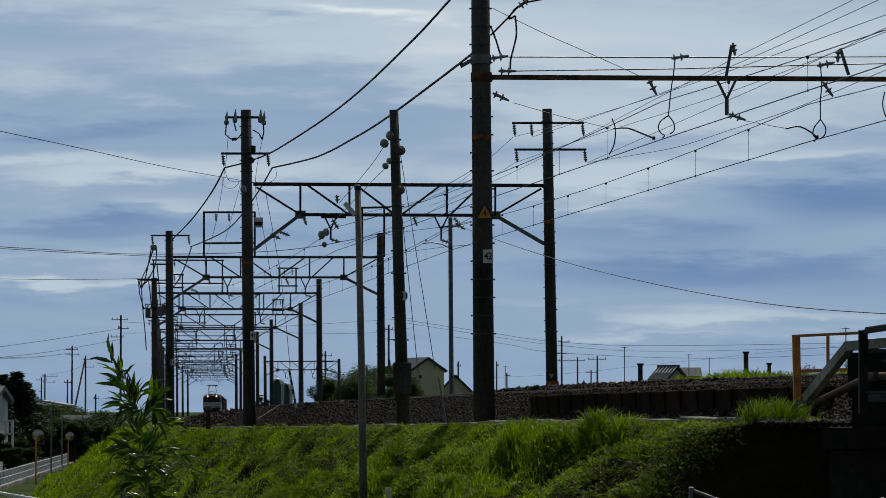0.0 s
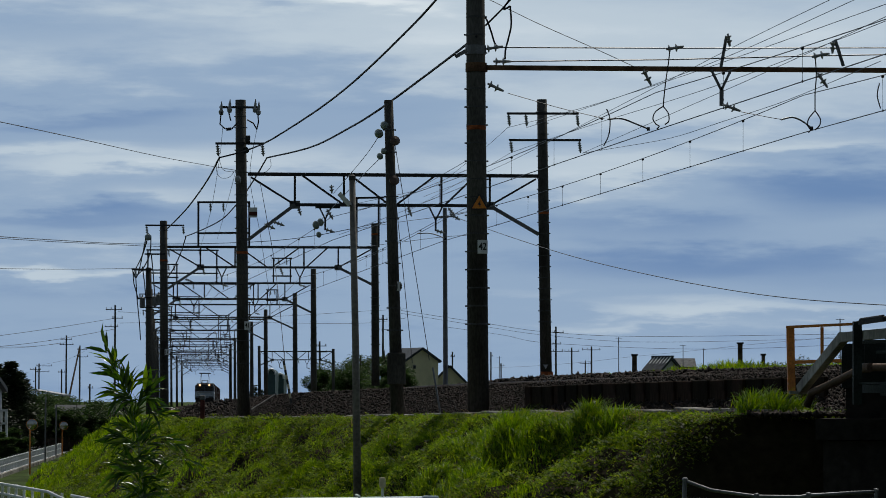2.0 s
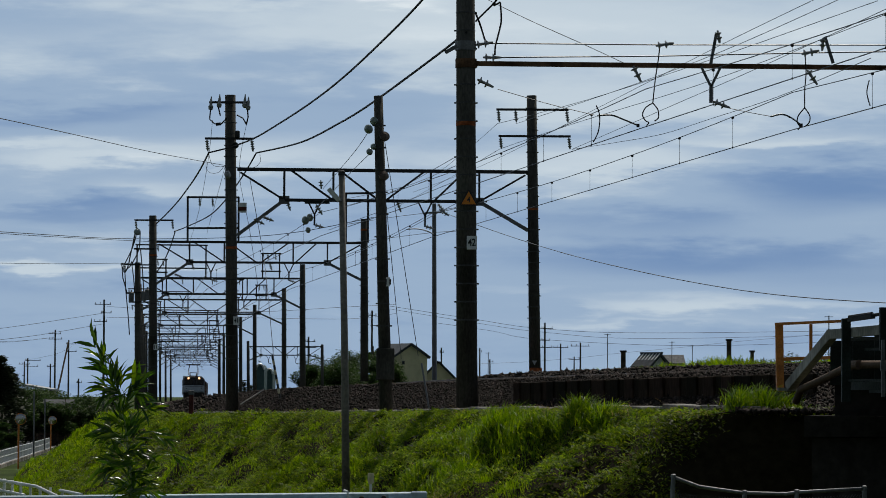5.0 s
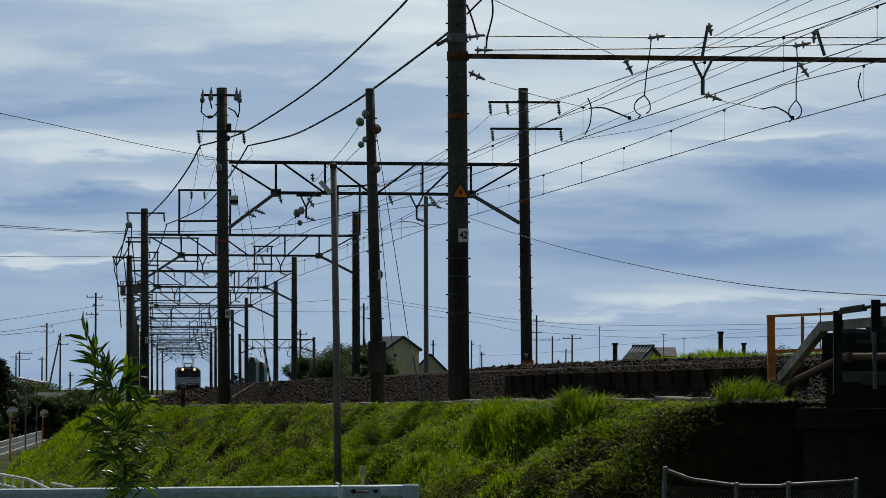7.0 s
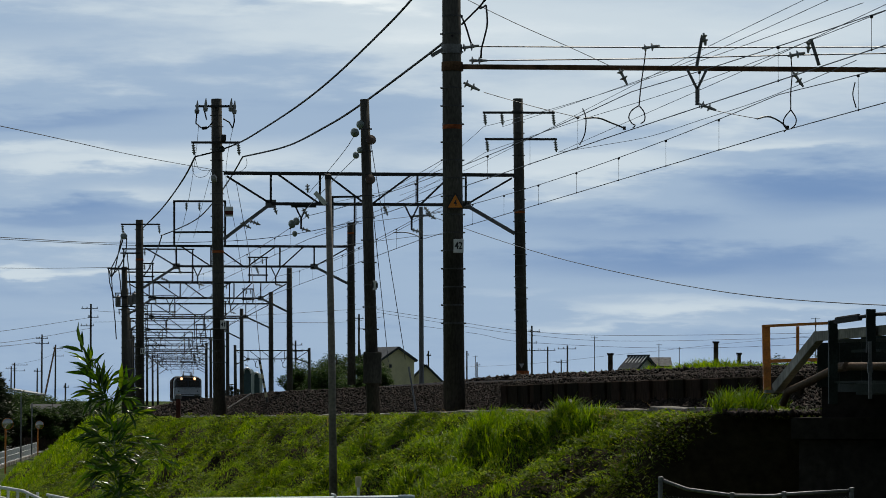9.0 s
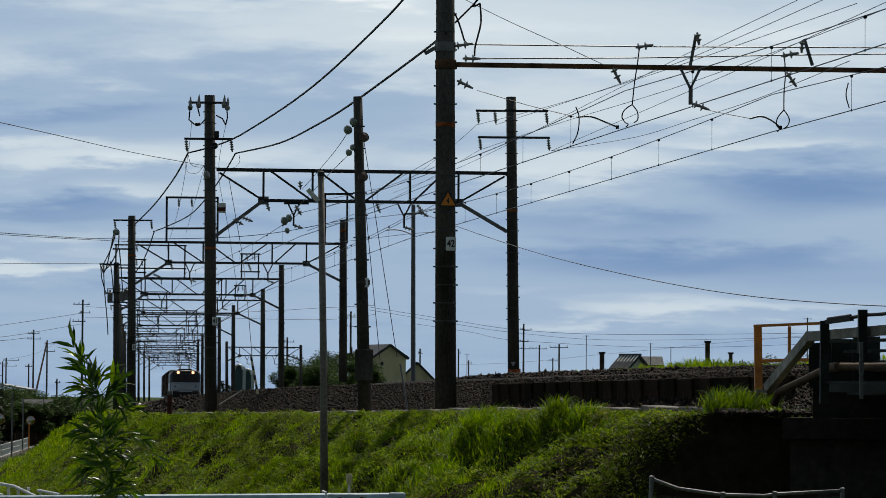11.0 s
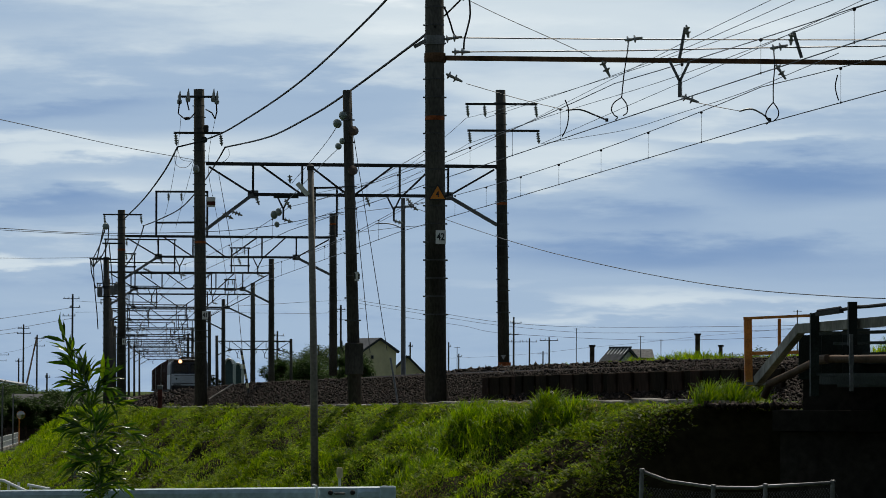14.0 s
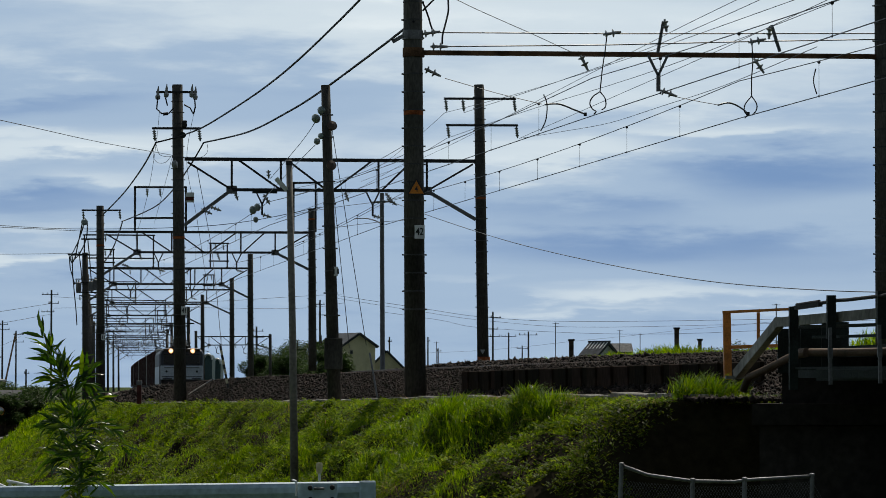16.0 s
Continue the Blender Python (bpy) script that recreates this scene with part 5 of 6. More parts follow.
def clumps(centres, radius, count, size):
    """Domes of broad leaves round centres: dense outside, hollow and dark within."""
    n = len(centres) * count
    d = rng.normal(size=(n, 3))
    d[:, 2] = np.abs(d[:, 2]) * 0.8
    d /= np.linalg.norm(d, axis=1)[:, None]
    r = np.repeat(radius, count) * (0.55 + 0.5 * rng.random(n))
    p = np.repeat(centres, count, 0) + d * r[:, None] * np.array([1, 1, 0.8])
    s = size * (0.6 + 0.8 * rng.random(n))
    return leaves(p, s, s * 0.75, 0.95, 0.1, 0.45)


def field(p, s, seed):
    """Smooth random value for places, by sums of waves."""
    r = np.random.default_rng(seed)
    out = np.zeros(len(p))
    for k in range(9):
        d = r.normal(size=2) * s * (0.6 + 0.25 * k)
        out += np.sin(p[:, 0] * d[0] + p[:, 1] * d[1] + r.random() * 6.3) / (1 + 0.3 * k)
    return out / 3.2


def add_stuff(name, vf, material, label, category):
    vs, fs, k = [], [], 0
    for v, f in vf:
        vs.append(v)
        fs.append(f + k)
        k += len(v)
    return tagged(soup(name, np.concatenate(vs), np.concatenate(fs), material), label, category, kind="stuff")


def build_grass():
    sets, weeds, tufts = [], [], []
    for n, y0, y1, h, w in ((150000, 43.05, 78, 0.105, 0.0085), (95000, 78, 125, 0.12, 0.014), (90000, 125, 240, 0.17, 0.032)):
        p, y, o = bank_places(n, y0, y1, None, -1.12)
        g = field(p, 0.9, 3) + 0.5 * field(p, 3.0, 4)
        keep = rng.random(n) < np.clip(0.60 + 0.75 * g, 0.04, 1) * np.where((p[:, 0] > 1.2) & (p[:, 1] < 47.5), 0.35, 1)
        p, g = p[keep], g[keep]
        m = len(p)
        o = o[keep]
        hh = h * np.clip((-0.85 - o) / 1.1, 0.22, 1) * (0.5 + 0.8 * rng.random(m)) * np.clip(1 + 0.9 * g, 0.4, 2.3)
        sets.append(leaves(p, hh, w * (0.7 + 0.7 * rng.random(m)), 0.22, 0.05))
    for n, y0, y1, s in ((150000, 43.0, 80, 0.045), (75000, 80, 130, 0.06), (24000, 130, 220, 0.10)):
        p, y, o = bank_places(n, y0, y1, None, -1.05)
        g = field(p, 1.1, 11) + 0.6 * field(p, 4.0, 12)
        keep = rng.random(n) < np.clip(0.62 + 0.55 * g, 0.22, 1)
        p = p[keep]
        m = len(p)
        p[:, 2] += rng.random(m) * 0.10 * np.clip((-0.8 - o[keep]) / 0.8, 0.1, 1) + np.clip((-1.0 - o[keep]) / 0.8, 0, 1) * 0.16 * np.clip(0.3 + field(p, 5.5, 14) + 0.5 * field(p, 11.0, 15), 0, 1.6)
        weeds.append(leaves(p, s * (0.6 + 0.8 * rng.random(m)), s * 0.6 * (0.7 + 0.6 * rng.random(m)), 0.9, 0.05, 0.35))
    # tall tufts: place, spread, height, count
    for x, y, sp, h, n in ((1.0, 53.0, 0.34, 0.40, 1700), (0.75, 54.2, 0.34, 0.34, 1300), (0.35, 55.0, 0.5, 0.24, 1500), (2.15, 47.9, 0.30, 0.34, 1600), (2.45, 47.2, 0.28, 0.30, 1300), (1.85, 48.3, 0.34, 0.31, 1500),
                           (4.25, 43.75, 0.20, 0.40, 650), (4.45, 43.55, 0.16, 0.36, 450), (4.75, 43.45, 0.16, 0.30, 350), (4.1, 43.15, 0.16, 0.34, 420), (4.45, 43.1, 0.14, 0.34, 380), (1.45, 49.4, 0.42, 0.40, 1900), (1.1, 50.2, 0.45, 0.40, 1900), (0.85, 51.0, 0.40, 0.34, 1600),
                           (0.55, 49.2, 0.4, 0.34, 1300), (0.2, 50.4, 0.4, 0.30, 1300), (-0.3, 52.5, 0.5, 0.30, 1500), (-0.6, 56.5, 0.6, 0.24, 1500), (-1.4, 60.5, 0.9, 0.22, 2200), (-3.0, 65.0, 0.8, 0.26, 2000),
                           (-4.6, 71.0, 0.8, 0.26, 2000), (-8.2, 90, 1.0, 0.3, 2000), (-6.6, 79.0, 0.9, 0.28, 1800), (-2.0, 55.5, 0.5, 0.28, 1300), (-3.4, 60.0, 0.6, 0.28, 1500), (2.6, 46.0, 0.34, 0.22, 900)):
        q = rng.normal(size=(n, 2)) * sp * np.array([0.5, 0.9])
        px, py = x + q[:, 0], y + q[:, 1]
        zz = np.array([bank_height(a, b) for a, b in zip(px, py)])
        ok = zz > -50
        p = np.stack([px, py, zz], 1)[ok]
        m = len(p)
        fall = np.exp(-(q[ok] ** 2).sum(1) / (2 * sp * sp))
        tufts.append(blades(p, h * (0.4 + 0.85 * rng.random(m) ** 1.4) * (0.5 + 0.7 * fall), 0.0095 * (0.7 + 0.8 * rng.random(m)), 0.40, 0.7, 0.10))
    # broad-leaved clumps and creepers, thickest towards the bridge
    vines, straw = [], []
    for n, y0, y1, r, s in ((1500, 43.0, 56, 0.13, 0.050), (1500, 56, 80, 0.16, 0.060), (700, 80, 125, 0.24, 0.09)):
        p, y, o = bank_places(n, y0, y1, None, -1.42)
        g = field(p, 1.3, 51) + 0.5 * field(p, 4.0, 52)
        p = p[rng.random(n) < np.clip(0.55 + 0.7 * g + np.where((p[:, 1] < 48) & (p[:, 0] > 1.2), 0.15, 0), 0.08, 1)]
        vines.append(clumps(p, r * (0.5 + 0.9 * rng.random(len(p))), 44, s))
        p, y, o = bank_places(n * 6, y0, y1, None, -1.05)
        p = p[field(p, 1.7, 61) + 0.5 * field(p, 5.0, 62) > 0.62]
        straw.append(blades(p, 0.12 + 0.16 * rng.random(len(p)), np.full(len(p), 0.0065 if y0 < 56 else 0.010), 0.8, 0.9))
    # fringe hanging over the bare end of the bank
    for out, m, size, w in ((straw, 1500, 0.16, 0.006), (sets, 1700, 0.14, 0.008), (tufts, 700, 0.24, 0.008)):
        x = 2.0 + 3.3 * rng.random(m)
        p = np.stack([x, START_Y + 0.25 * rng.random(m) - 0.12, np.array([max(bank_height(a, START_Y + 0.2), 0.2) for a in x]) - 0.02 - 0.06 * rng.random(m)], 1)
        p = p[field(p[:, [0, 1]] * np.array([1, 0]), 3.0, 71) > -0.3]
        k = len(p)
        out.append(blades(p, size * (0.4 + 0.8 * rng.random(k)), np.full(k, w), 0.75, 1.6))
    add_stuff("creepers", vines, VINE, "leafy creeper clumps on the railway bank", "weeds")
    add_stuff("dry_grass", straw, STRAW, "dry straw-coloured grass among the weeds", "grass")
    add_stuff("grass", sets, GRASS, "bright green backlit grass on the railway bank", "grass")
    add_stuff("grass_tufts", tufts, TUFT, "tall bright green grass tufts on the bank", "grass")
    add_stuff("weeds", weeds, WEED, "low broad-leaved weeds among the grass", "weeds")
    # far side of the line and the field edge
    far = []
    for n, y0, y1, o0, o1, h in ((26000, 56, 87.5, 9.5, 11.6, 0.36), (2200, 87.5, 95, 9.6, 11.0, 0.14), (1800, 95, 125, 9.6, 11.0, 0.22), (6000, 125, 190, 9.8, 13, 0.3)):
        p, y, o = bank_places(n, y0, y1, o0, o1)
        g = field(p, 0.35, 21) + 0.5 * field(p, 1.4, 22)
        far.append(blades(p, h * np.clip(0.55 + 0.75 * g, 0.12, 1.6) * (0.5 + 0.8 * rng.random(n)), 0.016 * (0.6 + 0.8 * rng.random(n)), 0.45, 0.6))
    add_stuff("tall_grass", far, GRASS, "tall grass on the far side of the tracks", "grass")
    # weeds on the dark end of the bank
    n = 60000
    x = -1.5 + 7.0 * rng.random(n)
    t = rng.random(n)
    p = np.stack([x, START_Y - 0.16 - 1.1 * t - 0.16 * rng.random(n), EYE - 0.1 - 1.9 * t], 1)
    g = field(p[:, [0, 2]], 2.6, 31) + 0.4 * field(p[:, [0, 2]], 7.0, 32)
    ok = rng.random(n) < np.clip(1.3 * g + 0.15 - 0.42 * (x - 2.2), 0.0, 0.9)
    p = p[ok]
    p = p[np.array([a[2] < bank_height(a[0], START_Y + 0.3) + 0.06 for a in p])]
    m = len(p)
    add_stuff("shaded_weeds", [leaves(p + rng.normal(size=(m, 3)) * np.array([0.03, 0.08, 0.03]), 0.03 + 0.04 * rng.random(m), 0.016 + 0.018 * rng.random(m), 0.8, 0.2, 0.35)], VINE, "weeds on the shaded end of the bank", "weeds")


def bank_height(x, y):
    """World height of the bank's surface at x, y."""
    yy = max(y, START_Y)
    a = across(yy)
    for _ in range(3):
        o = (x - line_x(yy)) / a.x
        yy = max(y - a.y * o, START_Y)
    s = section(yy)
    if o < s[0][0] or o > s[-1][0] or y < START_Y - 0.2:
        return -99
    for (o1, z1), (o2, z2) in zip(s, s[1:]):
        if o <= o2:
            return EYE + z1 + (z2 - z1) * (o - o1) / (o2 - o1) + float(mound(x, y, o))
    return -99


build_grass()


def build_stones():
    out = []
    octa = np.array([[1, 0, 0], [-1, 0, 0], [0, 1, 0], [0, -1, 0], [0, 0, 1], [0, 0, -1]], float)
    tri = np.array([[0, 2, 4], [2, 1, 4], [1, 3, 4], [3, 0, 4], [2, 0, 5], [1, 2, 5], [3, 1, 5], [0, 3, 5]])
    for n, y0, y1, o0, o1, s in ((45000, 43, 80, 0.3, 2.2, 0.021), (30000, 43, 80, 2.2, 9.5, 0.03), (24000, 80, 125, 0.3, 3.0, 0.03), (14000, 80, 130, 3, 9.5, 0.05), (5000, 125, 200, 0.3, 4, 0.07), (1500, 42.0, 46, -0.9, 1.2, 0.03)):
        p, y, o = bank_places(n, y0, y1, o0, o1)
        q = rng.normal(size=(n, 1, 3)) * 0.25 + 1
        v = octa[None] * q * (1 + 0.35 * rng.normal(size=(n, 6, 1))) * s * (0.6 + 0.9 * rng.random((n, 1, 1)))
        a = rng.random(n) * 6.28
        b = rng.normal(size=n) * 0.7
        c, sn = np.cos(a)[:, None], np.sin(a)[:, None]
        v = np.stack([v[..., 0] * c - v[..., 1] * sn, v[..., 0] * sn + v[..., 1] * c, v[..., 2]], 2)
        cb, sb = np.cos(b)[:, None], np.sin(b)[:, None]
        v = np.stack([v[..., 0] * cb + v[..., 2] * sb, v[..., 1], -v[..., 0] * sb + v[..., 2] * cb], 2)
        v += p[:, None, :] + np.array([0, 0, s * 0.35])
        f = (tri[None] + (np.arange(n) * 6)[:, None, None]).reshape(-1, 3)
        out.append((v.reshape(-1, 3), f))
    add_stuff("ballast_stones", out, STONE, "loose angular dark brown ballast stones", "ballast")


build_stones()


def bamboo():
    foot = Vector((-2.776, 30.00, -0.226))
    b = thing("bamboo", foot, "young bamboo with glossy backlit leaves by the roadside", "bamboo plant")
    leaf, count, rest = None, 0, []
    shape = [(-0.002, 0, 0), (0, 0, 0), (0.002, 0, 0), (-0.016, 0.06, 0.010), (0, 0.06, 0.005), (0.016, 0.06, 0.010), (-0.012, 0.13, 0.002), (0, 0.13, -0.004), (0.012, 0.13, 0.002), (0, 0.2, -0.040)]
    quads = [(0, 1, 4, 3), (1, 2, 5, 4), (3, 4, 7, 6), (4, 5, 8, 7), (6, 7, 9), (7, 8, 9)]
    stem = curve((tuple(foot),) + ((-2.692, 30.00, 0.519), (-2.683, 30.00, 0.802), (-2.715, 30.00, 1.059), (-2.747, 30.00, 1.317), (-2.795, 30.00, 1.549), (-2.852, 30.00, 1.755), (-2.905, 30.00, 1.895), (-2.957, 30.00, 1.977), (-2.998, 30.00, 2.034)), 5)
    part("culm", tube(stem, 0.011, 8, r_end=0.003), CULM, b, smooth=True)
    # twigs: tip, the way its fan points (degrees from level), leaves, leaf length
    for x, y, z, way, n, length in (
        (-3.019, 29.85, 2.039, 118, 4, 0.27), (-2.941, 29.97, 1.962, 75, 4, 0.16), (-2.951, 30.09, 1.853, 128, 9, 0.25), (-2.853, 29.88, 1.781, 103, 9, 0.22),
        (-2.770, 30.00, 1.781, 70, 9, 0.22), (-2.935, 30.12, 1.667, 152, 8, 0.22), (-2.883, 29.91, 1.585, 195, 8, 0.20), (-2.666, 30.03, 1.647, 38, 8, 0.26),
        (-2.588, 30.15, 1.595, -22, 6, 0.20), (-2.738, 29.94, 1.513, 62, 8, 0.20), (-2.810, 30.06, 1.440, 112, 7, 0.20), (-2.510, 29.85, 1.461, -18, 6, 0.20),
        (-2.830, 29.97, 1.358, 165, 7, 0.20), (-2.685, 30.09, 1.327, 58, 9, 0.20), (-2.933, 29.88, 1.275, 160, 9, 0.20), (-2.984, 30.00, 1.213, 192, 8, 0.20),
        (-2.860, 30.12, 1.172, 203, 9, 0.22), (-2.602, 29.91, 1.213, 20, 6, 0.20), (-2.385, 30.03, 1.198, -20, 7, 0.17), (-2.292, 30.15, 1.049, -12, 4, 0.17),
        (-2.653, 29.94, 1.069, 8, 9, 0.20), (-2.550, 30.06, 1.038, -42, 8, 0.20), (-2.777, 29.85, 1.018, 172, 9, 0.20), (-2.900, 29.97, 0.915, 190, 9, 0.22),
        (-2.704, 30.09, 0.894, 98, 9, 0.20), (-2.570, 29.88, 0.863, 0, 8, 0.20), (-2.488, 30.00, 0.997, 55, 5, 0.20), (-2.807, 30.12, 0.760, 180, 10, 0.20),
        (-2.652, 29.91, 0.709, 20, 10, 0.20), (-2.507, 30.03, 0.735, -12, 8, 0.20), (-2.729, 30.15, 0.637, 205, 9, 0.20), (-2.548, 29.94, 0.570, 0, 9, 0.20),
        (-2.692, 30.06, 0.519, 120, 9, 0.20)):
        root = min(stem, key=lambda q: abs(q.z - (z - 0.10)))
        tip = Vector((x, y, z)).lerp(root, 0.03)
        part("twig", tube(curve((root, root.lerp(tip, 0.5) + Vector((0, 0, 0.03)), tip), 4), 0.0045, 5, r_end=0.002), CULM, b)
        n = round(n * 1.75)
        for k in range(n):
            ang = radians(way + (k - (n - 1) / 2) * 80 / n + random.gauss(0, 16))
            d = Vector((math.cos(ang), random.gauss(0, 0.4), math.sin(ang))).normalized()
            p = tip - Vector((math.cos(radians(way)), 0, math.sin(radians(way)))) * random.uniform(-0.02, 0.15) + Vector((random.gauss(0, 0.02), random.gauss(0, 0.04), random.gauss(0, 0.02)))
            side = d.cross(Vector((random.gauss(0, 0.5), random.gauss(-0.5, 0.5), random.gauss(0.6, 0.4)))).normalized()
            m = Matrix((side, d, side.cross(d))).transposed().to_4x4()
            if (m @ Vector((0, 0, 1))).z < 0:
                m = m @ Matrix.Rotation(math.pi, 4, "Y")
            sc = length / 0.2 * random.uniform(0.6, 1.2)
            m = Matrix.Translation(p - ORIGIN[b.name]) @ m @ Matrix.Diagonal((sc * 1.0, sc, sc, 1))
            count += 1
            if count % 3 == 0:
                rest.append(m)
                continue
            if leaf is None:
                bm = bmesh.new()
                vs = [bm.verts.new(ORIGIN[b.name] + Vector(q)) for q in shape]
                for f in quads:
                    bm.faces.new([vs[q] for q in f])
                ob = part("leaf", bm, BAMBOO_LEAF, b, smooth=True)
                leaf, ob.matrix_basis = ob.data, m
            else:
                ob = new("leaf", leaf)
                ob.parent, ob.matrix_basis = b, m
    bm = bmesh.new()
    for m in rest:
        vs = [bm.verts.new(ORIGIN[b.name] + m @ Vector(q)) for q in shape]
        for f in quads:
            bm.faces.new([vs[q] for q in f])
    tagged(part("foliage", bm, BAMBOO_LEAF, b, smooth=True), kind="stuff")


bamboo()

# trees, houses and poles in the distance -----------------------------------------
def tree(at, h, r, label, cone=False, n=1500, size=0.22, material=None, trunk=True, name="tree"):
    at = Vector(at)
    t = thing(name, at, label, "tree" if name == "tree" else name.replace("_", " "), "trees" if name == "tree" else "")
    bm = tube([at - Vector((0, 0, 0.2)), at + Vector((0.05 * h * 0.3, 0, h * 0.45)), at + Vector((0, 0, h * 0.9))], h * 0.025, 7, r_end=h * 0.006)
    for k in range(6):
        a, z = random.uniform(0, 6.28), h * random.uniform(0.25, 0.65)
        tube([at + Vector((0, 0, z)), at + Vector((math.cos(a) * r * 0.6, math.sin(a) * r * 0.6, z + h * 0.15))], h * 0.01, 5, bm, h * 0.003)
    part("trunk", bm, BARK, t)
    if cone:
        k = 34
        z = (np.arange(k) + rng.random(k)) / k
        ang = rng.random(k) * 2 * np.pi + 2.4 * np.arange(k)
        q = r * (1 - z) ** 0.9 * (0.45 + 0.5 * rng.random(k))
        c = np.stack([np.cos(ang) * q, np.sin(ang) * q, (0.12 + 0.85 * z) * h], 1)
        i = rng.integers(0, k, n)
        d = rng.normal(size=(n, 3)) * (0.42 * r * (1.15 - z[i]))[:, None] * np.array([0.62, 0.62, 0.42])
        p = c[i] + d
    else:
        c = []
        for k in range(11):
            a, q = random.uniform(0, 6.28), r * random.uniform(0.1, 0.75)
            c.append((math.cos(a) * q, math.sin(a) * q, h * random.uniform(0.35, 0.85), r * random.uniform(0.28, 0.5)))
        c = np.array(c)
        k = rng.integers(0, len(c), n)
        d = rng.normal(size=(n, 3))
        d /= np.linalg.norm(d, axis=1)[:, None]
        p = c[k, :3] + d * (c[k, 3] * (0.55 + 0.5 * rng.random(n)))[:, None] * np.array([1, 1, 0.75])
        p = p[p[:, 2] > 0.05 * h]
    p = p + np.array(tuple(at))
    m = len(p)
    v, f = leaves(p, size * (0.6 + 0.8 * rng.random(m)), size * 0.7 * (0.6 + 0.8 * rng.random(m)), 1.1, 0.4, 0.5)
    o = ORIGIN[t.name]
    ob = soup("crown", v, f, material or (PINE if cone else LEAF), o)
    ob.location = (0, 0, 0)
    ob.parent = t
    return t


def ground_at(p):
    return (p[0], p[1], smooth_table(GROUND, p[1], 5))


def row_of_trees():
    spec = [((-12.677, 400.00, 3.320), 4.6, 2.6), ((-11.022, 395.00, 3.299), 5.4, 3.2), ((-9.370, 400.00, 3.320), 6.6, 3.4), ((-7.813, 405.00, 3.342), 5.8, 3.0), ((-6.800, 420.00, 3.406), 7.6, 2.0), ((-5.240, 390.00, 3.277), 5.0, 2.4), ((-4.111, 385.00, 3.256), 4.4, 2.2),
            ((-14.053, 410.00, 3.363), 4.0, 2.4), ((-9.177, 370.00, 3.191), 4.8, 2.6), ((-14.006, 380.00, 2.907), 4.0, 2.2)]
    for at, h, r in spec:
        tree(ground_at(at), h + 4.1, r * 1.15, "dense dark green broadleaf tree beyond the tracks", n=8000, size=0.2)
    for x, y, h, r in ((-15.95, 330, 4.59, 1.6), (-14.81, 330, 4.42, 1.4), (-13.67, 330, 4.70, 1.6), (-12.52, 330, 4.93, 1.7), (-11.49, 330, 5.16, 1.7), (-10.18, 330, 5.61, 1.9), (-2.80, 330, 4.59, 1.1), (-8.23, 330, 5.84, 2.0)):
        tree((x, y, smooth_table(GROUND, y, 5)), h, r, "bushy green shrub beyond the ballast", n=2600, size=0.2, name="shrub")
    for at, h, r in (((-29.465, 520.00, 2.942), 5.6, 1.4), ((-29.947, 540.00, 2.993), 6.6, 1.5), ((-28.297, 530.00, 2.968), 5.8, 1.3), ((-28.356, 560.00, 3.045), 6.0, 1.5), ((-26.909, 560.00, 3.045), 5.0, 1.6), ((-22.228, 540.00, 2.993), 4.6, 2.4), ((-57.040, 600.00, 2.632), 5.0, 2.0)):
        tree(ground_at(at), h, r, "slim dark conifer in the far distance", True, n=700, size=0.36)
    # by the road
    tree(ground_at((-31.776, 244.80, 0.372)), 7.1, 2.5, "dark bushy conifer beside a house", True, n=8000, size=0.24)
    tree(ground_at((-33.270, 248.40, 0.354)), 6.9, 2.2, "dark bushy conifer beside a house", True, n=8000, size=0.24)
    tree(ground_at((-32.017, 252.00, 0.336)), 6.2, 2.0, "dark bushy conifer beside a house", True, n=8000, size=0.24)
    tree(ground_at((-33.220, 240.00, 0.396)), 6.8, 2.6, "dark bushy conifer beside a house", True, n=8000, size=0.26)
    for at, h, r in (((-25.713, 192.00, 0), 2.4, 0.9), ((-26.040, 205.00, 0), 1.9, 0.8), ((-24.916, 190.00, 0), 1.5, 0.6),
                     ((-30.023, 252.00, 0), 3.3, 1.5), ((-29.387, 254.00, 0), 3.4, 1.5), ((-28.063, 250.00, 0), 3.2, 1.4), ((-27.506, 252.00, 0), 3.1, 1.4), ((-27.148, 256.00, 0), 3.0, 1.4), ((-27.018, 262.00, 0), 3.0, 1.4), ((-31.162, 250.00, 0), 3.4, 1.6), ((-31.250, 256.00, 0), 3.4, 1.6),
                     ((-32.321, 258.64, -0.405), 4.7, 2.0), ((-32.755, 268.40, -0.480), 4.5, 2.2), ((-32.700, 275.72, -0.537), 4.4, 2.2), ((-32.313, 280.60, -0.377), 4.1, 2.2), ((-32.018, 287.92, -0.226), 4.1, 2.3), ((-31.452, 292.80, -0.257), 3.9, 2.3), ((-30.947, 300.12, -0.303), 3.7, 2.4), ((-30.643, 307.44, -0.350), 3.6, 2.4),
                     ((-34.148, 258.00, -0.635), 3.8, 1.4), ((-35.346, 260.00, -0.579), 3.5, 1.8), ((-32.861, 262.00, -0.494), 3.3, 1.4), ((-31.705, 264.00, -0.702), 3.0, 1.7), ((-30.373, 266.00, -0.769), 3.0, 1.8), ((-29.132, 268.00, -0.649), 3.0, 1.8)):
        tree(ground_at(at), h + 0.55, r, "dark rounded shrub along the road", n=3000, size=0.17, name="shrub")
    tree(ground_at((-28.777, 262.00, 0.023)), 4.3, 1.1, "clipped garden pine with cloud-shaped pads", n=900, size=0.25)
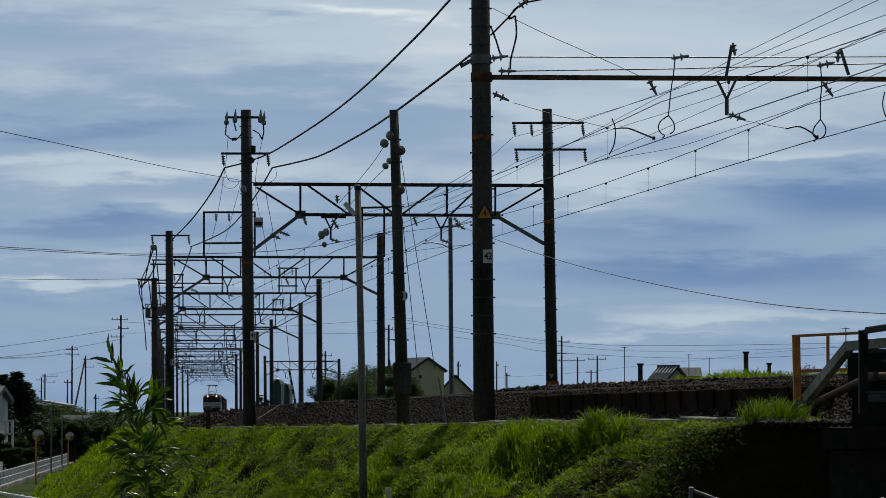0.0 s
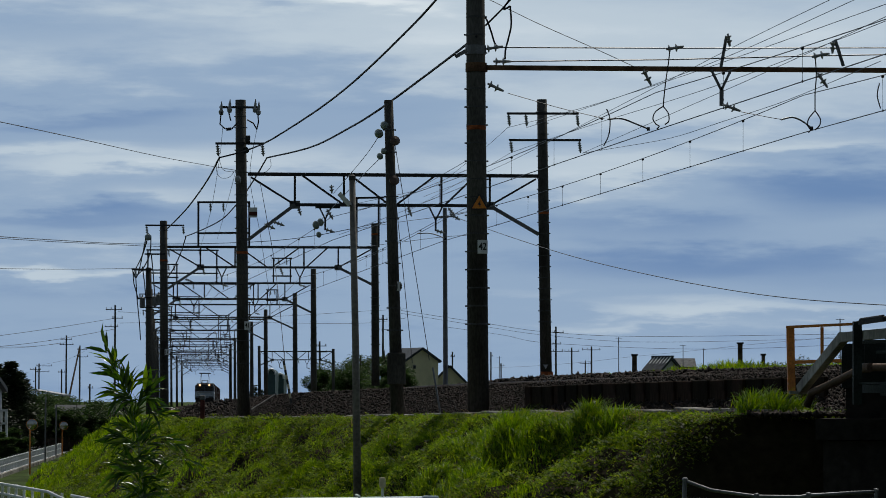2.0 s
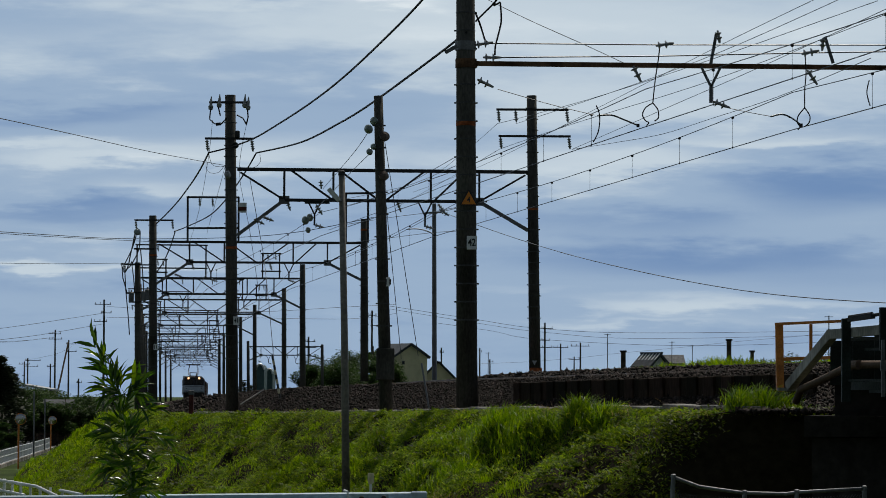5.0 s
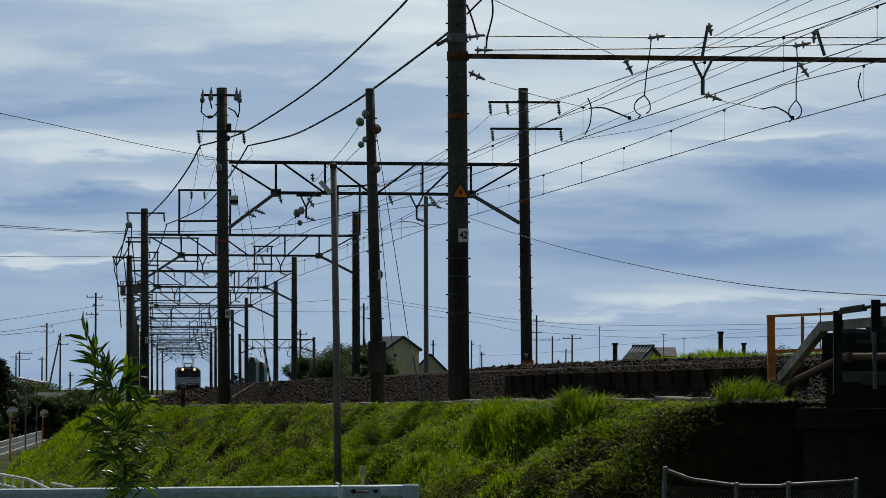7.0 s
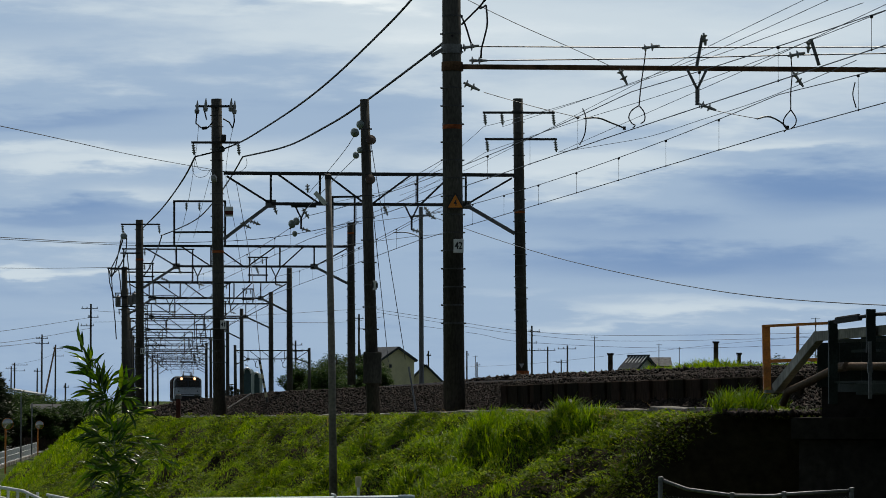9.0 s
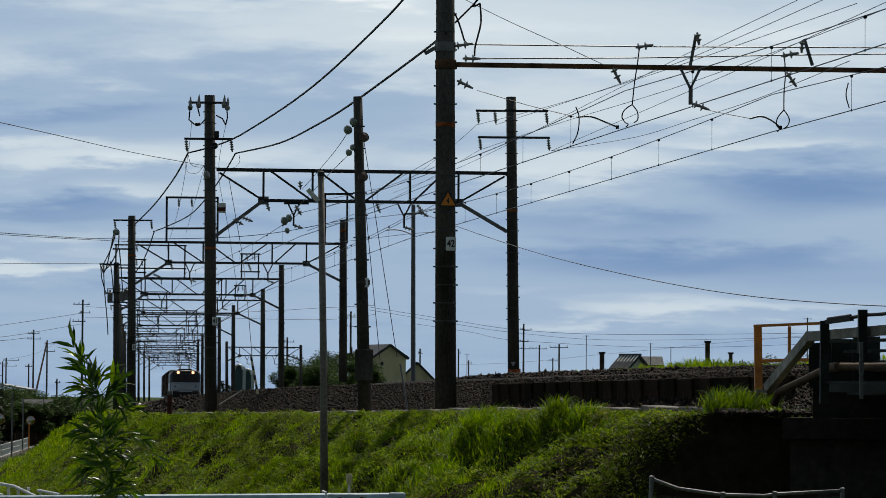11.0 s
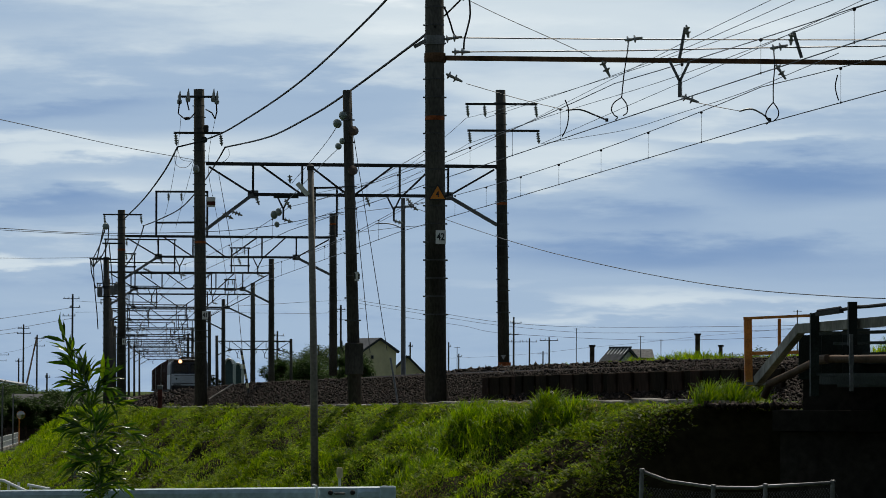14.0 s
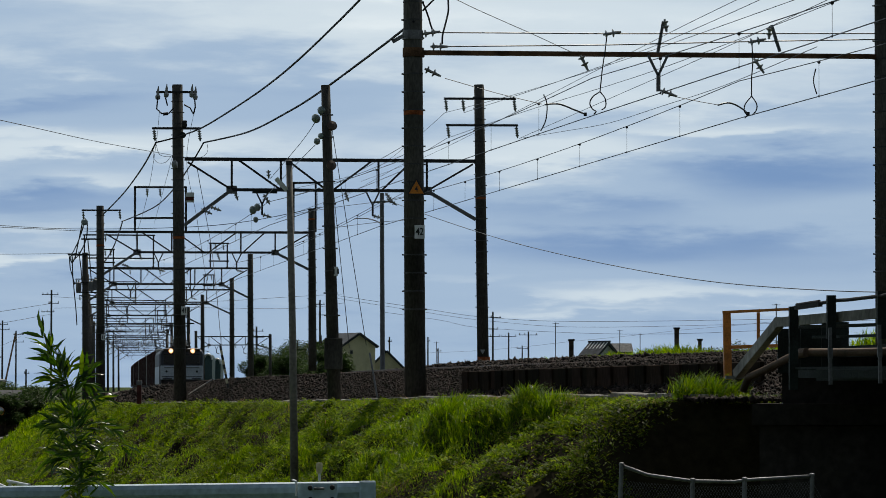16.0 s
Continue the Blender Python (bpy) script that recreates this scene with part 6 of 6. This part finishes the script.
    # right-hand distance
    for x, h, r, y in ((34, 5.0, 3.5, 330), (36.5, 4.6, 3.0, 340), (40, 5.2, 3.6, 350), (44, 5.0, 3.2, 345), (48, 5.4, 3.4, 350), (30, 4.2, 2.6, 330), (53, 5.6, 3.4, 350)):
        tree((x, y, smooth_table(GROUND, y, 5)), h + 4.1, r * 1.15, "green broadleaf tree in the far distance", n=4000, size=0.24)


row_of_trees()


def gable_house(x0, x1, y, depth, eave, ridge, wall, roof, label, along=False, over=0.35):
    """A pitched-roof house; its gable faces the viewer unless along is set."""
    g0 = smooth_table(GROUND, y, 5) - 0.3
    h = thing("house", ((x0 + x1) / 2, y, g0), label, "house")
    cx = (x0 + x1) / 2
    bm = bmesh.new()
    if along:
        pts = [(y, g0), (y + depth, g0), (y + depth, eave), (y + depth / 2, ridge - 0.1), (y, eave)]
        ends = [[bm.verts.new((x, a, b)) for a, b in pts] for x in (x0, x1)]
    else:
        pts = [(x0, g0), (x1, g0), (x1, eave), (cx, ridge - 0.1), (x0, eave)]
        ends = [[bm.verts.new((a, yy, b)) for a, b in pts] for yy in (y, y + depth)]
    for k in range(5):
        bm.faces.new((ends[0][k], ends[0][(k + 1) % 5], ends[1][(k + 1) % 5], ends[1][k]))
    bm.faces.new(ends[0])
    bm.faces.new(ends[1])
    part("wall", bm, wall, h)
    for s in (-1, 1):
        if along:
            yc = y + depth / 2
            slope = (ridge - eave) / (depth / 2)
            q = beam((cx, yc, ridge), (cx, yc + s * (depth / 2 + over), ridge - slope * (depth / 2 + over)), x1 - x0 + 2 * over, 0.3)
        else:
            slope = (ridge - eave) / ((x1 - x0) / 2)
            e = (x1 - x0) / 2 + over
            q = beam((cx, y + depth / 2, ridge), (cx + s * e, y + depth / 2, ridge - slope * e), depth + 2 * over, 0.3)
        part("roof", q, roof, h, "dark pitched roof slope")
    return h


h = gable_house(-4.544, 0.356, 450, 8, 7.042, 8.652, CREAM, ROOF_DARK, "cream rendered house with dark gabled roof")
c = (-3.256, 449.90, 6.094)
w = part("window", box(c, (0.4, 0.08, 0.5)), STEEL, h)
part("pane", box((c[0], c[1] - 0.04, c[2]), (0.3, 0.04, 0.4)), DARKGLASS, w)
h.rotation_euler = (0, 0, radians(24))
h2 = gable_house(-0.620, 4.027, 452, 5, 3.988, 6.296, CREAM, ROOF_DARK, "cream annexe with a dark sloping roof")
h = gable_house(28.339, 31.439, 420, 3, 5.662, 7.025, GREYWALL, ROOF_DARK, "house with shiny grey tiled roof beyond the tracks")
h.rotation_euler = (0, 0, radians(38))
# ribs are painted white as the glints running down the tiles
for k in range(6):
    u = -0.25 + k * 0.62
    part("glint_rib", beam((29.769, 420 + u, 7.125), (28.039, 420 + u, 5.462), 0.16, 0.1), WHITE, h, "raised tile rib, white to draw the glint along it")
part("ridge", beam((29.889, 419.5, 7.195), (29.889, 423.5, 7.195), 0.35, 0.25), ROOF_DARK, h, "dark raised ridge tiles")
h = gable_house(32.902, 35.242, 450, 6, 6.173, 7.257, GREYWALL, ROOF_TILE, "low house with grey roof beyond the tracks", along=True)
# houses by the road
g0 = smooth_table(GROUND, 290, 5)
h = thing("house", (-34.511, 293, g0), "brown timber house with a pale low metal roof", "house")
part("wall", box((-34.511, 293, (g0 + 1.902) / 2), (2.400, 5.5, 1.902 - g0)), SIDING, h)
part("roof", beam((-35.861, 293, 2.401), (-33.162, 293, 1.952), 6.6, 0.16), GREYWALL, h, "pale sloping metal roof")
part("eaves_gutter", beam((-33.112, 289.6, 1.872), (-33.112, 296.4, 1.872), 0.12, 0.1), DARK_STEEL, h)
h = gable_house(-30.356, -28.639, 262, 4, 0.158, 1.014, SIDING, ROOF_TILE, "shed with glinting grey tiled roof", along=True)
h = gable_house(-36.105, -29.581, 215, 8, 2.270, 3.046, GREYWALL, ROOF_DARK, "pale grey two-storey house edge", along=True)
bal = thing("balcony_frame", (-26.232, 198.00, -1.973), "white metal balcony frame beside a house", "balcony")
for a, b in (((-26.319, 198.00, 0.919), (-26.300, 198.00, -1.973)), ((-25.978, 198.00, 0.919), (-25.959, 198.00, -1.973)), ((-26.728, 198.00, 0.919), (-25.909, 198.00, 0.919)), ((-26.722, 198.00, 0.136), (-25.904, 198.00, 0.136))):
    part("bar", beam(a, b, 0.12), WHITE, bal)
for x in range(5):
    part("baluster", beam((-26.696 + x * 0.16, 198, 0.919), (-26.696 + x * 0.16, 198, 0.136), 0.04), WHITE, bal)


def arched_shed(x0, x1, y, eave, top, depth, label):
    g0 = smooth_table(GROUND, y, 5)
    h = thing("shed", ((x0 + x1) / 2, y, g0), label, "shed", "arched sheds")
    prof = [(x0, g0)] + [((x0 + x1) / 2 - (x1 - x0) / 2 * math.cos(k * math.pi / 8), eave + (top - eave) * math.sin(k * math.pi / 8)) for k in range(9)] + [(x1, g0)]
    bm = bmesh.new()
    e = [[bm.verts.new((a, yy, b)) for a, b in prof] for yy in (y, y + depth)]
    for k in range(len(prof) - 1):
        bm.faces.new((e[0][k], e[0][k + 1], e[1][k + 1], e[1][k]))
    bm.faces.new(e[0])
    bm.faces.new(e[1])
    part("body", bm, TEAL, h)
    part("roof_edge", tube([(a, y - 0.1, b) for a, b in prof[1:-1]], 0.13, 6), WHITE, h, "white arched roof edge")


for a, b, y, t in ((-22.276, -21.233, 430, 5.599), (-21.498, -20.584, 440, 5.086)):
    arched_shed(a, b, y, t - 0.7, t, 9, "pale teal shed with white arched roof edge")


def utility_pole(foot, top, r, arms, label="grey concrete utility pole with crossarms"):
    foot = ground_at(foot)
    p = thing("utility_pole", foot, label, "utility pole", "utility poles")
    part("post", tube([foot, (top[0], top[1], top[2])], r, 10, r_end=r * 0.7), CONCRETE, p)
    for dz, l, rr in arms:
        c = Vector(top) - Vector((0, 0, dz))
        part("crossarm", beam(c - Vector((l, 0.15, 0)), c + Vector((rr, -0.15, 0)), 0.09), DARK_STEEL, p)
        for x in (-l + 0.1, -l * 0.4, rr - 0.1):
            part("insulator", insulator(c + Vector((x, 0, 0.04)), (0, 0, 1), 2, 0.09, 0.09), PORCELAIN, p)
    return p


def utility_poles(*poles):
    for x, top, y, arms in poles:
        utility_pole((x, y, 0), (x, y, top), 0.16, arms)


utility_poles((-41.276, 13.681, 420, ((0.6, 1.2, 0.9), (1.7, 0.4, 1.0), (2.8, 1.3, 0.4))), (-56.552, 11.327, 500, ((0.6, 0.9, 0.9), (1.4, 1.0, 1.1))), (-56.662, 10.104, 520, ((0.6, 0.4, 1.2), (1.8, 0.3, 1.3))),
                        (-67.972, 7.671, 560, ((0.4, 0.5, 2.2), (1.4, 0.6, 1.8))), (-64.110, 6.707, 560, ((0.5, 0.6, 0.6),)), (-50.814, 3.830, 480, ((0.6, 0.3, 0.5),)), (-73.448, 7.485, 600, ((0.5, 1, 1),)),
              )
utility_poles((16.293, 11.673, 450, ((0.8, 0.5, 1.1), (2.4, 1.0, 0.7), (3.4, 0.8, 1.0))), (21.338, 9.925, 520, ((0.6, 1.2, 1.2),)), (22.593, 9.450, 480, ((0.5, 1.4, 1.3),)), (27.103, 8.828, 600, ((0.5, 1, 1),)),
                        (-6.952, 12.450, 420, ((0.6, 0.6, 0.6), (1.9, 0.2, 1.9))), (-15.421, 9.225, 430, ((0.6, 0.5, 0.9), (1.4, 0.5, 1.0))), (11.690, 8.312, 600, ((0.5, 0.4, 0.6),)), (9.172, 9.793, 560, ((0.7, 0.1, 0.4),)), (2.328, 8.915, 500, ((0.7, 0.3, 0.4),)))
strut = thing("pole_strut", ground_at((-57.566, 505.00, 0.731)), "leaning timber strut propping a utility pole", "utility pole")
part("post", tube([ground_at((-57.566, 505.00, 0.731)), (-56.618, 519.00, 9.730)], 0.17, 8, r_end=0.12), BARK, strut)
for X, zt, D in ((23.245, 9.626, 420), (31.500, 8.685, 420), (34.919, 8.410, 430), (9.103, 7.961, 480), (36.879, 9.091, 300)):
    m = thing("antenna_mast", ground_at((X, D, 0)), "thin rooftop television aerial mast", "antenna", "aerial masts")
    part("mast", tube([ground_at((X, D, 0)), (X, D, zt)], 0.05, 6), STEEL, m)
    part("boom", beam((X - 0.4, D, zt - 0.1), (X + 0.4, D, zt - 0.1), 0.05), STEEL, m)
# old sleepers set upright beyond the ballast
for X, za, zb, D, w in ((5.536, 2.867, 2.154, 92, 0.13), (7.948, 3.095, 2.414, 86, 0.12), (8.556, 2.799, 2.384, 86, 0.09)):
    p = thing("marker_post", (X, D, zb), "short dark weathered post beyond the tracks", "post", "marker posts")
    part("post", box((X, D, (za + zb) / 2), (w, 0.1, za - zb), bevel=0.01), BARK, p)
    part("cap", box((X, D, za), (w + 0.05, 0.14, 0.05)), DARK_STEEL, p)


# road and its fence by the foot of the bank ---------------------------------------
def road_x(y):
    return -22.6 - (y - 167) * 0.067


def build_road():
    bm = bmesh.new()
    ys = [90 + 12 * i for i in range(26)]
    g = [[bm.verts.new((road_x(y) - o, y, smooth_table(GROUND, y, 5) + 0.05)) for o in (0.3, 4.8)] for y in ys]
    for a, b in zip(g, g[1:]):
        bm.faces.new((a[0], a[1], b[1], b[0]))
    tagged(finish("road", bm, ASPHALT), "narrow asphalt lane beside the railway bank", "road", kind="structure")
    bm = bmesh.new()
    for y0, y1 in zip(ys, ys[1:]):
        beam((road_x(y0), y0, smooth_table(GROUND, y0, 5) + 0.06), (road_x(y1), y1, smooth_table(GROUND, y1, 5) + 0.06), 0.3, 0.28, bm)
    tagged(finish("kerb", bm, CONCRETE_LIGHT), "low concrete kerb under the white fence", "kerb", kind="structure")
    f = thing("white_fence", (road_x(150), 150, smooth_table(GROUND, 150, 5)), "white painted steel fence of thin upright bars", "fence")
    for z in (0.22, 0.58, 0.93):
        yy = [130 + 5 * i for i in range(23)]
        bm = tube([(road_x(y), y, smooth_table(GROUND, y, 5) + z) for y in yy], 0.03, 6)
        part("rail", bm, WHITE, f)
    me = None
    for i in range(75):
        y = 130 + i * 1.48
        p = Vector((road_x(y), y, smooth_table(GROUND, y, 5) + 0.48))
        if me is None:
            ob = part("bar", box(ORIGIN[f.name], (0.07, 0.07, 0.93)), WHITE, f)
            me = ob.data
        else:
            ob = new("bar", me)
            ob.parent = f
        k = 1.4 if i % 2 == 0 else 0.8
        ob.matrix_basis = Matrix.Translation(p - ORIGIN[f.name]) @ Matrix.Diagonal((k, k, 1.06 if i % 2 == 0 else 1, 1))


build_road()
for X, z, D in ((-22.314, 0.207, 180), (-27.165, -0.323, 238)):
    m = thing("road_mirror", ground_at((X, D, 0)), "round convex traffic mirror on an orange post", "traffic mirror", "road mirrors")
    part("post", tube([ground_at((X, D, 0)), (X, D, z + 0.3)], 0.05, 10), ORANGE, m)
    part("rim", lathe((X + 0.12, D - 0.1, z), (0.1, -1, 0), [(-0.08, 0.2), (0, 0.32), (0.05, 0.32)], 20), ORANGE, m)
    part("mirror", lathe((X + 0.125, D - 0.16, z), (0.1, -1, 0), [(0, 0.295), (0.03, 0.2), (0.04, 0.05)], 20), MIRROR, m)
for X, z, D in ((-24.459, 1.706, 205), (-26.688, 1.204, 230)):
    p = thing("slim_post", ground_at((X, D, 0)), "slim pale grey steel post by the road", "post", "slim posts")
    part("post", tube([ground_at((X, D, 0)), (X, D, z)], 0.05, 8), STEEL, p)
    part("cap", lathe((X, D, z), (0, 0, 1), [(0, 0.06), (0.05, 0.04)], 8), STEEL, p)

# small things on the bank
p = thing("marker_post", (-6.859, 96.00, 1.055), "short red post with a weathered grey cap", "post")
part("post", box((-6.860, 96.00, 1.319), (0.13, 0.13, 0.563), bevel=0.01), RED, p)
part("cap", box((-6.861, 96.00, 1.650), (0.16, 0.16, 0.14), bevel=0.02), STEEL, p)
p = thing("stay_wire_guard", (-4.337, 98.00, 1.431), "black and cream striped guard on a leaning stay wire", "stay wire")
for k in range(9):
    a, b = Vector((-4.593, 98.00, 2.764)), Vector((-4.354, 98.00, 1.499))
    part("stripe", tube([a.lerp(b, k / 9), a.lerp(b, (k + 1) / 9)], 0.036, 8), (CREAM if k % 2 else BLACK), p)
part("stay", tube([(-4.559, 98.00, 2.730), (-4.811, 100.00, 4.442), (-5.119, 103.00, 5.949), (-5.696, 105.00, 8.576)], 0.010, 5), WIRE, p)

p = thing("fallen_stake", (-5.557, 99.00, 1.311), "pale thin stake leaning on the ballast", "stake")
part("stake", tube([(-5.591, 99.00, 1.311), (-4.943, 100.00, 1.755)], 0.02, 6), CONCRETE_LIGHT, p)
part("tip", tube([(-4.943, 100.00, 1.755), (-4.908, 100.00, 1.772)], 0.028, 6), STEEL, p)

# the train -------------------------------------------------------------------
def vehicle_pose(y):
    """Pose on the right-hand track with its front towards the viewer."""
    p = on_line(y, TRACKS[1], rail_z(y, TRACKS[1]))
    q = on_line(y + 4, TRACKS[1], rail_z(y + 4, TRACKS[1]))
    d = (q - p).normalized()
    return Matrix.Translation(p) @ pose(0, 0, 0, 0, 0, math.degrees(math.atan2(-d.x, d.y)))


def locomotive():
    g = thing("locomotive", (0, 0, 0), "pale blue-grey and dark electric locomotive with lit headlights", "locomotive")
    W = 1.40
    bm = bmesh.new()
    prof = [(-W, 1.15), (-W, 3.05), (-W + 0.10, 3.26), (-W + 0.35, 3.40), (0, 3.45), (W - 0.35, 3.40), (W - 0.10, 3.26), (W, 3.05), (W, 1.15)]
    rings = []
    for y, k in ((0.12, 0.93), (0.3, 1), (15.7, 1), (16, 0.95)):
        rings.append([bm.verts.new((x * k, y, 1.15 + (z - 1.15) * (0.985 if k < 1 else 1))) for x, z in prof])
    for a, b in zip(rings, rings[1:]):
        for i in range(len(prof)):
            bm.faces.new((a[i], a[(i + 1) % len(prof)], b[(i + 1) % len(prof)], b[i]))
    bm.faces.new(rings[0])
    bm.faces.new(rings[-1])
    body = part("body", bm, LOCO_BLUE, g, "slate blue upper body")
    part("front_panel", box((0, 0.07, 1.88), (2.66, 0.14, 0.88), bevel=0.03), LOCO_WHITE, body, "pale blue-grey lower front")
    for sx in (-1, 1):
        part("windscreen", box((sx * 0.62, 0.095, 2.72), (1.05, 0.05, 0.62), bevel=0.02), DARKGLASS, body)
        lamp = part("headlight", lathe((sx * 0.68, 0.06, 3.24), (0, 1, 0), [(-0.05, 0.14), (0.1, 0.15)], 16), LOCO_ROOF, body, "lit round headlight")
        # glowing ring drawn as the lens's orange halo
        part("reflector", lathe((sx * 0.68, 0.01, 3.24), (0, 1, 0), [(-0.025, 0.15), (0.02, 0.155)], 16), LIGHT_HALO, lamp)
        part("lens", lathe((sx * 0.68, 0.0, 3.24), (0, 1, 0), [(-0.02, 0.10), (0.02, 0.105)], 16), LIGHT_ON, lamp)
        part("tail_lamp", lathe((sx * 0.95, -0.03, 1.95), (0, 1, 0), [(0, 0.07), (0.08, 0.08)], 10), BLACK, body)
        part("side_stripe", box((sx * 1.405, 8, 1.72), (0.012, 15, 1.1)), LOCO_WHITE, body, "pale lower side")
        part("buffer_step", box((sx * 0.9, -0.03, 1.50), (0.55, 0.05, 0.06)), UNDER, body)
    part("cab_brow", box((0, 0.10, 3.30), (2.3, 0.16, 0.16), bevel=0.04), LOCO_ROOF, body, "sooty brown brow over the windscreens")
    for y, x in ((1.2, -0.5), (5.2, 0.45), (7.4, -0.4), (9.6, 0.4)):
        part("roof_insulator", insulator((x, y, 3.58), (0, 0, 1), 3, 0.1, 0.1), PORCELAIN, g)
    part("roof_cable", tube([(-0.5, 1.2, 3.98), (0.45, 5.2, 3.98), (-0.4, 7.4, 3.98), (0.4, 9.6, 3.98)], 0.03, 6), CABLE, g)
    part("front_grab_rail", tube([(-1.1, -0.04, 2.20), (1.1, -0.04, 2.20)], 0.02, 6), STEEL, body)
    part("front_skirt_line", box((0, -0.008, 1.62), (2.5, 0.02, 0.05)), UNDER, body)
    part("window_bar", box((0, 0.085, 2.72), (0.10, 0.05, 0.66)), LOCO_BLUE, body)
    part("pilot", box((0, 0.3, 0.98), (2.62, 0.6, 0.85), bevel=0.05), UNDER, g)
    part("coupler", box((0, -0.15, 0.9), (0.3, 0.6, 0.3), bevel=0.05), UNDER, g)
    part("roof_walk", box((0, 8, 3.52), (1.2, 13, 0.14), bevel=0.03), LOCO_ROOF, g)
    for y in (3.0, 12.5):
        pan = part("pantograph", beam((-0.6, y, 3.75), (-0.6, y + 1.4, 4.4), 0.05), DARK_STEEL, g, "raised pantograph")
        for x in (-0.6, 0.6):
            part("arm", beam((x, y + 1.4, 4.4), (x * 0.8, y, 5.0), 0.045), DARK_STEEL, pan)
        part("arm", beam((0.6, y, 3.75), (0.6, y + 1.4, 4.4), 0.05), DARK_STEEL, pan)
        part("collector", beam((-0.85, y, 5.02), (0.85, y, 5.02), 0.09), DARK_STEEL, pan)
    for y in (2.4, 5.0, 8.0, 11.0, 13.6):
        for x in (-0.53, 0.53):
            part("wheel", lathe((x - 0.06, y, 0.56), (1, 0, 0), [(0, 0.56), (0.02, 0.59), (0.04, 0.56), (0.12, 0.55)], 20), UNDER, g)
    for y in (3.7, 8, 12.3):
        part("bogie_frame", box((0, y, 0.7), (2.3, 3.2, 0.5), bevel=0.05), UNDER, g)
    return g


def wagon():
    g = thing("container_wagon", (0, 0, 0), "flat railway wagon loaded with brown containers", "freight wagon", "freight wagons")
    part("deck", box((0, 10, 1.0), (2.5, 19.6, 0.22), bevel=0.03), UNDER, g)
    for y in (3.0, 17.0):
        part("bogie_frame", box((0, y, 0.62), (2.1, 2.6, 0.4), bevel=0.05), UNDER, g)
        for dy in (-0.9, 0.9):
            for x in (-0.53, 0.53):
                part("wheel", lathe((x - 0.06, y + dy, 0.43), (1, 0, 0), [(0, 0.43), (0.03, 0.46), (0.12, 0.42)], 16), UNDER, g)
    return g


def container(pale):
    c = thing("freight_container", (0, 0, 0), "pale grey steel freight container" if pale else "rust-brown steel freight container", "container", "freight containers")
    m = BOXGREY if pale else BOXCAR
    body = part("body", box((0, 0, 1.25), (2.45, 3.68, 2.5), bevel=0.04), m, c)
    for x in (-1.2, -0.4, 0.4, 1.2):
        part("rib", box((x, -1.86, 1.25), (0.09, 0.05, 2.4)), m, body)
    for k in range(6):
        for sx in (-1, 1):
            part("rib", box((sx * 1.24, -1.5 + 0.6 * k, 1.25), (0.05, 0.1, 2.4)), m, body)
    part("locking_bar", box((0, -1.89, 1.25), (0.06, 0.05, 2.3)), m, body)
    return c


SPEED, FRONT = 19.3, 514.0
TIMES = [0, 1.5, 3, 4.5, 6, 7.5, 9, 10.5, 12, 13.5, 15, 16]
MOVERS = []


def build_train():
    loco = locomotive()
    MOVERS.append((loco, 0.0))
    w0 = wagon()
    cb, cp = container(False), container(True)
    for k in range(13):
        back = 17.2 + 20.6 * k
        w = w0 if k == 0 else copy_thing(w0, Matrix())
        MOVERS.append((w, back))
        for j in range(5):
            pale = (k == 0 and j == 0) or (k * 5 + j) % 13 == 11
            src = cp if pale else cb
            first = not any(o is src for o, _ in MOVERS)
            c = src if first else copy_thing(src, Matrix())
            MOVERS.append((c, back + 2.2 + 3.92 * j))


build_train()


def motions():
    for ob, back in MOVERS:
        lift = 1.11 if ob.name.startswith("freight_container") else 0.0
        rows = []
        for t in TIMES:
            m = vehicle_pose(FRONT - SPEED * t + back)
            rows.append((t, Matrix.Translation((0, 0, lift)) @ m))
        walk(ob, rows)


motions()
